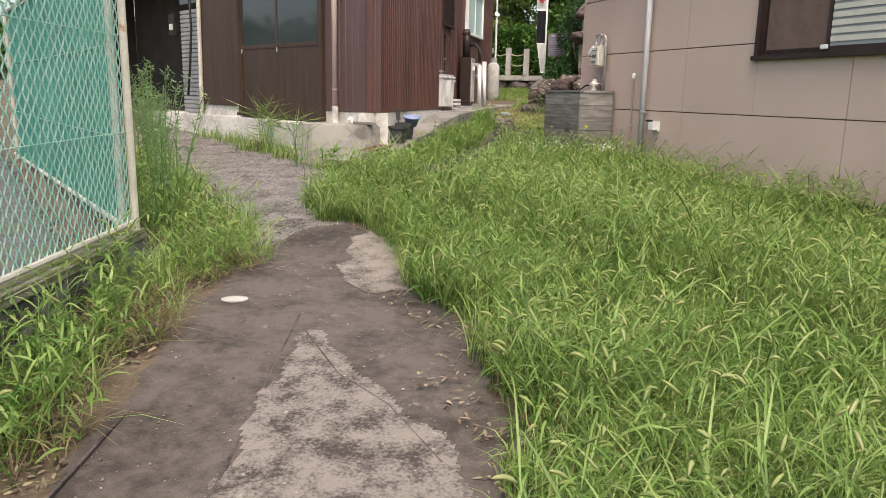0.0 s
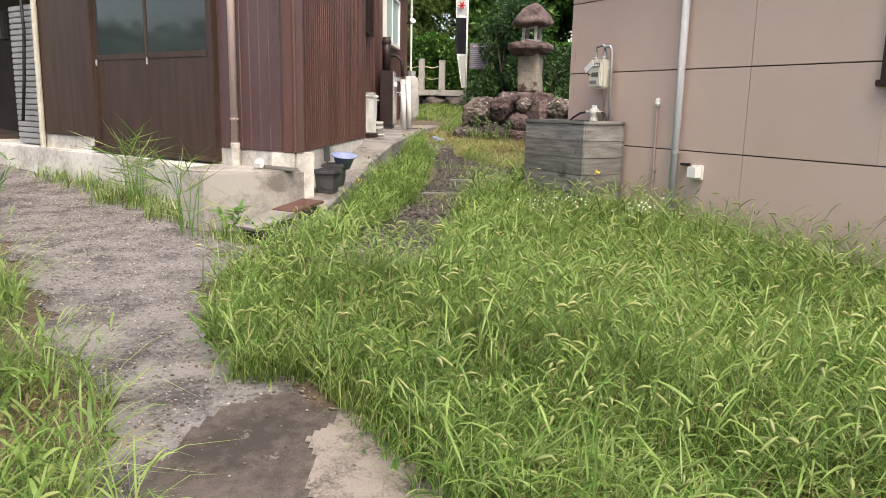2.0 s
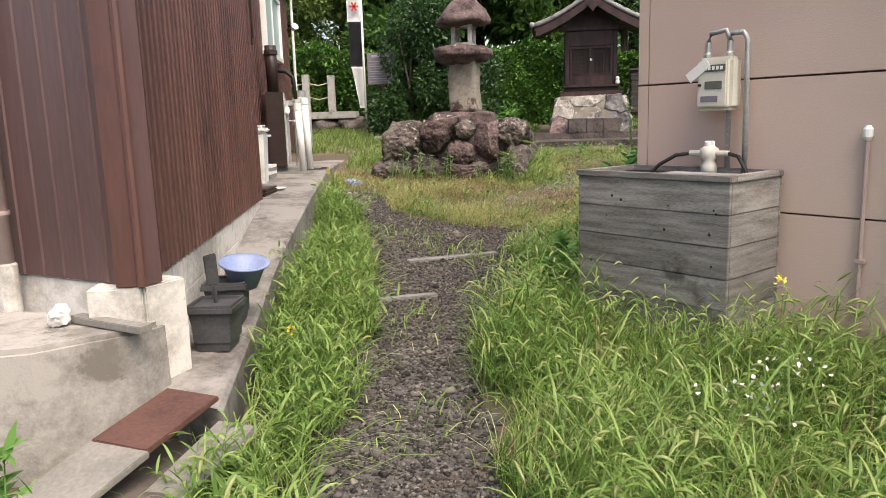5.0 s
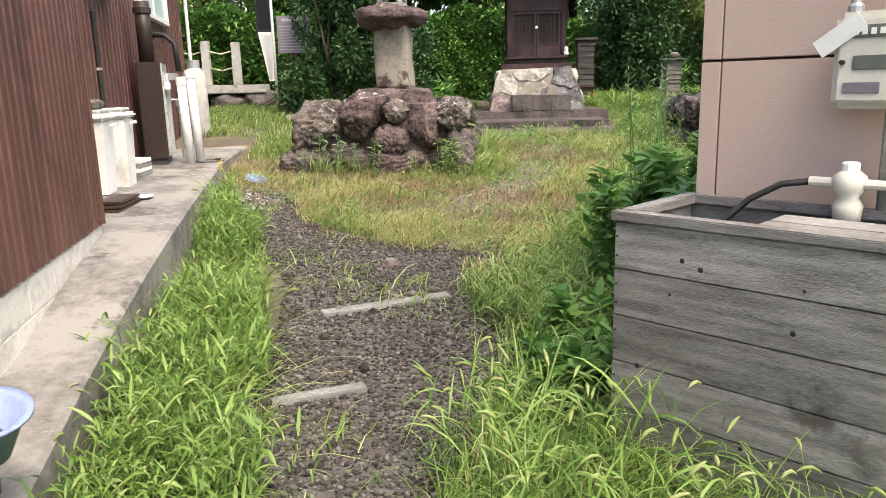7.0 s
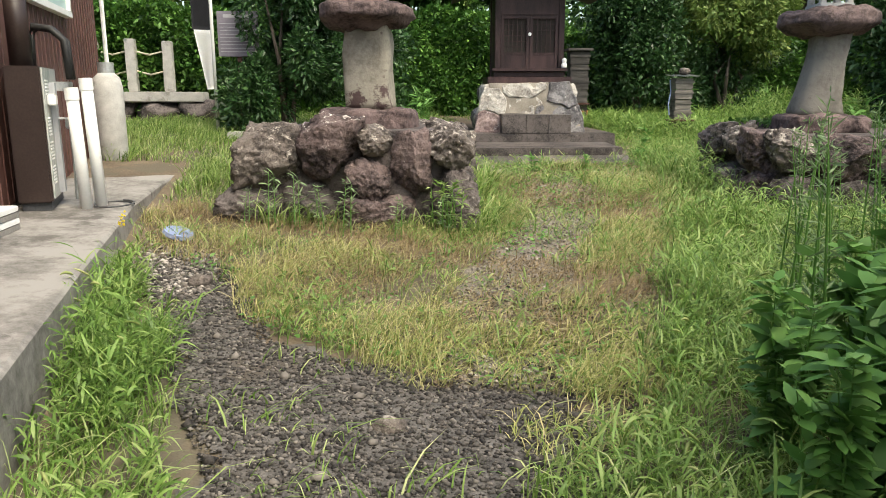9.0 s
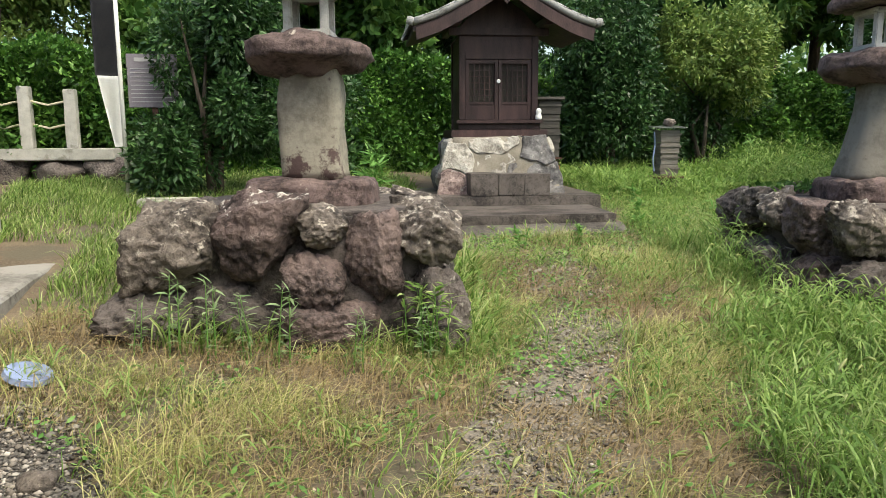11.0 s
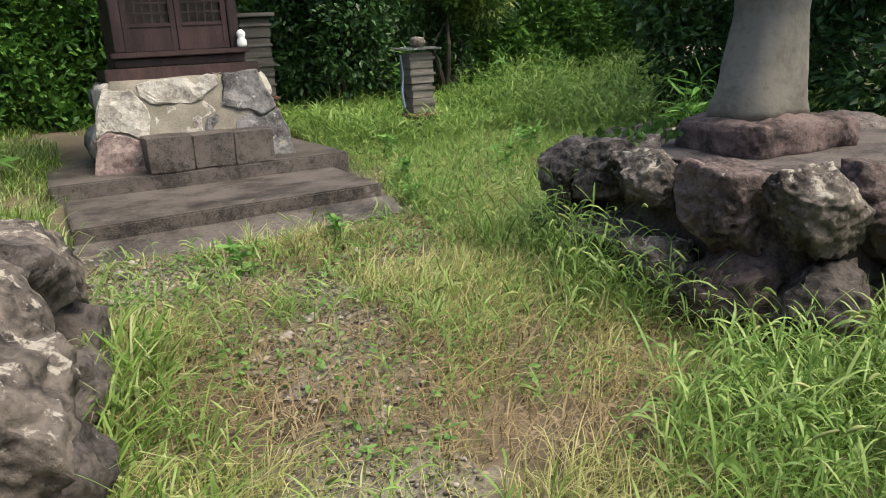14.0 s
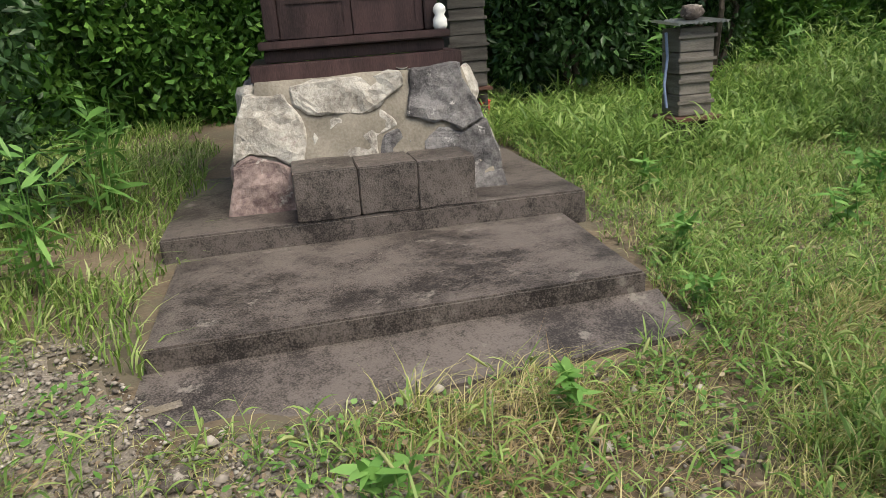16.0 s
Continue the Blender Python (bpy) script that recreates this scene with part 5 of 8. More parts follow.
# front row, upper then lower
for q in ((-0.74, -0.86, 0.55, 0.38, 0.32, 0.33, 3, M_ROCKPALE, 0.0), (-0.20, -0.93, 0.62, 0.33, 0.26, 0.30, 8, M_ROCKPALETOP, 0.38), (0.25, -0.97, 0.70, 0.185, 0.20, 0.14, 5, M_ROCKPALE, 0.15), (0.56, -0.94, 0.50, 0.20, 0.22, 0.31, 11, M_ROCKRED, 0.0), (0.91, -0.88, 0.66, 0.25, 0.28, 0.225, 14, M_ROCKPALE, 0.1),
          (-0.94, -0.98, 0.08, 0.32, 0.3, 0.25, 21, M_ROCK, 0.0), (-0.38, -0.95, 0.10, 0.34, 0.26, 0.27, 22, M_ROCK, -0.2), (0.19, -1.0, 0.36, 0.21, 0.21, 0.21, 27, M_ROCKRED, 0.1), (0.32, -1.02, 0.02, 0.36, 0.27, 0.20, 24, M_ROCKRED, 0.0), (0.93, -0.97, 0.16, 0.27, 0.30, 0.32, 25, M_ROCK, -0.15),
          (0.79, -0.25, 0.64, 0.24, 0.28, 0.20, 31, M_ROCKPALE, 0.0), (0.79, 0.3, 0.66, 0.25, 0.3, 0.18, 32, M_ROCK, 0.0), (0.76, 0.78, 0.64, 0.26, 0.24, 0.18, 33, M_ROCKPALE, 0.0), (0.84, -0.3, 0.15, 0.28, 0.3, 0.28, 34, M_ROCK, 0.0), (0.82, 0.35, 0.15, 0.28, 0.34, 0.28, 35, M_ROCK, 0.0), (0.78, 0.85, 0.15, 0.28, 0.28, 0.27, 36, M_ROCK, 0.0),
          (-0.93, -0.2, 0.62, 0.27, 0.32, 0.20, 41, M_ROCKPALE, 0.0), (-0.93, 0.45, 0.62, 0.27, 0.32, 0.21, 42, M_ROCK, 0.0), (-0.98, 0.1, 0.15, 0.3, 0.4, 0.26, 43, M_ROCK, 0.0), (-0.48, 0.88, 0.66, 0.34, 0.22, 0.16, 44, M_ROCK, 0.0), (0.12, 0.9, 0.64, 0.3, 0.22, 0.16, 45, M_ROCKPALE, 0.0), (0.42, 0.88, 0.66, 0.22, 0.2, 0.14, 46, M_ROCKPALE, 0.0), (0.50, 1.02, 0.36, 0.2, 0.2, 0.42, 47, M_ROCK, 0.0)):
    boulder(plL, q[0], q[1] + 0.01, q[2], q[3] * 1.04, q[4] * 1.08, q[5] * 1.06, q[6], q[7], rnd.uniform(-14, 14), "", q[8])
RROT = math.degrees(math.atan2(-0.34, 0.94))
lnR, plR, rnd = lantern(pose(4.85, 18.28, lz - 0.03, 0, 0, RROT), "tall stone lantern with a curved flaring post", 0)
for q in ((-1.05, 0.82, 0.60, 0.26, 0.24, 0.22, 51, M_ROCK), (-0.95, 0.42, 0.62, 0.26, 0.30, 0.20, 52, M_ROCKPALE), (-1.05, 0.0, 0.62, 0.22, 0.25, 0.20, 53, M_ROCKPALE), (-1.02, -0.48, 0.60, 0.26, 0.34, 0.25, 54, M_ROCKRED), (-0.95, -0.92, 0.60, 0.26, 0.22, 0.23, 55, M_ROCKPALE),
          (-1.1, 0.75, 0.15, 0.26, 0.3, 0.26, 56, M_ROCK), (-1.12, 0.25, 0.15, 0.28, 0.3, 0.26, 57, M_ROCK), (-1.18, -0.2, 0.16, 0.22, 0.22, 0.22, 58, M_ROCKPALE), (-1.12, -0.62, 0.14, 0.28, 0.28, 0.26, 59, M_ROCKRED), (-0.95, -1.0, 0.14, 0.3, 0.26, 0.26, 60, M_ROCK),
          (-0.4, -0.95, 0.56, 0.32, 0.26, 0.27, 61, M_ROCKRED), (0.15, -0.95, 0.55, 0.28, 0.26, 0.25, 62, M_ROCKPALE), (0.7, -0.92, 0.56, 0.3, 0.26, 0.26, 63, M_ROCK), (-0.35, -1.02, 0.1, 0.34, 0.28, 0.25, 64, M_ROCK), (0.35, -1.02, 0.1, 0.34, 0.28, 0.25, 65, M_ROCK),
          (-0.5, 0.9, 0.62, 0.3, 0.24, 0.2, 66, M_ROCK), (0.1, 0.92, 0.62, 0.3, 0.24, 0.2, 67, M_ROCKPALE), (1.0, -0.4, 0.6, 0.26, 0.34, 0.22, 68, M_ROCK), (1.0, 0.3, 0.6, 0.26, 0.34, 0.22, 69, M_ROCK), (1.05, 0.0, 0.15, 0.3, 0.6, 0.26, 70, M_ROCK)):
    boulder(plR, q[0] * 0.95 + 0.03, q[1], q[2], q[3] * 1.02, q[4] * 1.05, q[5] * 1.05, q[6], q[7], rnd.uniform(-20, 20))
corner_rock = part("boulder", rock(0.17, 0.14, 0.13, 91), M_BASEPALE, smooth=True)
corner_rock.matrix_world = pose(1.22, 20.5, 1.16)
tagged(corner_rock, "pale boulder beside the lantern plinth", "boulder")

# ---- shrine ----
SROT = math.degrees(math.atan2(-0.28, 0.96))
SO = pose(3.25, 22.53, 0, 0, 0, SROT)
# local: x across the front, y to the back, front edge of the upper slab at y = 0
sl = thing("shrine_slab", SO, "dark stained two-step concrete platform of the shrine", "platform", kind="structure")
part("upper_slab", rough_up(box(-1.28, 1.27, 0.0, 2.1, 1.0, 1.465, 0.012), 0.010, 3, 1, 6), M_SLAB, sl)
part("lower_slab", rough_up(prism([(-1.18, -1.27), (1.08, -1.18), (1.12, 0.02), (-1.20, 0.02)], 0.9, 1.335, bevel=0.012), 0.008, 3, 2, 6), M_SLAB, sl)
apron = prism([(-1.22, -1.78), (1.12, -1.52), (1.15, -1.18), (-1.20, -1.24)], 0.8, 1.235)
for v in apron.verts:
    if v.co.z > 1.0 and v.co.y < -1.4:
        v.co.z = 1.155
part("apron", rough_up(apron, 0.008, 3, 3, 4), M_SLAB, sl)
stepb = thing("stone_step", SO @ pose(0.0, 0.0, 1.485), "row of three dark stone blocks as a step before the shrine", "step")
for k, (x0, x1) in enumerate(((-0.50, -0.132), (-0.127, 0.218), (0.223, 0.57))):
    part("block", rough_up(box(x0, x1, 0.006, 0.42, -0.02, 0.275 - 0.006 * k, 0.006), 0.010, 5, k, 4), M_SLAB, stepb)

plinth = thing("shrine_plinth", SO @ pose(0, 0, 1.45), "battered plinth of large pale and grey face stones", "plinth")


def battered(z0, z1, w0, w1, y0, y1, yb):
    bm = bmesh.new()
    v = [bm.verts.new(p) for p in ((-w0, y0, z0), (w0, y0, z0), (w0, yb, z0), (-w0, yb, z0), (-w1, y1, z1), (w1, y1, z1), (w1, yb - 0.1, z1), (-w1, yb - 0.1, z1))]
    for f in ((0, 1, 5, 4), (1, 2, 6, 5), (2, 3, 7, 6), (3, 0, 4, 7), (4, 5, 6, 7), (3, 2, 1, 0)):
        bm.faces.new([v[k] for k in f])
    return bm


part("mortar_core", rough_up(battered(0, 0.79, 0.82, 0.66, 0.385, 0.565, 1.80), 0.02, 4, 2, 6), M_MORTAR, plinth, "sandy mortar core", True)


def face_stone(outline, mat, seed, label="", thick=0.10):
    """A facing slab; outline in x and z on the battered front."""
    bm = bmesh.new()
    f = [bm.verts.new((x, 0.44 + 0.18 * z / 0.79 - thick * 0.45, z)) for x, z in outline]
    b = [bm.verts.new((x * 0.99, 0.44 + 0.18 * z / 0.79 + thick, z)) for x, z in outline]
    n = len(outline)
    fs = [bm.faces.new(f), bm.faces.new(b[::-1])]
    for k in range(n):
        fs.append(bm.faces.new((f[k], b[k], b[(k + 1) % n], f[(k + 1) % n])))
    bmesh.ops.recalc_face_normals(bm, faces=fs)
    bmesh.ops.triangulate(bm, faces=bm.faces[:])
    bmesh.ops.bevel(bm, geom=[e for e in bm.edges if e.calc_face_angle(0) > 0.6], offset=0.012, segments=1, affect="EDGES")
    bmesh.ops.triangulate(bm, faces=bm.faces[:])
    part("face_stone", rough_up(bm, 0.030, 7, seed, 4), mat, plinth, label)


face_stone([(-0.91, -0.02), (-0.48, -0.02), (-0.44, 0.24), (-0.60, 0.33), (-0.74, 0.36), (-0.86, 0.30)], M_BASERED, 4, "rusty purple foot of the large corner stone", 0.18)
face_stone([(-0.85, 0.31), (-0.74, 0.365), (-0.60, 0.335), (-0.43, 0.25), (-0.37, 0.42), (-0.42, 0.60), (-0.50, 0.71), (-0.74, 0.73), (-0.81, 0.52)], M_BASEPALE, 3, "large whitish corner stone", 0.18)
face_stone([(-0.44, 0.64), (-0.46, 0.76), (-0.1, 0.79), (0.25, 0.79), (0.27, 0.70), (0.12, 0.62), (-0.02, 0.54), (-0.22, 0.57), (-0.36, 0.58)], M_BASEPALE, 5, "pale jutting stone", 0.16)
face_stone([(-0.36, 0.26), (-0.34, 0.54), (-0.2, 0.54), (-0.02, 0.51), (0.10, 0.58), (0.20, 0.46), (0.06, 0.40), (0.05, 0.26)], M_BASEPALE, 6, "flat pale stone", 0.12)
face_stone([(0.07, 0.26), (0.10, 0.39), (0.20, 0.44), (0.28, 0.36), (0.31, 0.26)], M_BASEGREY, 7, "", 0.14)
face_stone([(0.25, 0.50), (0.32, 0.80), (0.62, 0.81), (0.70, 0.62), (0.76, 0.46), (0.62, 0.40), (0.48, 0.46)], M_BASEGREY, 8, "dark slaty stone", 0.20)
face_stone([(0.40, -0.02), (0.34, 0.36), (0.46, 0.43), (0.62, 0.385), (0.78, 0.44), (0.86, 0.20), (0.88, 0.0)], M_BASEGREY, 9, "grey stone with white lichen", 0.15)
for k, (x, y, z) in enumerate(((0.80, 0.75, 0.2), (0.80, 1.25, 0.2), (0.75, 0.8, 0.6), (0.75, 1.3, 0.6), (-0.80, 0.75, 0.2), (-0.80, 1.25, 0.2), (-0.75, 0.8, 0.6), (-0.75, 1.3, 0.6))):
    s = part("side_stone", rock(0.12, 0.27, 0.21, 60 + k, 0.4, 3), M_BASEGREY if k % 2 else M_BASEPALE, plinth, smooth=True)
    s.matrix_basis = pose(x * (1.0 if z < 0.4 else 0.93), y, z)

shrine = thing("wooden_shrine", SO @ pose(0.0, 0.0, 2.25), "small dark red-brown wooden shrine with lattice doors and a tiled roof", "shrine")
BW, FY, BY = 0.56, 0.78, 1.70
part("ground_sill", box(-BW - 0.12, BW + 0.12, FY - 0.14, FY + 0.0, -0.02, 0.09, 0.008), M_REDWOOD, shrine)
part("ground_sill", box(-BW - 0.12, -BW + 0.0, FY + 0.002, BY, -0.02, 0.09, 0.008), M_REDWOOD, shrine)
part("ground_sill", box(BW, BW + 0.12, FY + 0.002, BY, -0.02, 0.09, 0.008), M_REDWOOD, shrine)
part("front_bolster", box(-BW - 0.02, BW + 0.02, FY - 0.08, FY + 0.06, 0.095, 0.17, 0.008), M_REDWOOD, shrine)
part("front_shelf", box(-BW - 0.05, BW + 0.05, FY - 0.15, FY + 0.06, 0.175, 0.225, 0.008), M_REDWOOD, shrine)
for x in (-BW, BW - 0.09):
    part("front_post", box(x, x + 0.09, FY - 0.04, FY + 0.05, 0.23, 1.36, 0.008), M_REDWOOD, shrine, "red-brown post")
    part("back_post", box(x, x + 0.09, BY - 0.09, BY, 0.09, 1.36, 0.008), M_REDWOOD, shrine)
for x in (-BW + 0.02, BW - 0.05):
    part("side_wall", box(x, x + 0.03, FY + 0.055, BY - 0.095, 0.09, 1.36), M_REDWOOD, shrine)
part("back_wall", box(-BW + 0.09, BW - 0.09, BY - 0.05, BY - 0.02, 0.09, 1.36), M_REDWOOD, shrine)
part("ceiling_board", box(-BW, BW, FY, BY, 1.36, 1.38), M_REDWOOD, shrine)
part("lintel", box(-BW + 0.092, BW - 0.092, FY - 0.03, FY + 0.04, 1.06, 1.13, 0.006), M_REDWOOD, shrine)
part("transom", box(-BW + 0.092, BW - 0.092, FY - 0.015, FY + 0.02, 1.13, 1.36), M_REDWOOD, shrine)
part("tie_beam", box(-BW - 0.14, BW + 0.14, FY - 0.055, FY + 0.055, 1.38, 1.48, 0.008), M_REDWOOD, shrine)
for x0, x1 in ((-BW + 0.095, -0.003), (0.003, BW - 0.095)):
    d = bmesh.new()
    for q in ((x0, x0 + 0.05, 0.23, 1.055), (x1 - 0.05, x1, 0.23, 1.055), (x0 + 0.05, x1 - 0.05, 0.23, 0.30), (x0 + 0.05, x1 - 0.05, 1.0, 1.055), (x0 + 0.05, x1 - 0.05, 0.44, 0.475)):
        box(q[0], q[1], FY - 0.012, FY + 0.02, q[2], q[3], 0.003, d)
    dr = part("door", d, M_REDWOOD, shrine)
    part("door_panel", box(x0 + 0.05, x1 - 0.05, FY + 0.0, FY + 0.012, 0.30, 0.44), M_REDWOOD, dr)
    # Added dark sheet standing in for the shaded inside of the shrine.
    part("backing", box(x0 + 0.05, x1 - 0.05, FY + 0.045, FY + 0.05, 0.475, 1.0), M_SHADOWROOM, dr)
    for k in range(1, 5):
        x = x0 + 0.05 + k * (x1 - x0 - 0.1) / 5
        part("lattice_bar", box(x - 0.006, x + 0.006, FY - 0.004, FY + 0.010, 0.475, 1.0), M_REDWOOD, dr)
    for k in range(1, 6):
        z = 0.475 + k * 0.525 / 6
        part("lattice_bar", box(x0 + 0.05, x1 - 0.05, FY - 0.012, FY - 0.005, z - 0.006, z + 0.006), M_REDWOOD, dr)
part("lock_plate", lathe([(0.028, 0), (0.028, 0.012), (0.015, 0.018)], 14), M_WHITE, shrine, "pale round lock plate").matrix_basis = pose(0.0, FY - 0.012, 0.76, 90, 0, 0)


def eave(u):
    """Height of the swept roof at u = 0 (ridge) .. 1 (eave)."""
    return 2.06 - 0.86 * u + 0.20 * u * u + 0.10 * max(0, u - 0.75)


RY0, RY1, RW = FY - 0.55, BY + 0.35, 1.22
for sgn in (-1, 1):
    bm = bmesh.new()
    N = 12
    rows_ = []
    for k in range(N + 1):
        u = k / N
        rows_.append([bm.verts.new((sgn * RW * u, y, eave(u) - dz)) for y, dz in ((RY0 + 0.04, 0.0), (RY1 - 0.04, 0.0), (RY1 - 0.04, 0.07), (RY0 + 0.04, 0.07))])
    for a, b in zip(rows_, rows_[1:]):
        for k in range(4):
            bm.faces.new((a[k], a[(k + 1) % 4], b[(k + 1) % 4], b[k]))
    bm.faces.new(rows_[0])
    bm.faces.new(rows_[-1][::-1])
    bmesh.ops.recalc_face_normals(bm, faces=bm.faces[:])
    part("roof_deck", bm, M_REDWOOD, shrine)
    for yy, deep in ((RY0, 0.16), (RY0 + 0.10, 0.10)):
        bb = bmesh.new()
        rr = []
        for k in range(N + 1):
            u = k / N
            rr.append([bb.verts.new((sgn * RW * 0.97 * u, y, eave(u) - 0.02 - dz)) for y, dz in ((yy - 0.025, 0.0), (yy + 0.012, 0.0), (yy + 0.012, deep), (yy - 0.025, deep))])
        for a, b in zip(rr, rr[1:]):
            for k in range(4):
                bb.faces.new((a[k], a[(k + 1) % 4], b[(k + 1) % 4], b[k]))
        bb.faces.new(rr[0])
        bb.faces.new(rr[-1][::-1])
        bmesh.ops.recalc_face_normals(bb, faces=bb.faces[:])
        part("bargeboard", bb, M_REDWOOD, shrine)
    tile_me = None
    for c in range(9):
        y = RY0 + 0.08 + c * 0.205
        for k in range(6):
            u0, u1 = k / 6, (k + 1) / 6
            x0, x1, z0, z1 = RW * u0, RW * u1 + 0.03, eave(u0), eave(u1)
            ang = math.atan2(z1 - z0, x1 - x0)
            if tile_me is None:
                tb = bmesh.new()
                pts = []
                for i in range(7):
                    a = i / 6
                    pts.append((a * 0.215 - 0.107, 0.028 * math.cos(6.2832 * a) + 0.03))
                ra = [tb.verts.new((0.0, p, q + 0.004)) for p, q in pts]
                rb = [tb.verts.new((0.265, p, q + 0.022)) for p, q in pts]
                rc = [tb.verts.new((0.265, p, q - 0.004)) for p, q in pts]
                for i in range(6):
                    tb.faces.new((ra[i], rb[i], rb[i + 1], ra[i + 1]))
                    tb.faces.new((rb[i], rc[i], rc[i + 1], rb[i + 1]))
                t = part("roof_tile", tb, M_TILE, shrine, smooth=True)
                tile_me = t
            else:
                t = again(tile_me, Matrix(), shrine)
            flip = pose(0, 0, 0) if sgn > 0 else pose(0, 0, 0, 0, 0, 180)
            t.matrix_basis = flip @ pose(x0, y if sgn > 0 else -y, z0, 0, -math.degrees(ang), 0)
    part("verge_roll", tube([(sgn * RW * k / 10, RY0 + 0.02, eave(k / 10) + 0.055) for k in range(11)], 0.05, 10), M_TILE, shrine, smooth=True)
    part("eave_end", lathe([(0.055, 0), (0.06, 0.05), (0.045, 0.09)], 14), M_TILE, shrine).matrix_basis = pose(sgn * RW, RY0 + 0.02, eave(1) + 0.055, 0, sgn * 75, 0)
    part("purlin", box(sgn * 0.62 - 0.05, sgn * 0.62 + 0.05, RY0 + 0.12, RY1 - 0.1, eave(0.51) - 0.19, eave(0.51) - 0.09, 0.006), M_REDWOOD, shrine)
part("ridge", box(-0.09, 0.09, RY0 - 0.02, RY1, 2.06, 2.24, 0.02), M_TILE, shrine)
part("ridge_roll", tube([(0, RY0 - 0.04, 2.27), (0, RY1, 2.27)], 0.07, 12), M_TILE, shrine, smooth=True)
part("gable_board", prism([(-0.62, 0), (0.62, 0), (0.3, 0.32), (0.0, 0.52), (-0.3, 0.32)], -0.015, 0.015), M_REDWOOD, shrine).matrix_basis = pose(0, FY, 1.42, 90, 0, 0)
part("gable_pendant", prism([(-0.13, 0), (-0.05, -0.10), (0, -0.16), (0.05, -0.10), (0.13, 0), (0.05, 0.05), (-0.05, 0.05)], -0.02, 0.02), M_REDWOOD, shrine, "carved pendant").matrix_basis = pose(0, RY0 - 0.05, 1.86, 90, 0, 0)
cat = part("cat_figurine", lathe([(0.036, 0.0), (0.048, 0.02), (0.046, 0.06), (0.030, 0.088), (0.042, 0.11), (0.040, 0.135), (0.02, 0.158), (0.004, 0.163)], 16), M_WHITE, smooth=True)
cat.matrix_world = SO @ pose(BW + 0.0, FY - 0.09, 2.475)
tagged(cat, "small white china figurine on the shrine shelf", "figurine")
cup = part("saucer", lathe([(0.02, 0), (0.036, 0.01), (0.042, 0.018), (0.034, 0.014), (0.012, 0.006)], 16), M_WHITE)
cup.matrix_world = SO @ pose(0.28, 0.66, 2.245, 12, 0, 0)
tagged(cup, "small white tilted saucer on the plinth edge", "saucer")


# ---- bee hives ----
def hive(m, boxes, label, roof, wood):
    h = thing("bee_hive", m, label, "bee hive", "stacked box hives")
    part("stand", box(-0.17, 0.17, -0.15, 0.15, -0.25, 0.10, 0.008), M_CONC_PATH, h)
    part("floor_board", box(-0.22, 0.20, -0.24, 0.17, 0.105, 0.135, 0.004), M_BOARD, h, "orange-brown landing board")
    z = 0.14
    for k, (w, hh) in enumerate(boxes):
        part("hive_box", box(-w, w, -w, w, z, z + hh - 0.004, 0.006), wood, h)
        part("batten", box(-w - 0.02, w + 0.02, -w - 0.015, -w - 0.001, z + hh * 0.55, z + hh * 0.55 + 0.03, 0.003), wood, h)
        z += hh
    if roof:
        bm = bmesh.new()
        N = 22
        a = [bm.verts.new((-0.23 + 0.46 * k / N, -0.24, z + 0.03 + 0.012 * math.cos(k * math.pi * 0.9))) for k in range(N + 1)]
        b = [bm.verts.new((-0.23 + 0.46 * k / N, 0.22, z + 0.06 + 0.012 * math.cos(k * math.pi * 0.9))) for k in range(N + 1)]
        for k in range(N):
            bm.faces.new((a[k], a[k + 1], b[k + 1], b[k]))
        bmesh.ops.solidify(bm, geom=bm.faces[:], thickness=0.006)
        part("tin_roof", bm, M_METALGREY, h, "corrugated tin sheet")
    else:
        part("lid", box(-0.24, 0.24, -0.24, 0.24, z, z + 0.05, 0.008), wood, h)
    return z


zt = hive(pose(6.35, 23.2, 1.49, 0, 0, SROT), ((0.145, 0.17), (0.135, 0.17), (0.15, 0.17), (0.15, 0.19)), "stack of weathered grey hive boxes under a tin sheet", True, M_HIVE)
hs = part("stone", rock(0.13, 0.09, 0.07, 77, 0.4, 3), M_ROCKPALE, smooth=True)
hs.matrix_world = pose(6.38, 23.2, 1.49 + zt + 0.11, 0, 0, 20)
tagged(hs, "grey stone weighing down the hive roof", "stone")
strap = part("strap", tube([(-0.02, 0, 0), (0.02, 0.02, -0.2), (-0.03, 0.0, -0.42), (0.0, 0.0, -0.6)], 0.012, 6), M_BLUE)
strap.matrix_world = pose(6.13, 23.20, 1.49 + zt - 0.03)
tagged(strap, "pale blue strap hanging at the hive", "strap")
zt2 = hive(pose(5.27, 25.0, 1.75, 0, 0, SROT), ((0.17, 0.24), (0.18, 0.24), (0.17, 0.24), (0.18, 0.24)), "tall stack of dark hive boxes behind the shrine", False, M_HIVEDARK)
hs = part("red_bucket", lathe([(0.10, 0), (0.13, 0.25), (0.14, 0.26)], 16), M_RED)
hs.matrix_world = pose(5.35, 24.95, ground_z(5.35, 24.95))
tagged(hs, "dull red bucket behind the shrine", "bucket")

# ---- flag, sign and stone fence ----
flag = thing("banner_flag", pose(-1.42, 24.6, ground_z(-1.42, 24.6)), "tall white and black banner on a white pole", "flag")
part("pole", tube([(0, 0, -0.1), (0, 0, 4.1)], 0.028, 10), M_WHITE, flag, smooth=True)


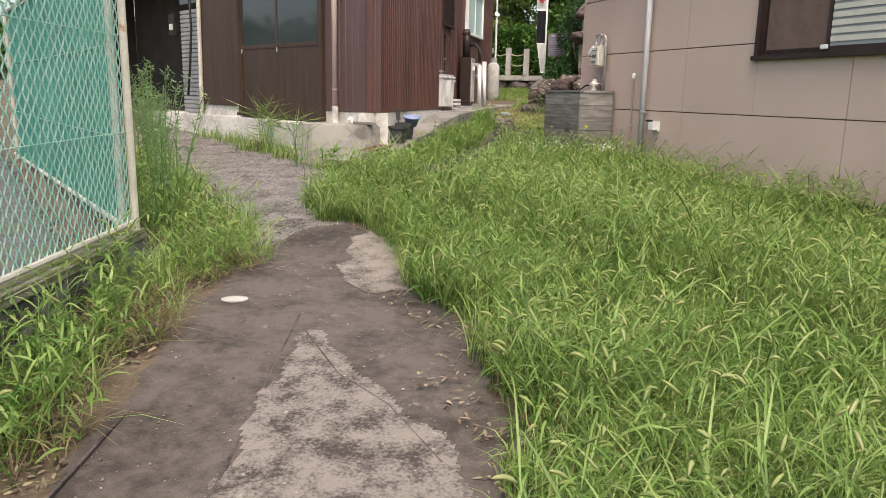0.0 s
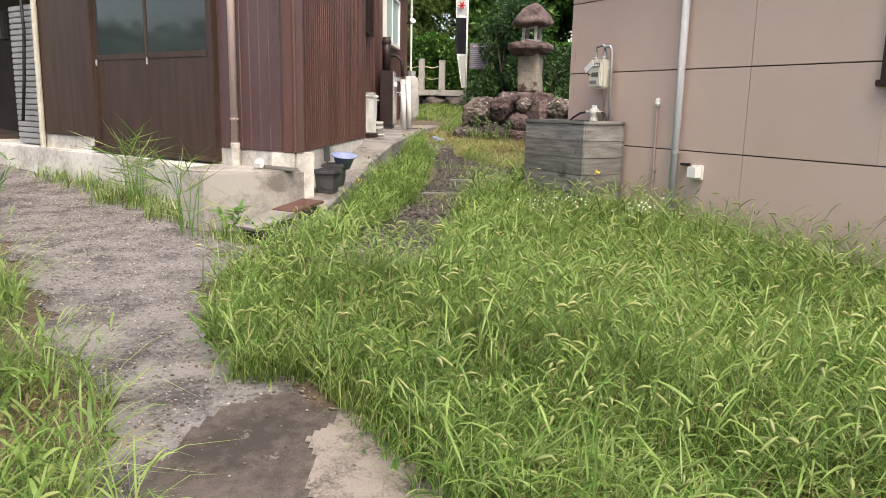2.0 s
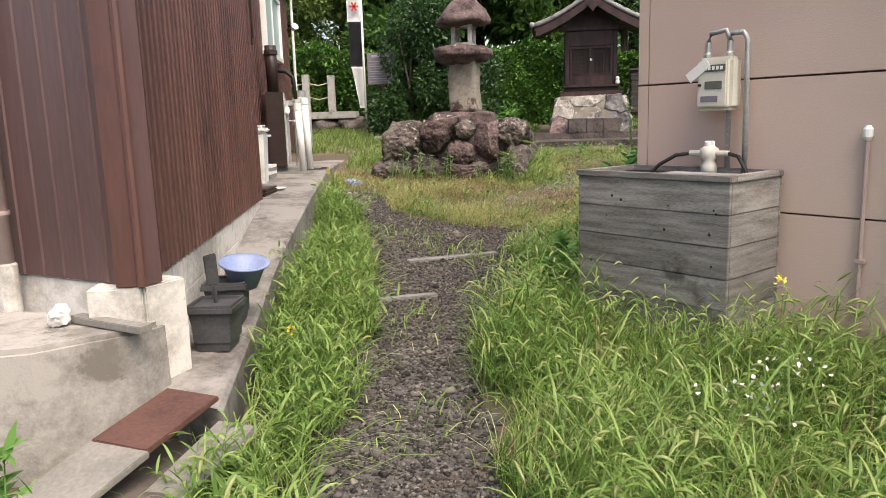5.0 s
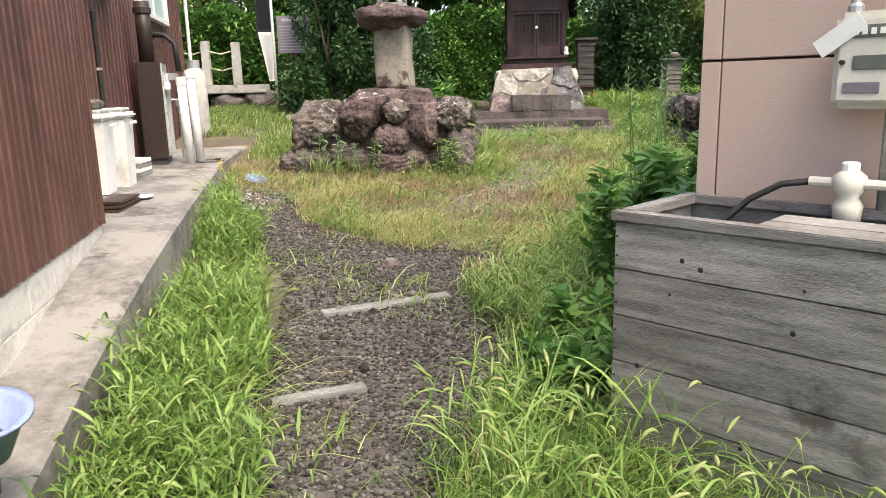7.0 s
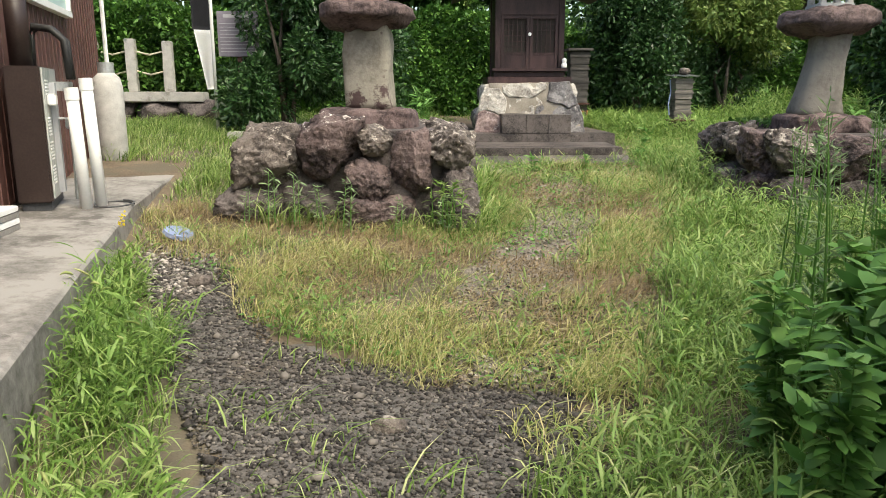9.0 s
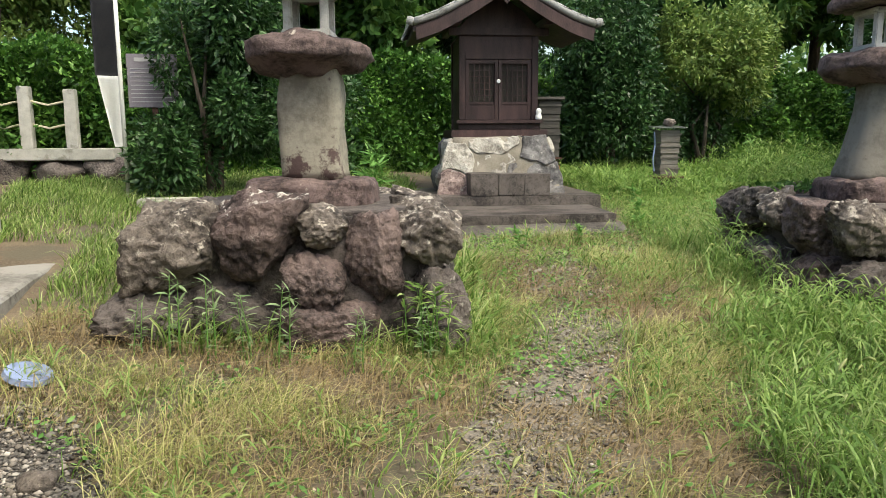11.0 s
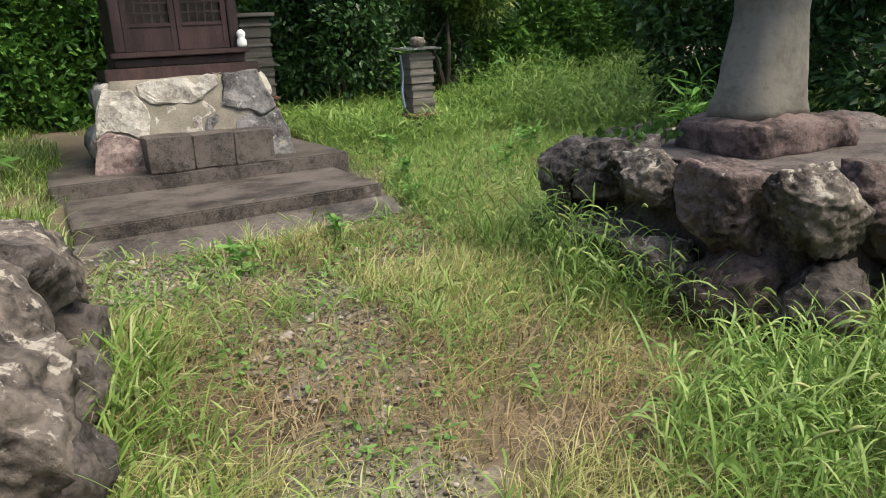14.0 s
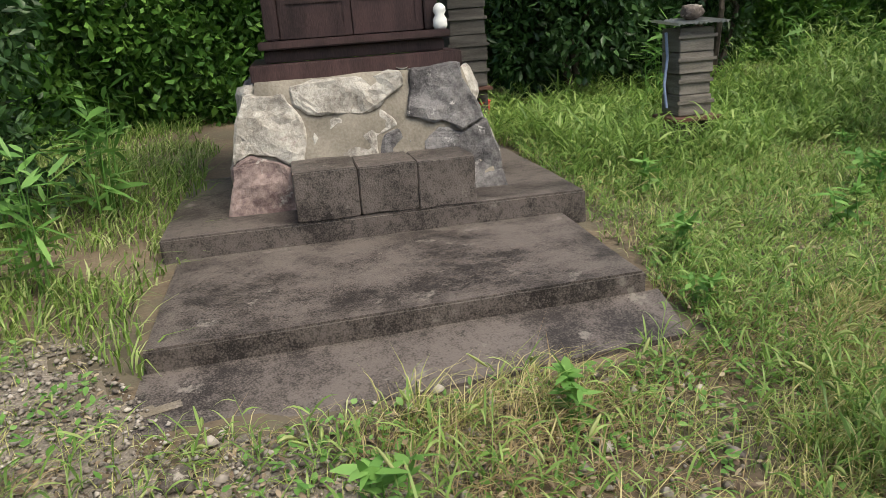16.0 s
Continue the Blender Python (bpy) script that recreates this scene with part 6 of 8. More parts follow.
def cloth(z0, z1, x0, x1, mat, seed, taper=0.0):
    bm = bmesh.new()
    nx, nz_ = 8, 14
    g = [[bm.verts.new(((x0 + (x1 - x0) * (1 - taper * (1 - j / nz_)) * i / nx) - 0.0, 0.035 * math.sin(5 * i / nx + 3.0 * (z0 + (z1 - z0) * j / nz_) + 1) * i / nx, z0 + (z1 - z0) * j / nz_)) for i in range(nx + 1)] for j in range(nz_ + 1)]
    for j in range(nz_):
        for i in range(nx):
            bm.faces.new((g[j][i], g[j][i + 1], g[j + 1][i + 1], g[j + 1][i]))
    bmesh.ops.solidify(bm, geom=bm.faces[:], thickness=0.003)
    return part("cloth", bm, mat, flag, smooth=True)


cloth(0.70, 1.62, -0.02, -0.28, M_CLOTHW, 1, 0.6)
cloth(1.62, 2.60, -0.02, -0.30, M_CLOTHB, 2)
cloth(2.60, 4.0, -0.02, -0.32, M_CLOTHW, 3)
for a in (0, 60, 120):
    part("emblem_bar", box(-0.10, 0.10, -0.006, 0.006, -0.02, 0.02), M_RED, flag, "red printed mark").matrix_basis = pose(-0.16, -0.06, 2.92, 0, a, 0)
board = thing("notice_board", pose(-1.02, 24.6, ground_z(-1.02, 24.6), 0, 0, -12), "dark notice board with pale printed lines on a post", "notice board")
part("post", box(-0.035, 0.035, -0.0, 0.06, -0.2, 1.25, 0.005), M_BOARD, board)
part("panel", box(-0.32, 0.32, -0.03, -0.004, 1.22, 1.92, 0.006), M_SIGN, board)
part("title", box(-0.22, 0.22, -0.036, -0.031, 1.82, 1.87), M_SIGNTEXT, board)
for k in range(9):
    part("text_line", box(-0.28, 0.28 - 0.05 * (k % 3), -0.036, -0.031, 1.29 + k * 0.054, 1.300 + k * 0.054), M_SIGNTEXT, board)
bench = part("stone_bench", rough_up(box(-0.35, 0.35, -0.15, 0.15, 0, 0.10, 0.015), 0.008, 6, 2, 2), M_GRANITE)
bench.matrix_world = pose(-0.95, 23.6, ground_z(-0.95, 23.6) + 0.03, 0, 0, -15)
tagged(bench, "low flat stone slab on the ground", "slab")
sf = thing("stone_fence", pose(-1.75, 26.6, 1.62, 0, 0, 180 - 12), "pale stone posts with rope rails on a stone kerb", "fence")
part("kerb", rough_up(box(-0.2, 5.2, -0.25, 0.25, 0.30, 0.48, 0.015), 0.012, 4, 2, 4), M_GRANITE, sf)
for k, x in enumerate((0.35, 1.0, 1.65, 2.3, 2.95, 3.6)):
    part("post", rough_up(box(x, x + 0.17, -0.085, 0.085, 0.48, 1.42 if k else 1.38, 0.012), 0.008, 6, k, 3), M_GRANITE, sf)
    for z in (0.85, 1.2):
        part("rope", tube([(x + 0.16, 0, z), (x + 0.41, 0, z - 0.06), (x + 0.66, 0, z)], 0.018, 7), M_ROPE, sf, "sagging straw rope")
for k in range(7):
    b = part("kerb_stone", rock(0.45, 0.3, 0.27, 120 + k, 0.4, 3), M_ROCK, sf, smooth=True)
    b.matrix_basis = pose(-0.1 + k * 0.75, 0.1, 0.12, 0, 0, k * 13)
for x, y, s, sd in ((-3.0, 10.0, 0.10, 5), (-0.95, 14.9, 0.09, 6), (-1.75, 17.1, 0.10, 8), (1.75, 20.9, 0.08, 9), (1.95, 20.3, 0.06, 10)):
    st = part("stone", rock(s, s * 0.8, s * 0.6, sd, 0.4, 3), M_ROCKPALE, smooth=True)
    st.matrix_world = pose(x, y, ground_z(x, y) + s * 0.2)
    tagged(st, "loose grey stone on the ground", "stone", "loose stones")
dishb = part("plastic_lid", lathe([(0.10, 0.0), (0.13, 0.02), (0.12, 0.05), (0.05, 0.06)], 20), M_BLUE)
dishb.matrix_world = pose(-1.92, 18.25, ground_z(-1.92, 18.25) + 0.03, 10, 14, 0)
tagged(dishb, "faded blue plastic lid in the grass", "lid")

# ---- growth ----
rng = np.random.default_rng(7)


def blades(name, outline, per_m2, h0, h1, w, lean, material, label, category="grass", seed=1, clump=0.0, avoid=(), seg=3, curl=1.0):
    """Grass: tapered, bent blades scattered in an outline, thinned by clumps."""
    r = np.random.default_rng(seed)
    ol = np.array(outline)
    x0, y0, x1, y1 = ol[:, 0].min(), ol[:, 1].min(), ol[:, 0].max(), ol[:, 1].max()
    n = int(per_m2 * (x1 - x0) * (y1 - y0))
    x, y = r.uniform(x0, x1, n), r.uniform(y0, y1, n)
    ok = inside(x + 0.12 * np.sin(5 * y + seed), y + 0.12 * np.sin(4.3 * x), outline)
    for a in avoid:
        ok &= ~inside(x + 0.05 * np.sin(9 * y + 3 * x), y + 0.05 * np.sin(11 * x - 2 * y), a)
    pk = patchy(x, y, 2.3, seed) * 0.6 + patchy(x, y, 6.1, seed + 3) * 0.4
    if clump:
        ok &= r.uniform(0, 1, n) < np.clip((pk - clump) * 3.5, 0, 1)
    x, y, pk = x[ok], y[ok], pk[ok]
    n = len(x)
    h = r.uniform(h0, h1, n) * (0.55 + 0.75 * pk) * r.uniform(0.7, 1.1, n)
    a = r.uniform(0, 6.2832, n)
    ln = np.abs(r.normal(lean, lean * 0.5, n)) * h
    wind = np.array([0.35, -0.2])
    dx, dy = np.cos(a) * ln + wind[0] * ln, np.sin(a) * ln + wind[1] * ln
    sx, sy = -np.sin(a + r.uniform(-0.9, 0.9, n)), np.cos(a)
    z = land(x, y) - 0.01
    ww = w * r.uniform(0.6, 1.3, n)
    V = np.zeros((n, 2 * seg + 1, 3))
    for k in range(seg):
        t = k / seg
        bend = t ** 1.8
        wk = ww * (1.0 - 0.55 * t) * (0.75 if k == 0 else 1)
        cz = h * (t - curl * 0.28 * t ** 3)
        for s, sg in ((0, -1), (1, 1)):
            V[:, 2 * k + s, 0] = x + dx * bend + sg * sx * wk * 0.5
            V[:, 2 * k + s, 1] = y + dy * bend + sg * sy * wk * 0.5
            V[:, 2 * k + s, 2] = z + cz
    V[:, 2 * seg, 0], V[:, 2 * seg, 1] = x + dx, y + dy
    V[:, 2 * seg, 2] = z + h * (1 - curl * (0.28 + 0.25 * r.uniform(0, 1, n)))
    b = (np.arange(n) * (2 * seg + 1))[:, None]
    Q = np.concatenate([b + np.array([[2 * k, 2 * k + 1, 2 * k + 3, 2 * k + 2]]) for k in range(seg - 1)])
    T = b + np.array([[2 * seg - 2, 2 * seg - 1, 2 * seg]])
    ob = soft_mesh(name, V.reshape(-1, 3), Q, T, material)
    return tagged(ob, label, category, kind="stuff")


def leaf_cloud(name, P, length, width, material, parent=None, seed=1, droop=0.3, outward=None, shaped=False):
    """Many small leaves at the points P: folded diamonds, or shaped ones with a curved blade."""
    r = np.random.default_rng(seed)
    n = len(P)
    d = r.normal(size=(n, 3))
    if outward is not None:
        d = d * 0.8 + outward
    d[:, 2] -= droop
    d /= np.linalg.norm(d, axis=1)[:, None]
    u = r.normal(size=(n, 3)) * (0.45 if shaped else 1.0)
    if shaped:
        u[:, 2] += 1.2
    s = np.cross(d, u)
    s /= np.linalg.norm(s, axis=1)[:, None]
    nn_ = np.cross(s, d)
    L_, W_ = length * r.uniform(0.6, 1.3, n)[:, None], width * r.uniform(0.6, 1.3, n)[:, None]
    if not shaped:
        V = np.stack([P, P + d * L_ * 0.45 + s * W_ * 0.5 + nn_ * W_ * 0.12, P + d * L_ - nn_ * W_ * 0.2, P + d * L_ * 0.45 - s * W_ * 0.5 + nn_ * W_ * 0.12], 1)
        b = (np.arange(n) * 4)[:, None]
        T = np.concatenate([b + np.array([[0, 1, 2]]), b + np.array([[0, 2, 3]])])
        return soft_mesh(name, V.reshape(-1, 3), None, T, material, parent, smooth=False)
    down = np.array([0, 0, -1.0]) * L_ * r.uniform(0.05, 0.4, n)[:, None]
    V = np.stack([P, P + d * L_ * 0.28 + s * W_ * 0.46 + down * 0.08, P + d * L_ * 0.28 - s * W_ * 0.46 + down * 0.08, P + d * L_ * 0.62 + s * W_ * 0.38 + down * 0.4, P + d * L_ * 0.62 - s * W_ * 0.38 + down * 0.4, P + d * L_ * 0.97 + down], 1)
    b = (np.arange(n) * 6)[:, None]
    return soft_mesh(name, V.reshape(-1, 3), b + np.array([[1, 2, 4, 3]]), np.concatenate([b + np.array([[0, 2, 1]]), b + np.array([[3, 4, 5]])]), material, parent, smooth=False)


def scattered(outline, per_m2, seed, clump=0.0, avoid=(), scale=2.3):
    """Points in an outline with their 0..1 patchiness, thinned by clumps."""
    r = np.random.default_rng(seed)
    ol = np.array(outline)
    x0, y0, x1, y1 = ol[:, 0].min(), ol[:, 1].min(), ol[:, 0].max(), ol[:, 1].max()
    n = int(per_m2 * (x1 - x0) * (y1 - y0))
    x, y = r.uniform(x0, x1, n), r.uniform(y0, y1, n)
    ok = inside(x + 0.12 * np.sin(5 * y + seed), y + 0.12 * np.sin(4.3 * x), outline)
    for a in avoid:
        ok &= ~inside(x, y, a)
    pk = patchy(x, y, scale, seed) * 0.6 + patchy(x, y, scale * 2.7, seed + 3) * 0.4
    if clump:
        ok &= r.uniform(0, 1, n) < np.clip((pk - clump) * 3.5, 0, 1)
    return x[ok], y[ok], pk[ok], r


def culms(name, outline, per_m2, h0, h1, leaves, length, width, material, label, seed=1, clump=0.0, avoid=(), heads=0.0, lean=0.25, category="grass"):
    """Grass plants: a thin leaning stem, long leaves arching from it at several heights, and on some a nodding foxtail head."""
    x, y, pk, r = scattered(outline, per_m2, seed, clump, avoid)
    n = len(x)
    h = r.uniform(h0, h1, n) * (0.65 + 0.6 * pk)
    a = r.uniform(0, 6.2832, n)
    ln = np.abs(r.normal(lean, lean * 0.6, n)) * h
    ex, ey = np.cos(a) * ln + 0.12 * h, np.sin(a) * ln - 0.06 * h
    z = land(x, y) - 0.01

    def on_stem(t):
        return np.stack([x + ex * t ** 1.7, y + ey * t ** 1.7, z + h * t], -1)

    V, Q = [], []
    side = np.stack([-np.sin(a), np.cos(a), np.zeros(n)], 1)
    for k, t in enumerate((0.0, 0.35, 0.7, 1.0)):
        c, w = on_stem(np.full(n, t)), 0.0042 * (1 - 0.6 * t)
        V += [c - side * w / 2, c + side * w / 2]
    stems = np.stack(V, 1).reshape(-1, 3)
    b = (np.arange(n) * 8)[:, None]
    quads = [b + np.array([[2 * k, 2 * k + 1, 2 * k + 3, 2 * k + 2]]) for k in range(3)]
    verts, count, tris = [stems], len(stems), []
    for j in range(leaves):
        t = np.clip((j + r.uniform(0.1, 0.9, n)) / leaves, 0.03, 0.93)
        p = on_stem(t)
        la = a + j * 2.6 + r.uniform(-0.7, 0.7, n)
        L_ = length * r.uniform(0.6, 1.3, n) * (0.7 + 0.5 * pk)
        rise, fall = r.uniform(0.55, 1.35, n), r.uniform(0.25, 1.05, n)
        d = np.stack([np.cos(la), np.sin(la), np.zeros(n)], 1)
        sd = np.stack([-np.sin(la), np.cos(la), r.normal(0, 0.35, n)], 1)
        ww = width * r.uniform(0.6, 1.25, n)
        LV = []
        for u, wk in ((0.0, 0.45), (0.28, 1.0), (0.55, 0.85), (0.8, 0.5)):
            c = p + d * (L_ * u * 0.86)[:, None]
            c[:, 2] += L_ * (rise * u - fall * u * u)
            LV += [c - sd * (ww * wk / 2)[:, None], c + sd * (ww * wk / 2)[:, None]]
        c = p + d * (L_ * 0.93)[:, None]
        c[:, 2] += L_ * (rise - fall * 1.05)
        LV.append(c)
        LV = np.stack(LV, 1)
        LV[:, :, 2] = np.maximum(LV[:, :, 2], (z + 0.015)[:, None])
        verts.append(LV.reshape(-1, 3))
        b = count + (np.arange(n) * 9)[:, None]
        quads += [b + np.array([[2 * k, 2 * k + 1, 2 * k + 3, 2 * k + 2]]) for k in range(3)]
        tris.append(b + np.array([[6, 7, 8]]))
        count += 9 * n
    tagged(soft_mesh(name, np.concatenate(verts), np.concatenate(quads), np.concatenate(tris), material), label, category, kind="stuff")
    if heads:
        pick = r.uniform(0, 1, n) < heads * (0.4 + 1.2 * pk)
        tip, m = on_stem(np.ones(n))[pick], int(pick.sum())
        ha = a[pick] + r.uniform(-0.6, 0.6, m)
        L_ = r.uniform(0.05, 0.095, m)
        d = np.stack([np.cos(ha), np.sin(ha), np.zeros(m)], 1)
        sd = np.stack([-np.sin(ha), np.cos(ha), np.zeros(m)], 1)
        nod = r.uniform(0.0, 1.1, m)
        rad = r.uniform(0.006, 0.0092, m)
        HV = []
        for u, wk in ((0.0, 0.35), (0.2, 1.0), (0.55, 1.0), (0.85, 0.65), (1.0, 0.12)):
            c = tip + d * (L_ * u * 0.9)[:, None]
            c[:, 2] += L_ * (0.85 * u - nod * u * u)
            for q in range(4):
                off = sd * math.cos(q * 1.5708) + np.array([0, 0, 1.0]) * math.sin(q * 1.5708)
                HV.append(c + off * (rad * wk)[:, None])
        HV = np.stack(HV, 1).reshape(-1, 3)
        b = (np.arange(m) * 20)[:, None]
        HQ = np.concatenate([b + np.array([[4 * k + q, 4 * k + (q + 1) % 4, 4 * k + 4 + (q + 1) % 4, 4 * k + 4 + q]]) for k in range(4) for q in range(4)])
        tagged(soft_mesh("seed_heads", HV, HQ, None, M_SEED), "pale nodding foxtail seed heads over the grass", "grass", kind="stuff")


def ground_leaves(name, outline, per_m2, length, width, material, label, seed, clump=0.3, avoid=(), lift=0.03, rise=0.35, category="weed"):
    """Low leaves lying or standing close over the ground."""
    x, y, pk, r = scattered(outline, per_m2, seed, clump, avoid, 3.1)
    n = len(x)
    a = r.uniform(0, 6.2832, n)
    P = np.stack([x, y, land(x, y) + lift * r.uniform(0.1, 1.4, n)], 1)
    O = np.stack([np.cos(a), np.sin(a), np.full(n, rise)], 1) * 2.5
    return tagged(leaf_cloud(name, P, length, width, material, None, seed, 0.0, O, True), label, category, kind="stuff")


BEIGE_FOOT = [(-0.13, 12.12), (4.79, 3.87), (9.9, 6.9), (5.4, 15.4)]
PORCH_FOOT = [(-2.76, 10.5), (-2.68, 13.0), (-2.58, 13.9), (-2.51, 14.7), (-2.43, 16.6), (-2.30, 18.95), (-1.85, 21.5), (-2.2, 22.0), (-4, 22), (-4, 10.5)]
BOX_FOOT = [(-0.68, 11.85), (-0.12, 10.9), (0.5, 11.2), (0.0, 12.2)]
FRONT_FOOT = [(-3.0, 10.7), (-3.9, 10.4), (-4.3, 10.7), (-6.4, 13.0), (-9.6, 15.2), (-9, 18), (-3, 18)]
PL_FOOT = [(-1.4, 18.85), (0.42, 18.06), (1.12, 19.8), (-0.6, 20.6)]
PR_FOOT = [(3.4, 17.75), (5.5, 17.0), (6.2, 18.8), (4.15, 19.6)]
SLAB_FOOT = [(1.55, 21.1), (3.95, 20.65), (5.1, 24.0), (2.7, 24.7)]
PORCH_CLEAR = [(x + 0.05, y) for x, y in PORCH_FOOT]
SOLID = (PORCH_CLEAR, BOX_FOOT, FRONT_FOOT, PL_FOOT, PR_FOOT, SLAB_FOOT, BEIGE_FOOT)

FIELD = [(0.5, -0.5), (-0.10, 2.4), (-0.30, 3.3), (-0.55, 4.1), (-0.95, 4.9), (-1.40, 5.6), (-1.8, 6.4), (-2.2, 6.8), (-2.6, 6.9), (-2.75, 7.3), (-3.0, 8.0), (-3.2, 8.6), (-2.6, 8.9), (-2.15, 8.5), (-1.65, 8.5), (-1.42, 10.4), (-1.25, 12.2), (-0.55, 12.5), (-0.2, 12.2), (2.6, 7.4), (4.6, 4.0), (5.2, 1.0), (3.5, -1.5)]
blades("tall_grass", FIELD, 2900, 0.18, 0.52, 0.0072, 0.60, M_GRASS, "tall lush green meadow grass beside the path", seed=1, avoid=SOLID, seg=4)
culms("foxtail_grass", FIELD, 200, 0.24, 0.54, 5, 0.23, 0.0088, M_FOXTAIL, "foxtail grass with long arching leaves in the meadow", 41, 0.0, SOLID, 0.5)
blades("dead_stalks", FIELD, 170, 0.25, 0.55, 0.006, 0.6, M_STRAW, "odd dry stalks standing in the meadow", seed=14, avoid=SOLID)
blades("tall_grass", FIELD, 420, 0.12, 0.34, 0.014, 0.8, M_GRASSDEEP, "broad-bladed lower grass in the meadow", seed=2, avoid=SOLID)
VERGE_L = [(-2.75, 6.2), (-2.5, 5.6), (-2.72, 5.0), (-2.3, 3.0), (-1.7, 0.4), (-1.5, -1.5), (-2.5, -1.5), (-2.75, 2.0), (-3.3, 4.6), (-3.3, 5.4), (-4.5, 6.6), (-7.0, 9.4), (-8.8, 11.6), (-6.4, 9.8), (-4.6, 8.2), (-3.5, 6.7)]
culms("verge_weeds", VERGE_L, 190, 0.18, 0.55, 6, 0.14, 0.014, M_FOXTAIL, "straggling leafy weeds along the low wall", 42, 0.28, (), 0.1, 0.35, "weed")
ground_leaves("leaf_litter", [(-2.8, 5.4), (-2.3, 3.0), (-1.6, 0.0), (-1.4, -1.5), (-2.5, -1.5), (-2.9, 2.2), (-3.3, 4.8)], 900, 0.045, 0.02, M_LITTER, "brown dead leaves and stems between wall and path", 43, 0.12, (), 0.03, 0.1, "leaf litter")
ground_leaves("leaf_litter", [(0.5, -0.5), (-0.12, 2.3), (-0.55, 4.1), (-1.4, 5.6), (-1.62, 5.5), (-0.78, 4.0), (-0.32, 2.2), (0.28, -0.5)], 700, 0.05, 0.014, M_LITTER, "dry brown leaves along the edge of the path", 47, 0.1, (), 0.05, 0.15, "leaf litter")
ground_leaves("leaf_litter", FIELD, 60, 0.05, 0.018, M_LITTER, "dead leaves under the meadow grass", 44, 0.2, SOLID, 0.1, 0.2, "leaf litter")
blades("verge_grass", VERGE_L, 800, 0.12, 0.55, 0.009, 0.7, M_PALEGRASS, "straggling green weeds along the low wall", seed=3, clump=0.30, seg=4)
blades("dead_stalks", VERGE_L, 900, 0.05, 0.28, 0.007, 1.1, M_STRAW, "dead brown stalks lying beside the path", seed=4, clump=0.2)
PORCH_SIDE = [(-2.6, 10.6), (-2.9, 9.7), (-3.0, 8.9), (-2.7, 9.0), (-2.42, 10.2), (-2.12, 11.4), (-2.02, 12.4), (-1.9, 14.0), (-1.95, 15.6), (-2.2, 17.0), (-2.45, 17.4), (-2.7, 14.7), (-2.85, 12.8)]
culms("porch_weeds", PORCH_SIDE, 600, 0.14, 0.40, 6, 0.12, 0.0125, M_FOXTAIL, "leafy bright green weeds along the porch edge", 45, 0.08, SOLID, 0.04, 0.3, "weed")
blades("porch_grass", PORCH_SIDE, 700, 0.20, 0.48, 0.009, 0.7, M_GRASS, "broad green grass between porch and gravel track", seed=5, clump=0.04, avoid=SOLID, seg=4)
TRACK_R = [(-1.4, 9.0), (-1.25, 12.0), (-0.6, 12.9), (-0.48, 14.2), (0.2, 14.8), (1.2, 15.8), (2.3, 17.6), (3.2, 17.8), (5.4, 16.8), (7, 14), (2.5, 12.4), (0.0, 12.2), (-0.7, 11.8)]
culms("track_weeds", TRACK_R, 300, 0.16, 0.40, 6, 0.14, 0.011, M_FOXTAIL, "leafy green weeds and grass beside the gravel track", 46, 0.03, SOLID, 0.08, 0.3, "weed")
blades("tall_grass", TRACK_R, 750, 0.18, 0.42, 0.009, 0.65, M_GRASS, "fresh green grass beside the gravel track", seed=6, avoid=SOLID, seg=4)
DRY = [(-1.8, 17.6), (-1.35, 16.2), (-0.6, 15.2), (0.1, 14.9), (1.2, 15.9), (2.3, 17.4), (3.3, 17.7), (4.1, 19.6), (5.0, 20.6), (4.2, 21.0), (1.6, 21.2), (-0.7, 20.8), (-1.5, 19.0), (-2.1, 19.6), (-2.25, 18.0)]
blades("dry_grass", DRY, 2400, 0.06, 0.27, 0.0055, 0.85, M_DRYGRASS, "yellowing dry grass before the lantern plinth", seed=7, clump=0.32, avoid=(*SOLID, AISLE), seg=3)
blades("dry_grass", DRY, 550, 0.06, 0.20, 0.007, 0.8, M_GRASS, "green tufts among the dry grass", seed=24, clump=0.30, avoid=(*SOLID, AISLE), seg=3)
blades("straw_litter", DRY, 1300, 0.06, 0.22, 0.006, 1.2, M_STRAW, "thin straw litter among the dry grass", seed=8, clump=0.3, avoid=SOLID, seg=2)
BACK_L = [(-2.3, 17.6), (-2.1, 19.6), (-1.6, 19.2), (-0.6, 20.8), (1.5, 21.3), (2.7, 24.6), (3, 27), (-3, 26.4), (-3, 22.2), (-1.9, 21.7)]
blades("lawn_grass", BACK_L, 900, 0.10, 0.30, 0.011, 0.7, M_GRASS, "short bright grass behind the lantern", seed=9, clump=0.05, avoid=(*SOLID, AISLE))
NEAR_R = [(3.4, 20.6), (4.0, 19.6), (6.3, 18.9), (8.4, 19.4), (8.0, 22.8), (5.6, 24.2), (4.9, 23.8), (4.2, 21.2)]
FRONT_S = [(0.9, 20.6), (1.4, 19.6), (2.6, 18.2), (3.4, 18.4), (4.2, 19.7), (4.2, 20.8), (1.6, 21.3), (1.5, 22.2), (0.6, 22.4)]
culms("grass_tufts", NEAR_R, 170, 0.06, 0.20, 6, 0.11, 0.008, M_FOXTAIL, "short leafy grass beside the slab", 48, 0.05, SOLID, 0.1, 0.5)
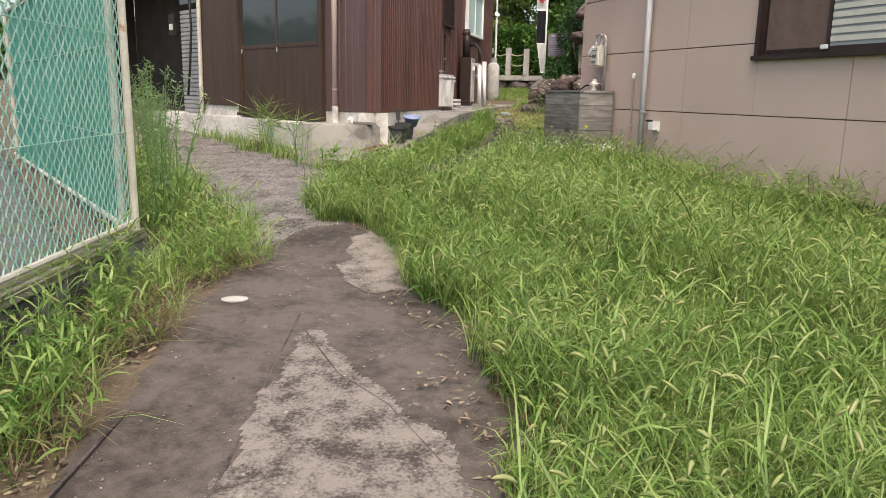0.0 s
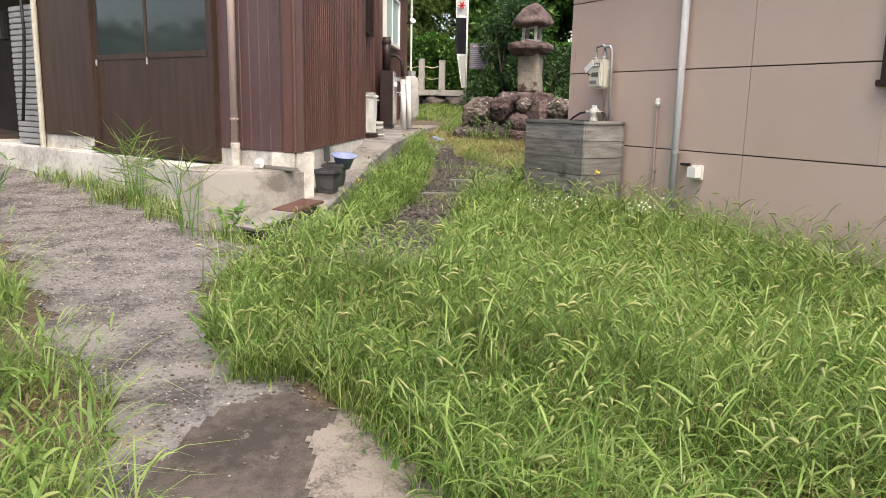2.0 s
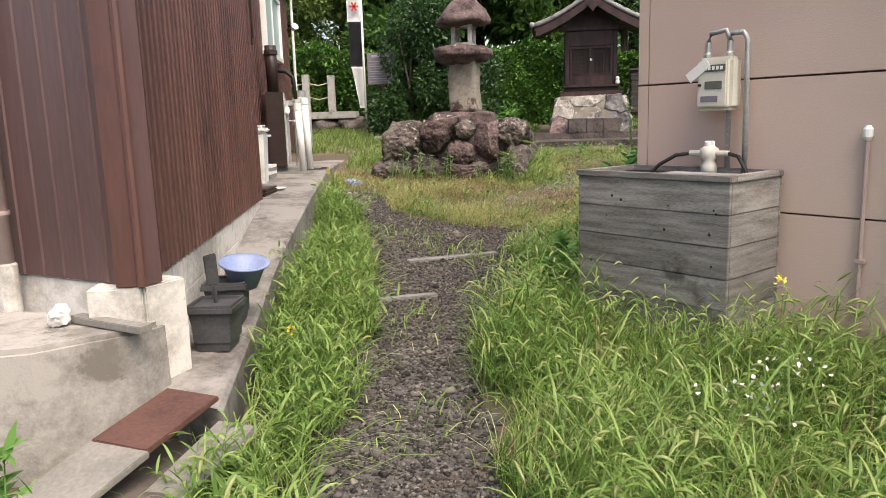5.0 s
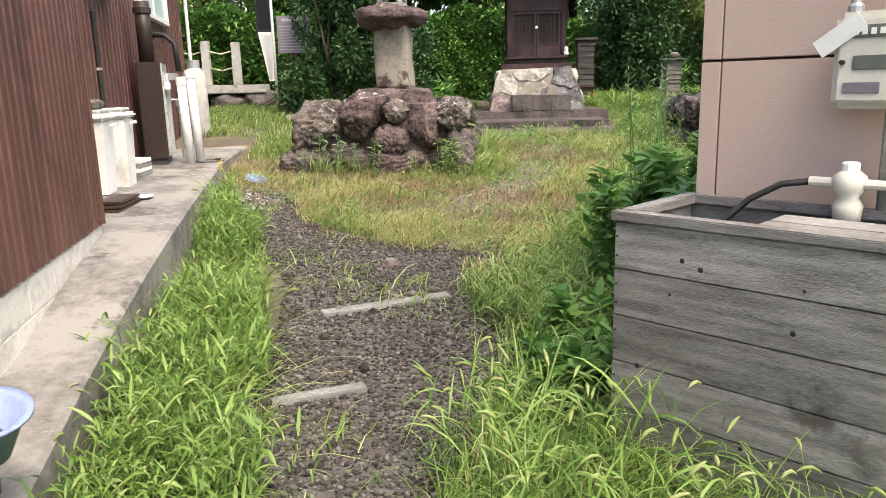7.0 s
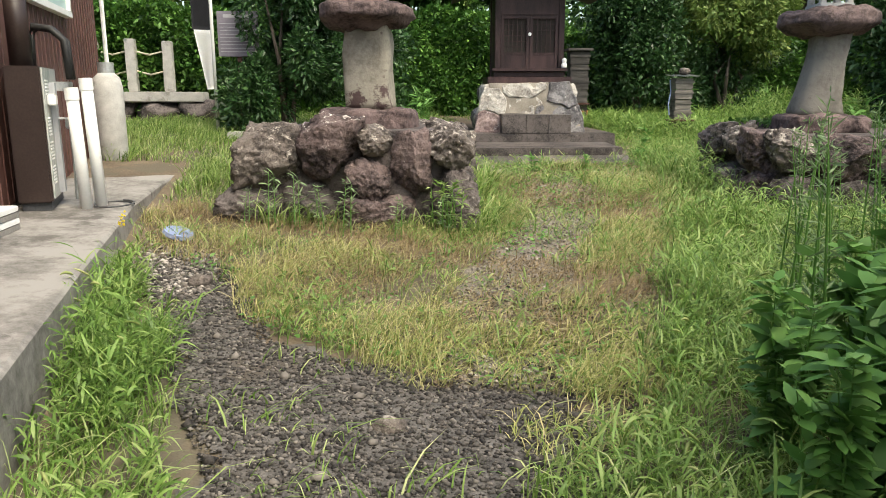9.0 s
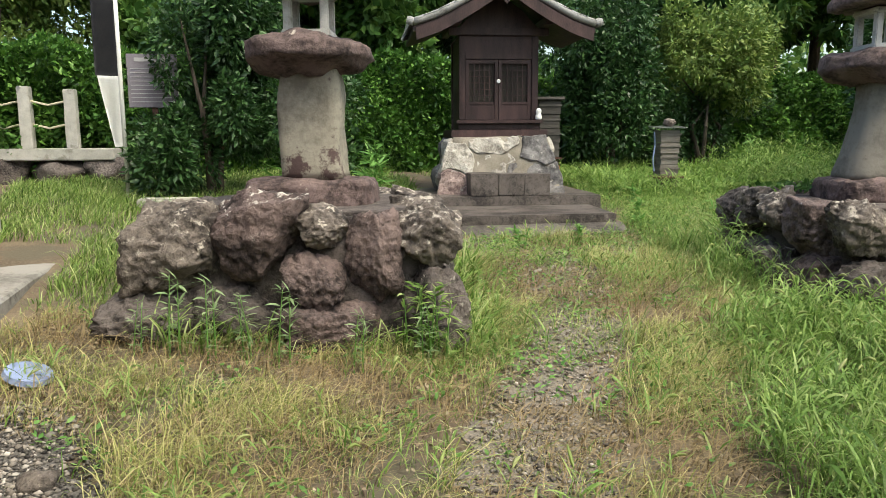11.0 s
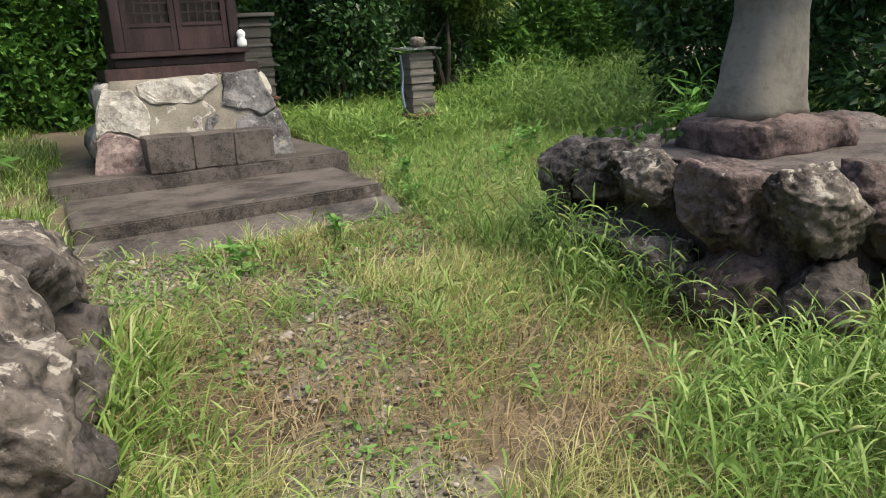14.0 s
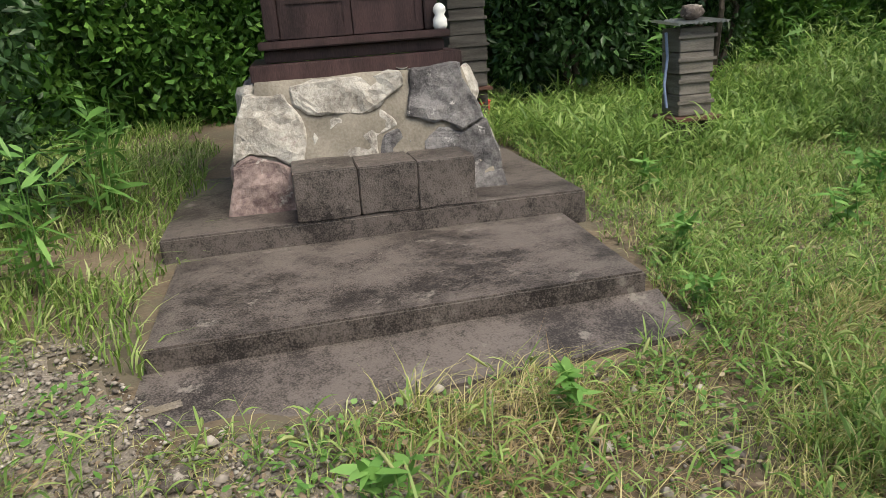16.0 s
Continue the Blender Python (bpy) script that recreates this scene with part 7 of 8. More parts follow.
for ol, sd in ((NEAR_R, 50), (FRONT_S, 60), (DRY, 70)):
    ground_leaves("leaf_litter", ol, 420, 0.038, 0.016, M_LITTER, "dead leaves and straw scattered between the grass", sd, 0.15, SOLID, 0.04, 0.15, "leaf litter")
    ground_leaves("ground_weeds", ol, 450, 0.05, 0.022, M_WEED, "low leafy weeds creeping among the grass", sd + 1, 0.42, SOLID, 0.05, 0.5)
    culms("grass_tufts", ol, 50, 0.07, 0.22, 6, 0.12, 0.009, M_FOXTAIL, "small tufts of arching grass", sd + 2, 0.33, SOLID, 0.15, 0.5)
culms("grass_tufts", [(4.9, 24.2), (5.3, 22.6), (7.6, 22.4), (9.0, 24.5), (5.0, 26.0)], 220, 0.15, 0.36, 6, 0.17, 0.016, M_FOXTAIL, "lush green grass round the hive", 75, 0.0, SOLID, 0.0, 0.3)
culms("grass_tufts", [(2.9, 17.2), (3.4, 17.0), (5.6, 16.2), (6.4, 15.0), (4.0, 14.6), (2.4, 15.8)], 170, 0.16, 0.40, 6, 0.18, 0.0085, M_GRASS, "long arching grass before the curved lantern", 76, 0.0, SOLID, 0.2, 0.35)
BACK_R = [(4.0, 20.7), (5.0, 20.4), (4.2, 19.7), (6.2, 18.9), (5.6, 17.0), (7.5, 14.5), (14, 15), (15, 27), (3, 27), (4.9, 24.2)]
blades("dry_grass", NEAR_R, 220, 0.05, 0.17, 0.007, 0.95, M_DRYGRASS, "yellowing grass and straw beside the slab", seed=77, clump=0.1, avoid=SOLID)
blades("lawn_grass", BACK_R, 700, 0.05, 0.19, 0.008, 0.9, M_GRASS, "rough green grass around the hives", seed=10, clump=0.02, avoid=SOLID)
YARD_EDGE = [(-3.2, 9.6), (-3.9, 10.3), (-4.9, 11.9), (-8.0, 14.4), (-8.6, 13.8), (-5.6, 11.6), (-4.2, 10.0), (-3.3, 9.2)]
blades("verge_grass", YARD_EDGE, 800, 0.12, 0.42, 0.011, 0.5, M_GRASS, "grass along the foot of the concrete step", seed=11, clump=0.30)
blades("track_weeds", TRACK, 260, 0.05, 0.18, 0.010, 0.8, M_GRASS, "sparse weeds growing through the gravel", seed=12, clump=0.45)
blades("approach_weeds", AISLE, 1000, 0.03, 0.12, 0.005, 0.9, M_DRYGRASS, "thin yellow-green grass on the shrine approach", seed=13, clump=0.32)
blades("lawn_grass", [(3.6, 20.9), (4.2, 19.8), (6.3, 18.9), (8.0, 19.6), (7.2, 22.0), (5.2, 23.6), (4.4, 21.6)], 900, 0.04, 0.17, 0.007, 0.95, M_GRASS, "low mixed grass between slab and curved lantern", seed=33, avoid=(PR_FOOT, SLAB_FOOT))
blades("dry_grass", [(3.6, 20.9), (4.2, 19.8), (6.3, 18.9), (8.0, 19.6), (7.2, 22.0), (5.2, 23.6), (4.4, 21.6)], 300, 0.05, 0.20, 0.006, 0.9, M_DRYGRASS, "yellowing grass between slab and curved lantern", seed=34, avoid=(PR_FOOT, SLAB_FOOT))
blades("approach_weeds", AISLE, 260, 0.04, 0.13, 0.008, 0.9, M_GRASS, "green weeds scattered on the shrine approach", seed=19, clump=0.42)
blades("tall_grass", [(-0.9, 11.7), (-0.2, 10.5), (0.9, 9.3), (1.1, 9.5), (0.2, 10.9), (-0.5, 12.0)], 900, 0.35, 0.72, 0.009, 0.5, M_GRASS, "taller grass crowding the wooden box", seed=31, avoid=(BOX_FOOT, BEIGE_FOOT), seg=4)
blades("approach_weeds", [(-0.35, 14.1), (0.4, 14.7), (1.2, 15.8), (0.2, 15.9), (-0.7, 15.6), (-0.35, 15.0)], 1500, 0.06, 0.22, 0.009, 0.8, M_DRYGRASS, "thin mixed grass at the edge of the track", seed=23, clump=0.25)
culms("tall_grass", [(7.2, 21.2), (9.5, 19.2), (13, 20), (13.5, 24.5), (8.2, 24.6), (7.4, 23.0)], 90, 0.4, 0.8, 9, 0.14, 0.018, M_FOXTAIL, "tall pale weeds beyond the hive", 20, 0.0, (), 0.0, 0.2)

culms("plinth_weeds", [(2.9, 17.2), (3.5, 17.55), (3.6, 18.2), (4.15, 19.85), (3.75, 20.0)], 260, 0.2, 0.5, 6, 0.16, 0.010, M_FOXTAIL, "straggling grass against the rock plinth", 78, 0.0, (PR_FOOT,), 0.25, 0.3)
for ol, sd in (([(2.8, 17.3), (3.35, 17.2), (4.15, 19.85), (3.75, 20.0)], 15), ([(2.9, 17.4), (3.3, 17.7), (5.6, 16.85), (5.4, 16.3)], 16), ([(-1.75, 18.9), (-1.45, 19.05), (0.6, 18.15), (0.5, 17.75)], 17), ([(0.40, 17.9), (0.85, 17.8), (1.55, 19.6), (1.08, 19.9)], 18), ([(0.42, 18.0), (0.68, 17.95), (1.3, 19.6), (1.08, 19.8)], 28)):
    blades("tall_grass", ol, 700, 0.18, 0.48, 0.013, 0.6, M_GRASS, "tall grass crowding the foot of the rock plinth", seed=sd, avoid=(PL_FOOT, PR_FOOT), seg=4)

def weed(name, h, leaves, length, width, material, seed, label, stems=1, category="weed"):
    """A leafy weed: stems with whorls of narrow leaves."""
    r = np.random.default_rng(seed)
    w = thing(name, pose(0, 0, 0), label, category)
    pts, outs = [], []
    for s in range(stems):
        bx, by = r.normal(0, 0.05 * (stems > 1), 2)
        tx, ty = bx + r.normal(0, 0.10 * h), by + r.normal(0, 0.10 * h)
        hh = h * r.uniform(0.75, 1.0)
        line = [(bx + (tx - bx) * t ** 1.5, by + (ty - by) * t ** 1.5, -0.03 + hh * t) for t in (0, 0.25, 0.5, 0.75, 1.0)]
        part("stem", tube(line, 0.006 + 0.003 * h, 5, None, 0.002), M_WEED, w)
        m = leaves // stems
        t = r.uniform(0.08, 1.0, m) ** 0.8
        a = np.arange(m) * 2.4 + r.uniform(0, 0.6, m)
        pts.append(np.stack([bx + (tx - bx) * t ** 1.5, by + (ty - by) * t ** 1.5, hh * t], 1))
        outs.append(np.stack([np.cos(a), np.sin(a), np.full(m, 0.55)], 1) * 1.9)
    P, O = np.concatenate(pts), np.concatenate(outs)
    leaf_cloud("foliage", P, length, width, material, w, seed, 0.15, O, width > 0.015)
    return w


def scatter(src, spots, seed, lo=0.75, hi=1.2, group=""):
    r = random.Random(seed)
    for i, (x, y) in enumerate(spots):
        m = pose(x, y, ground_z(x, y), 0, 0, r.uniform(0, 360))
        s = r.uniform(lo, hi)
        if i == 0:
            src.matrix_world = m
        else:
            src2 = copy_thing(src, m)
            src2.scale = (s, s, s)
    if group:
        tagged(src, group=group)


def spots(n, outline, seed):
    r = random.Random(seed)
    out = []
    xs, ys = [p[0] for p in outline], [p[1] for p in outline]
    while len(out) < n:
        x, y = r.uniform(min(xs), max(xs)), r.uniform(min(ys), max(ys))
        if inside(np.array([x]), np.array([y]), outline)[0]:
            out.append((x, y))
    return out


MUG = [(-0.35, 12.5), (-0.05, 13.4), (0.4, 14.3), (1.8, 14.6), (2.2, 13.2), (0.3, 12.3)]
scatter(weed("mugwort", 0.85, 240, 0.125, 0.055, M_WEED, 31, "leafy dark green mugwort clump beside the track", 5), spots(26, MUG, 3), 5, 0.7, 1.25, "mugwort by the track")
scatter(weed("mugwort", 0.62, 180, 0.115, 0.048, M_WEED, 35, "bushy green weed beside the wooden box", 5), spots(8, [(-1.15, 11.9), (-0.7, 12.6), (-0.2, 12.9), (-0.5, 12.0)], 6), 8, 0.55, 1.0, "weeds by the box")
TALLW = [(0.6, 14.3), (1.4, 15.4), (2.6, 16.4), (3.8, 15.6), (2.5, 13.6)]
scatter(weed("fleabane", 1.35, 150, 0.07, 0.010, M_WEEDGREY, 32, "tall thin feathery weed stalk", 2), spots(34, TALLW, 4), 6, 0.6, 1.15, "tall stalks in the grass")
scatter(weed("horseweed", 1.45, 300, 0.08, 0.012, M_WEEDGREY, 36, "tall feathery horseweed by the fence post", 5), [(-3.9, 6.6), (-4.3, 7.1), (-4.9, 7.9), (-5.3, 8.3), (-3.75, 6.1), (-6.0, 9.0), (-4.6, 7.5), (-6.6, 10.6), (-7.0, 11.1), (-7.3, 11.5), (-7.8, 11.9), (-6.3, 10.2), (-7.1, 11.6), (-6.8, 10.9)], 7, 0.7, 1.15, "horseweeds by the fence")
scatter(weed("goldenrod", 0.55, 60, 0.11, 0.016, M_WEEDGREY, 33, "grey-green narrow-leaved weed at the plinth foot", 2), [(-0.95, 18.25), (-0.55, 18.05), (-0.15, 17.85), (-1.35, 18.5), (0.25, 17.75), (-0.75, 18.2), (-1.15, 18.4)], 8, 0.6, 1.1, "weeds at the plinth")
scatter(weed("goldenrod", 0.6, 90, 0.12, 0.02, M_GRASS, 37, "bright green narrow-leaved weed at the plinth foot", 4), [(0.36, 17.85), (0.30, 17.95)], 9, 0.8, 1.0)
scatter(weed("low_weed", 0.26, 40, 0.12, 0.04, M_WEED, 34, "low broad-leaved green weed on the ground", 3), [(-2.6, 3.1), (-2.75, 3.5), (-2.45, 2.6), (-2.85, 4.0), (-3.3, 10.0), (-3.6, 10.15), (4.1, 20.9), (4.45, 21.4), (3.1, 20.5), (2.3, 20.4), (5.2, 22.4), (5.6, 21.2), (6.4, 21.6), (7.2, 22.3), (6.0, 20.6)], 10, 0.7, 1.3, "low weeds")
scatter(weed("tall_grass_tuft", 0.95, 60, 0.55, 0.014, M_GRASS, 38, "tuft of tall upright grass by the step", 6), [(-5.15, 11.6), (-5.3, 11.8), (-4.0, 10.15)], 11, 0.7, 1.0, "tufts by the step")
fw = np.random.default_rng(3)
fp = np.concatenate([np.stack([c[0] + fw.normal(0, 0.09, 26), c[1] + fw.normal(0, 0.09, 26), np.full(26, ground_z(*c) + 0.50) + fw.normal(0, 0.03, 26)], 1) for c in ((-0.65, 9.75), (-0.35, 9.95), (0.15, 9.55), (0.3, 9.7))])
tagged(leaf_cloud("white_flowers", fp, 0.022, 0.018, M_FLOWER, None, 5, -0.6), "small white flower clusters over the grass", "flowers", kind="stuff")
yf = np.array([[-2.27, 17.7, ground_z(-2.27, 17.7) + 0.35], [-2.29, 17.68, ground_z(-2.27, 17.7) + 0.30], [-2.45, 10.9, 0.85], [0.0, 10.6, 1.02]])
tagged(leaf_cloud("yellow_flowers", np.repeat(yf, 12, 0) + fw.normal(0, 0.012, (48, 3)), 0.025, 0.02, M_YELLOW, None, 6, -0.6), "small yellow wild flowers", "flowers", kind="stuff")
fern_p = [(0.2, 21.6), (0.9, 22.3), (1.4, 22.8), (1.9, 23.9), (0.6, 23.0)]
scatter(weed("bamboo_grass", 0.8, 90, 0.26, 0.035, M_WEED, 39, "bamboo grass with long pointed leaves under the hedge", 6), fern_p + [(7.4, 19.6), (8.0, 20.2), (7.0, 20.0), (7.4, 24.6), (9.0, 24.2), (9.6, 23.6)], 12, 0.8, 1.2, "bamboo grass")
ivy = np.random.default_rng(9)
ip = np.stack([ivy.uniform(-0.95, -0.15, 160), ivy.uniform(0.2, 0.75, 160), 0.80 + 0.04 * ivy.uniform(0, 1, 160)], 1)
im = leaf_cloud("ivy", ip, 0.06, 0.05, M_MIDLEAF, None, 4, -0.5)
im.matrix_world = pose(4.85, 18.28, lz - 0.03, 0, 0, RROT)
tagged(im, "creeping ivy over the plinth top", "ivy", kind="stuff")


# ---- hedge, bushes and trees ----
def clumps(centres, radii, per, seed):
    """Leaf points in a shell-weighted set of lumps, with outward directions."""
    r = np.random.default_rng(seed)
    P, O = [], []
    for c, rad in zip(centres, radii):
        d = r.normal(size=(per, 3))
        d /= np.linalg.norm(d, axis=1)[:, None]
        q = r.uniform(0.45, 1.05, per)[:, None] ** 0.6
        P.append(np.array(c) + d * q * np.array(rad))
        O.append(d)
    return np.concatenate(P), np.concatenate(O)


def bush(name, x, y, w, d, h, material, n, leaf, seed, label, z0=0.1, category="bush"):
    r = np.random.default_rng(seed)
    b = thing(name, pose(x, y, ground_z(x, y)), label, category)
    k = 26
    cs = np.stack([r.uniform(-w, w, k) * 0.7, r.uniform(-d, d, k) * 0.7, z0 + r.uniform(0.10, 0.86, k) * h], 1)
    rs = [np.array((w, d, h * 0.6)) * r.uniform(0.20, 0.42) for _ in range(k)]
    P, O = clumps(cs, rs, n // k, seed)
    P[:, 2] = np.maximum(P[:, 2], 0.05)
    leaf_cloud("foliage", P, leaf, leaf * 0.45, material, b, seed, 0.25, O * 0.9)
    for s in range(4):
        part("stem", tube([(r.uniform(-0.1, 0.1), r.uniform(-0.1, 0.1), -0.1), (r.uniform(-w, w) * 0.3, r.uniform(-d, d) * 0.3, h * 0.4), (r.uniform(-w, w) * 0.5, r.uniform(-d, d) * 0.5, h * 0.8)], 0.05, 6, None, 0.012), M_TRUNK, b)
    return b


def tree(x, y, h, w, material, n, leaf, seed, label):
    r = np.random.default_rng(seed)
    t = thing("tree", pose(x, y, ground_z(x, y) - 0.05), label, "tree")
    top = (r.uniform(-0.3, 0.3), r.uniform(-0.3, 0.3), h * 0.85)
    part("trunk", rough_up(tube([(0, 0, 0), (0.05, 0.02, h * 0.2), (top[0] * 0.5, top[1] * 0.5, h * 0.5), top], 0.05 * h ** 0.8, 9, None, 0.02), 0.012, 5, seed), M_TRUNK, t)
    cs, rs = [], []
    for k in range(9):
        a, e = k * 2.4 + r.uniform(0, 0.5), r.uniform(0.3, 0.95)
        b0 = Vector((top[0] * e * 0.6, top[1] * e * 0.6, h * (0.25 + 0.5 * e)))
        b1 = b0 + Vector((math.cos(a) * w * 0.7, math.sin(a) * w * 0.7, h * 0.12))
        part("limb", tube([b0, (b0 + b1) / 2 + Vector((0, 0, 0.1 * h * 0.3)), b1], 0.012 * h, 6, None, 0.01), M_TRUNK, t)
        for f in (0.45, 0.75, 1.0):
            c = b0 + (b1 - b0) * f
            cs.append((c.x + r.normal(0, 0.2), c.y + r.normal(0, 0.2), c.z + r.normal(0, 0.25)))
            rs.append(np.array((w, w, w * 0.75)) * r.uniform(0.18, 0.36))
    P, O = clumps(cs, rs, n // len(cs), seed)
    leaf_cloud("crown", P, leaf, leaf * 0.5, material, t, seed, 0.3, O * 0.8)
    return t


def hedge(x0, x1, y, depth, h, n, seed, label, turn=0.0):
    r = np.random.default_rng(seed)
    L_ = x1 - x0
    hd = thing("hedge", pose(x0, y, 0, 0, 0, turn), label, "hedge")
    u = r.uniform(0, L_, n)
    face = r.uniform(0, 1, n)
    v = r.uniform(0, 1, n)
    top = h + 0.10 * np.sin(u * 2.1 + seed) + 0.06 * np.sin(u * 5.7)
    yy = np.where(face < 0.75, -0.16 * np.abs(r.normal(0, 1, n)) + 0.10 * np.sin(u * 3.1 + v * 6) + 0.06 * np.sin(u * 9.0 + v * 11), r.uniform(0, depth, n))
    zz = np.where(face < 0.75, v * top, top - 0.12 * np.abs(r.normal(0, 1, n)))
    P = np.stack([u, yy, zz], 1)
    P[:, 2] += ground_z(x0 + L_ / 2, y) - 0.05
    O = np.where((face < 0.75)[:, None], np.array([[0, -1.0, 0.3]]), np.array([[0, -0.2, 1.0]]))
    leaf_cloud("foliage", P, 0.13, 0.065, M_HEDGE, hd, seed, 0.2, O * 0.9)
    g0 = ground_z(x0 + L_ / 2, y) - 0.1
    # Solid dark green block filling the hedge behind its leaves.
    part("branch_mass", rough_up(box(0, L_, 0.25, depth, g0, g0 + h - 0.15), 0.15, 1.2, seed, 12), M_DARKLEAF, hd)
    return hd


hedge(-6.0, 5.2, 27.2, 1.2, 2.15, 42000, 51, "clipped green hedge behind the shrine")
hedge(5.0, 16.0, 28.0, 1.2, 2.0, 30000, 52, "clipped green hedge behind the hives", -14)
bush("camellia", -0.35, 24.3, 1.0, 0.9, 2.9, M_DARKLEAF, 22000, 0.11, 61, "dense dark evergreen bush behind the lantern")
bush("camellia", 1.0, 24.2, 0.9, 0.8, 2.0, M_DARKLEAF, 5000, 0.10, 62, "dark evergreen bush beside the shrine")
bush("camellia", 6.9, 25.4, 1.5, 1.0, 3.6, M_DARKLEAF, 26000, 0.12, 63, "dense dark evergreen bush behind the hive")
bush("privet", -3.7, 29.4, 2.2, 1.2, 4.6, M_LIGHTLEAF, 14000, 0.16, 68, "tall yellow-green shrub behind the stone fence")
bush("azalea", 8.9, 25.2, 1.5, 1.0, 2.3, M_LIGHTLEAF, 15000, 0.12, 64, "spreading yellow-green bush beside the hive", 0.9)
bush("camellia", 9.0, 25.8, 1.6, 0.9, 1.6, M_DARKLEAF, 6000, 0.11, 65, "dark bush beneath the yellow-green one")
bush("camellia", 9.3, 20.4, 1.6, 1.6, 3.4, M_DARKLEAF, 24000, 0.12, 66, "dark evergreen bush behind the curved lantern")
bush("camellia", 8.9, 17.9, 1.5, 1.9, 3.3, M_DARKLEAF, 27000, 0.12, 67, "dark evergreen bush beside the grass")
TREES = ((1.3, 29.3, 6.6, 2.3, M_DARKLEAF), (8.2, 32.5, 9.0, 3.2, M_MIDLEAF), (11.0, 33.5, 9.5, 3.2, M_DARKLEAF), (-3.2, 34, 9, 3.2, M_MIDLEAF), (3.2, 34.5, 9.5, 3.3, M_DARKLEAF), (-4.5, 31, 7.5, 2.6, M_LIGHTLEAF), (-1.8, 30.2, 6.6, 2.4, M_LIGHTLEAF), (0.6, 32.5, 7.5, 2.6, M_MIDLEAF), (2.4, 30.2, 6.0, 2.1, M_LIGHTLEAF), (4.6, 31.5, 7.8, 2.6, M_MIDLEAF), (7.0, 30.2, 6.6, 2.3, M_DARKLEAF), (9.6, 31.0, 7.2, 2.6, M_MIDLEAF), (12.4, 29.5, 6.8, 2.5, M_DARKLEAF), (14.5, 26, 7, 2.6, M_MIDLEAF), (14.0, 21, 7, 2.6, M_DARKLEAF), (-8, 33, 8, 3, M_MIDLEAF), (13.0, 16.5, 6.5, 2.5, M_MIDLEAF), (5.8, 33.8, 8.5, 3.0, M_DARKLEAF), (9.8, 29.3, 5.8, 2.4, M_MIDLEAF), (3.4, 29.0, 5.2, 2.2, M_MIDLEAF), (0.0, 29.0, 5.0, 2.0, M_MIDLEAF), (12.8, 27.6, 6.5, 2.6, M_MIDLEAF), (11.0, 28.8, 6.2, 2.4, M_DARKLEAF), (15.8, 29.0, 8.0, 3.0, M_DARKLEAF), (17.0, 24.0, 8.0, 3.0, M_MIDLEAF))
for k, (x, y, h, w, m) in enumerate(TREES):
    tree(x, y, h, w, m, 13000, 0.27, 80 + k, {"yellow_green_leaves": "broad tree with yellow-green leaves behind the hedge", "mid_green_leaves": "leafy green tree behind the hedge", "dark_evergreen_leaves": "dark evergreen tree behind the hedge"}[m.name])
far = []
for k in range(40):
    a = 6.2832 * k / 40
    far.append((70 * math.cos(a), 70 * math.sin(a) + 10))
r = np.random.default_rng(5)
fp = []
for x, y in far:
    fp.append(np.stack([x + r.normal(0, 4.5, 1300), y + r.normal(0, 3, 1300), r.uniform(0, 1, 1300) ** 0.7 * r.uniform(6, 11)], 1))
tagged(leaf_cloud("distant_woods", np.concatenate(fp), 0.85, 0.6, M_MIDLEAF, None, 6, 0.2), "far belt of green woods", "woods", kind="stuff")


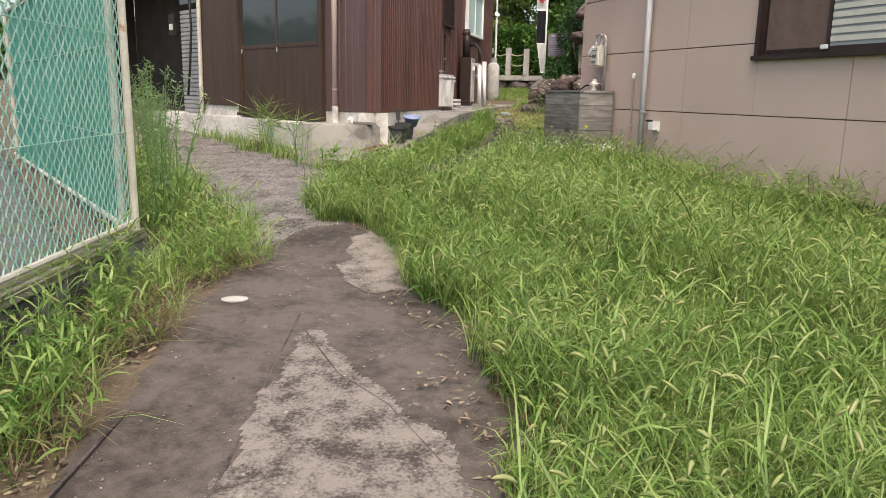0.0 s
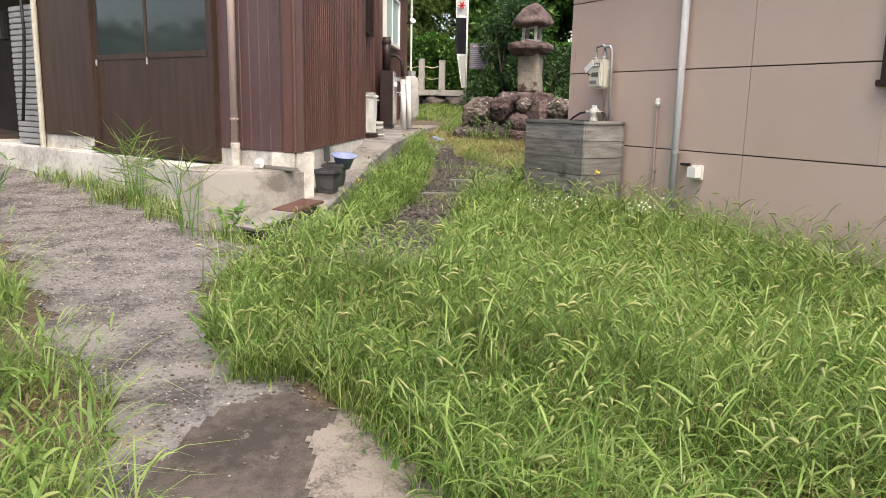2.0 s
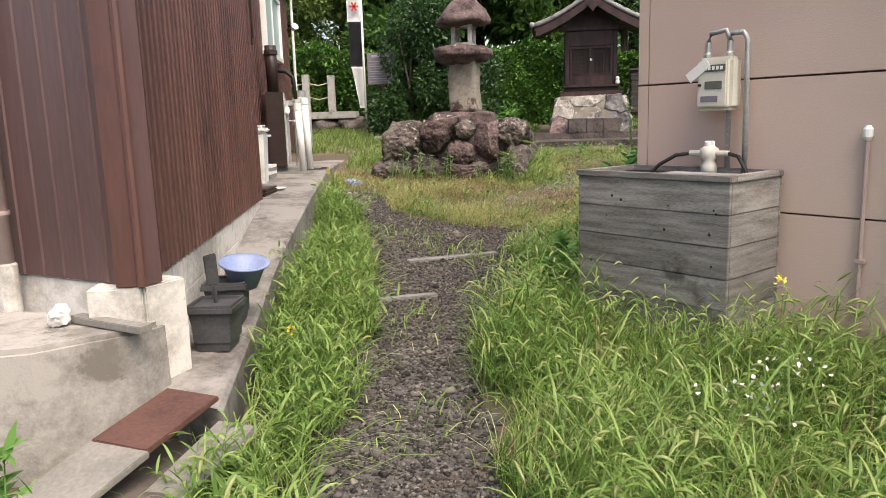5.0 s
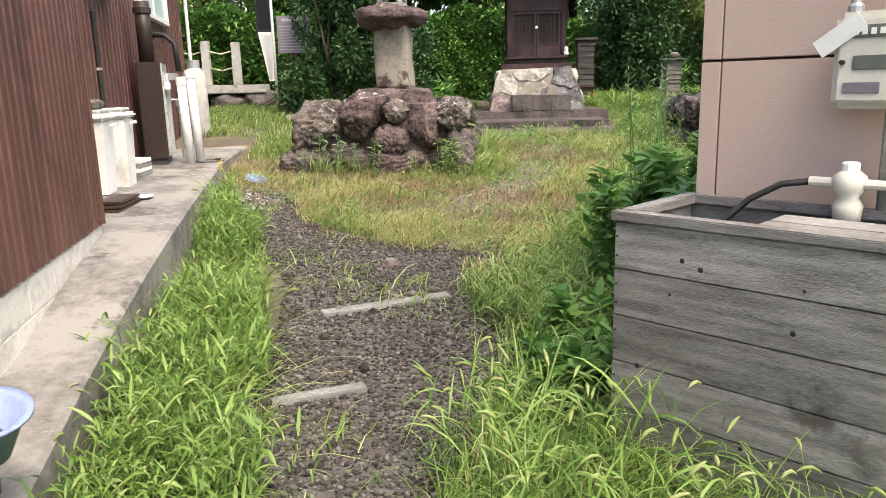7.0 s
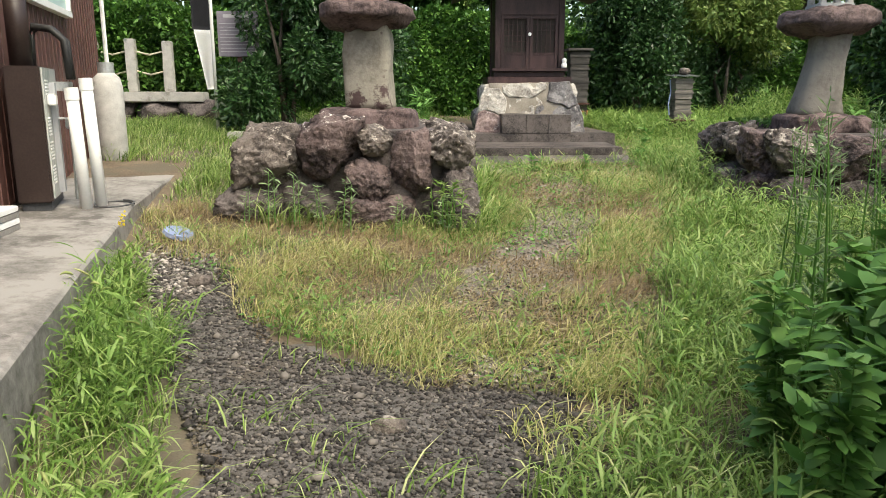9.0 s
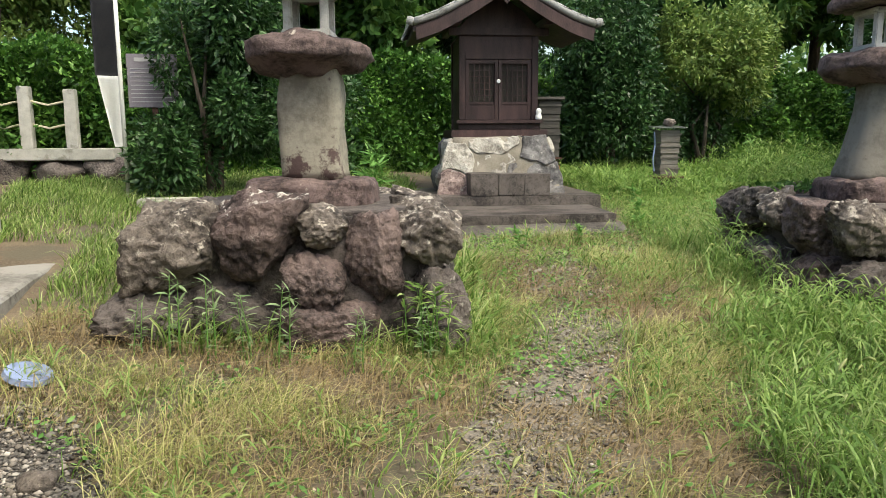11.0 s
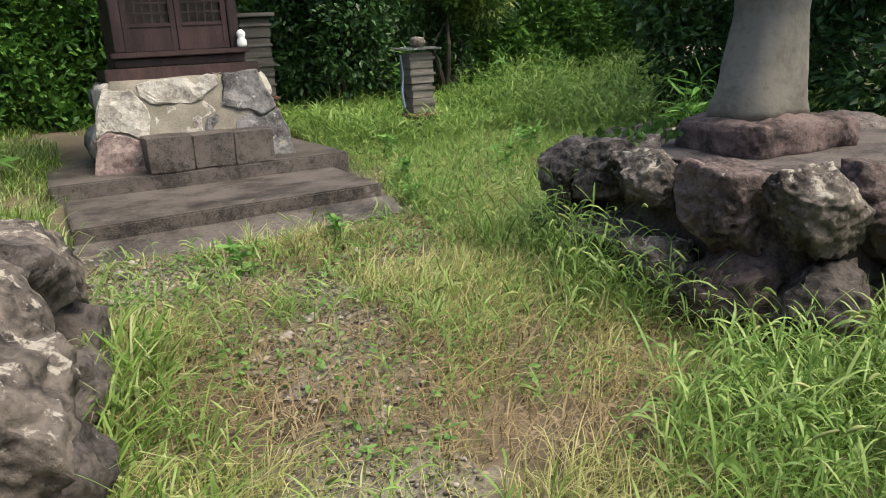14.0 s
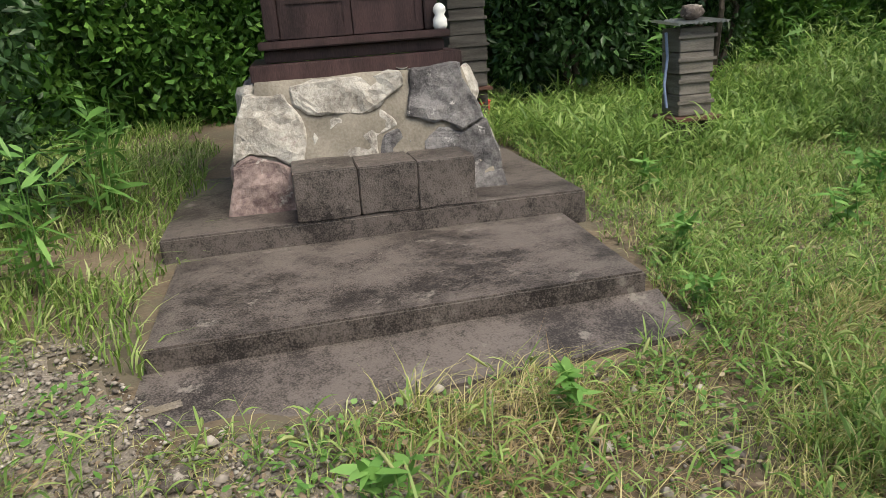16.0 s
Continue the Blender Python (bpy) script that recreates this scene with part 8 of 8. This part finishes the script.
# ---- pebbles ----
def pebbles(name, outline, per_m2, s0, s1, seed, label, material, lift=0.012):
    r = np.random.default_rng(seed)
    ol = np.array(outline)
    x0, y0, x1, y1 = ol[:, 0].min(), ol[:, 1].min(), ol[:, 0].max(), ol[:, 1].max()
    n = int(per_m2 * (x1 - x0) * (y1 - y0))
    x, y = r.uniform(x0, x1, n), r.uniform(y0, y1, n)
    ok = inside(x, y, outline)
    x, y = x[ok], y[ok]
    n = len(x)
    s = s0 + (s1 - s0) * r.uniform(0, 1, n) ** 3.5
    a = r.uniform(0, 6.2832, n)
    base_ = np.array([[1, 0, 0], [0.25, 0.8, 0.1], [-0.8, 0.45, -0.1], [-0.7, -0.6, 0.1], [0.4, -0.8, 0], [0.1, 0.1, 0.62], [-0.35, -0.1, 0.5], [0, 0, -0.4]])
    V = base_[None] * s[:, None, None] * r.uniform(0.65, 1.25, (n, 8, 3))
    c, sn = np.cos(a)[:, None], np.sin(a)[:, None]
    vx, vy = V[:, :, 0] * c - V[:, :, 1] * sn, V[:, :, 0] * sn + V[:, :, 1] * c
    V[:, :, 0], V[:, :, 1] = vx + x[:, None], vy + y[:, None]
    V[:, :, 2] += (land(x, y) + lift)[:, None] + 0.15 * s[:, None]
    F = np.array([[0, 1, 5], [1, 2, 5], [2, 6, 5], [2, 3, 6], [3, 4, 6], [4, 5, 6], [4, 0, 5], [1, 0, 7], [2, 1, 7], [3, 2, 7], [4, 3, 7], [0, 4, 7]])
    T = ((np.arange(n) * 8)[:, None, None] + F[None]).reshape(-1, 3)
    return tagged(soft_mesh(name, V.reshape(-1, 3), None, T, material, None, False), label, "pebbles", kind="stuff")


pebbles("gravel", TRACK, 7000, 0.002, 0.020, 1, "loose dark crushed stone on the track", M_PEBBLE)
pebbles("rubble", TRACK, 45, 0.012, 0.05, 11, "larger angular stones lying on the track", M_PEBBLE)
pebbles("gravel", [(-0.5, 14.8), (0.25, 14.5), (0.8, 16.0), (0.3, 16.7), (-0.8, 15.5)], 1300, 0.004, 0.022, 9, "crushed stone spilling into the dry grass", M_PEBBLE)
pebbles("gravel", AISLE, 2600, 0.002, 0.020, 2, "scattered pebbles on the shrine approach", M_PEBBLEBROWN)
pebbles("gravel", LOT, 1800, 0.003, 0.016, 3, "fine loose gravel on the yard", M_PEBBLEBROWN)
pebbles("gravel", [(-2.35, 16.9), (-1.7, 16.9), (-1.6, 17.7), (-2.2, 18.2)], 2200, 0.006, 0.026, 4, "pale gravel by the porch corner", M_PEBBLEBROWN)
pebbles("rubble", [(-2.75, 9.4), (-2.4, 8.7), (-1.9, 9.2), (-2.05, 10.2), (-2.45, 10.5)], 260, 0.008, 0.055, 5, "broken pale stones beside the porch", M_PEBBLEBROWN)
pebbles("leaf_litter", PATH, 110, 0.002, 0.012, 6, "pale crumbs scattered on the concrete path", M_PEBBLEBROWN, 0.04)
pebbles("gravel", [(1.2, 20.3), (1.75, 21.2), (3.8, 20.7), (3.2, 19.4), (2, 19)], 220, 0.01, 0.04, 7, "stones at the foot of the shrine slab", M_PEBBLEBROWN)
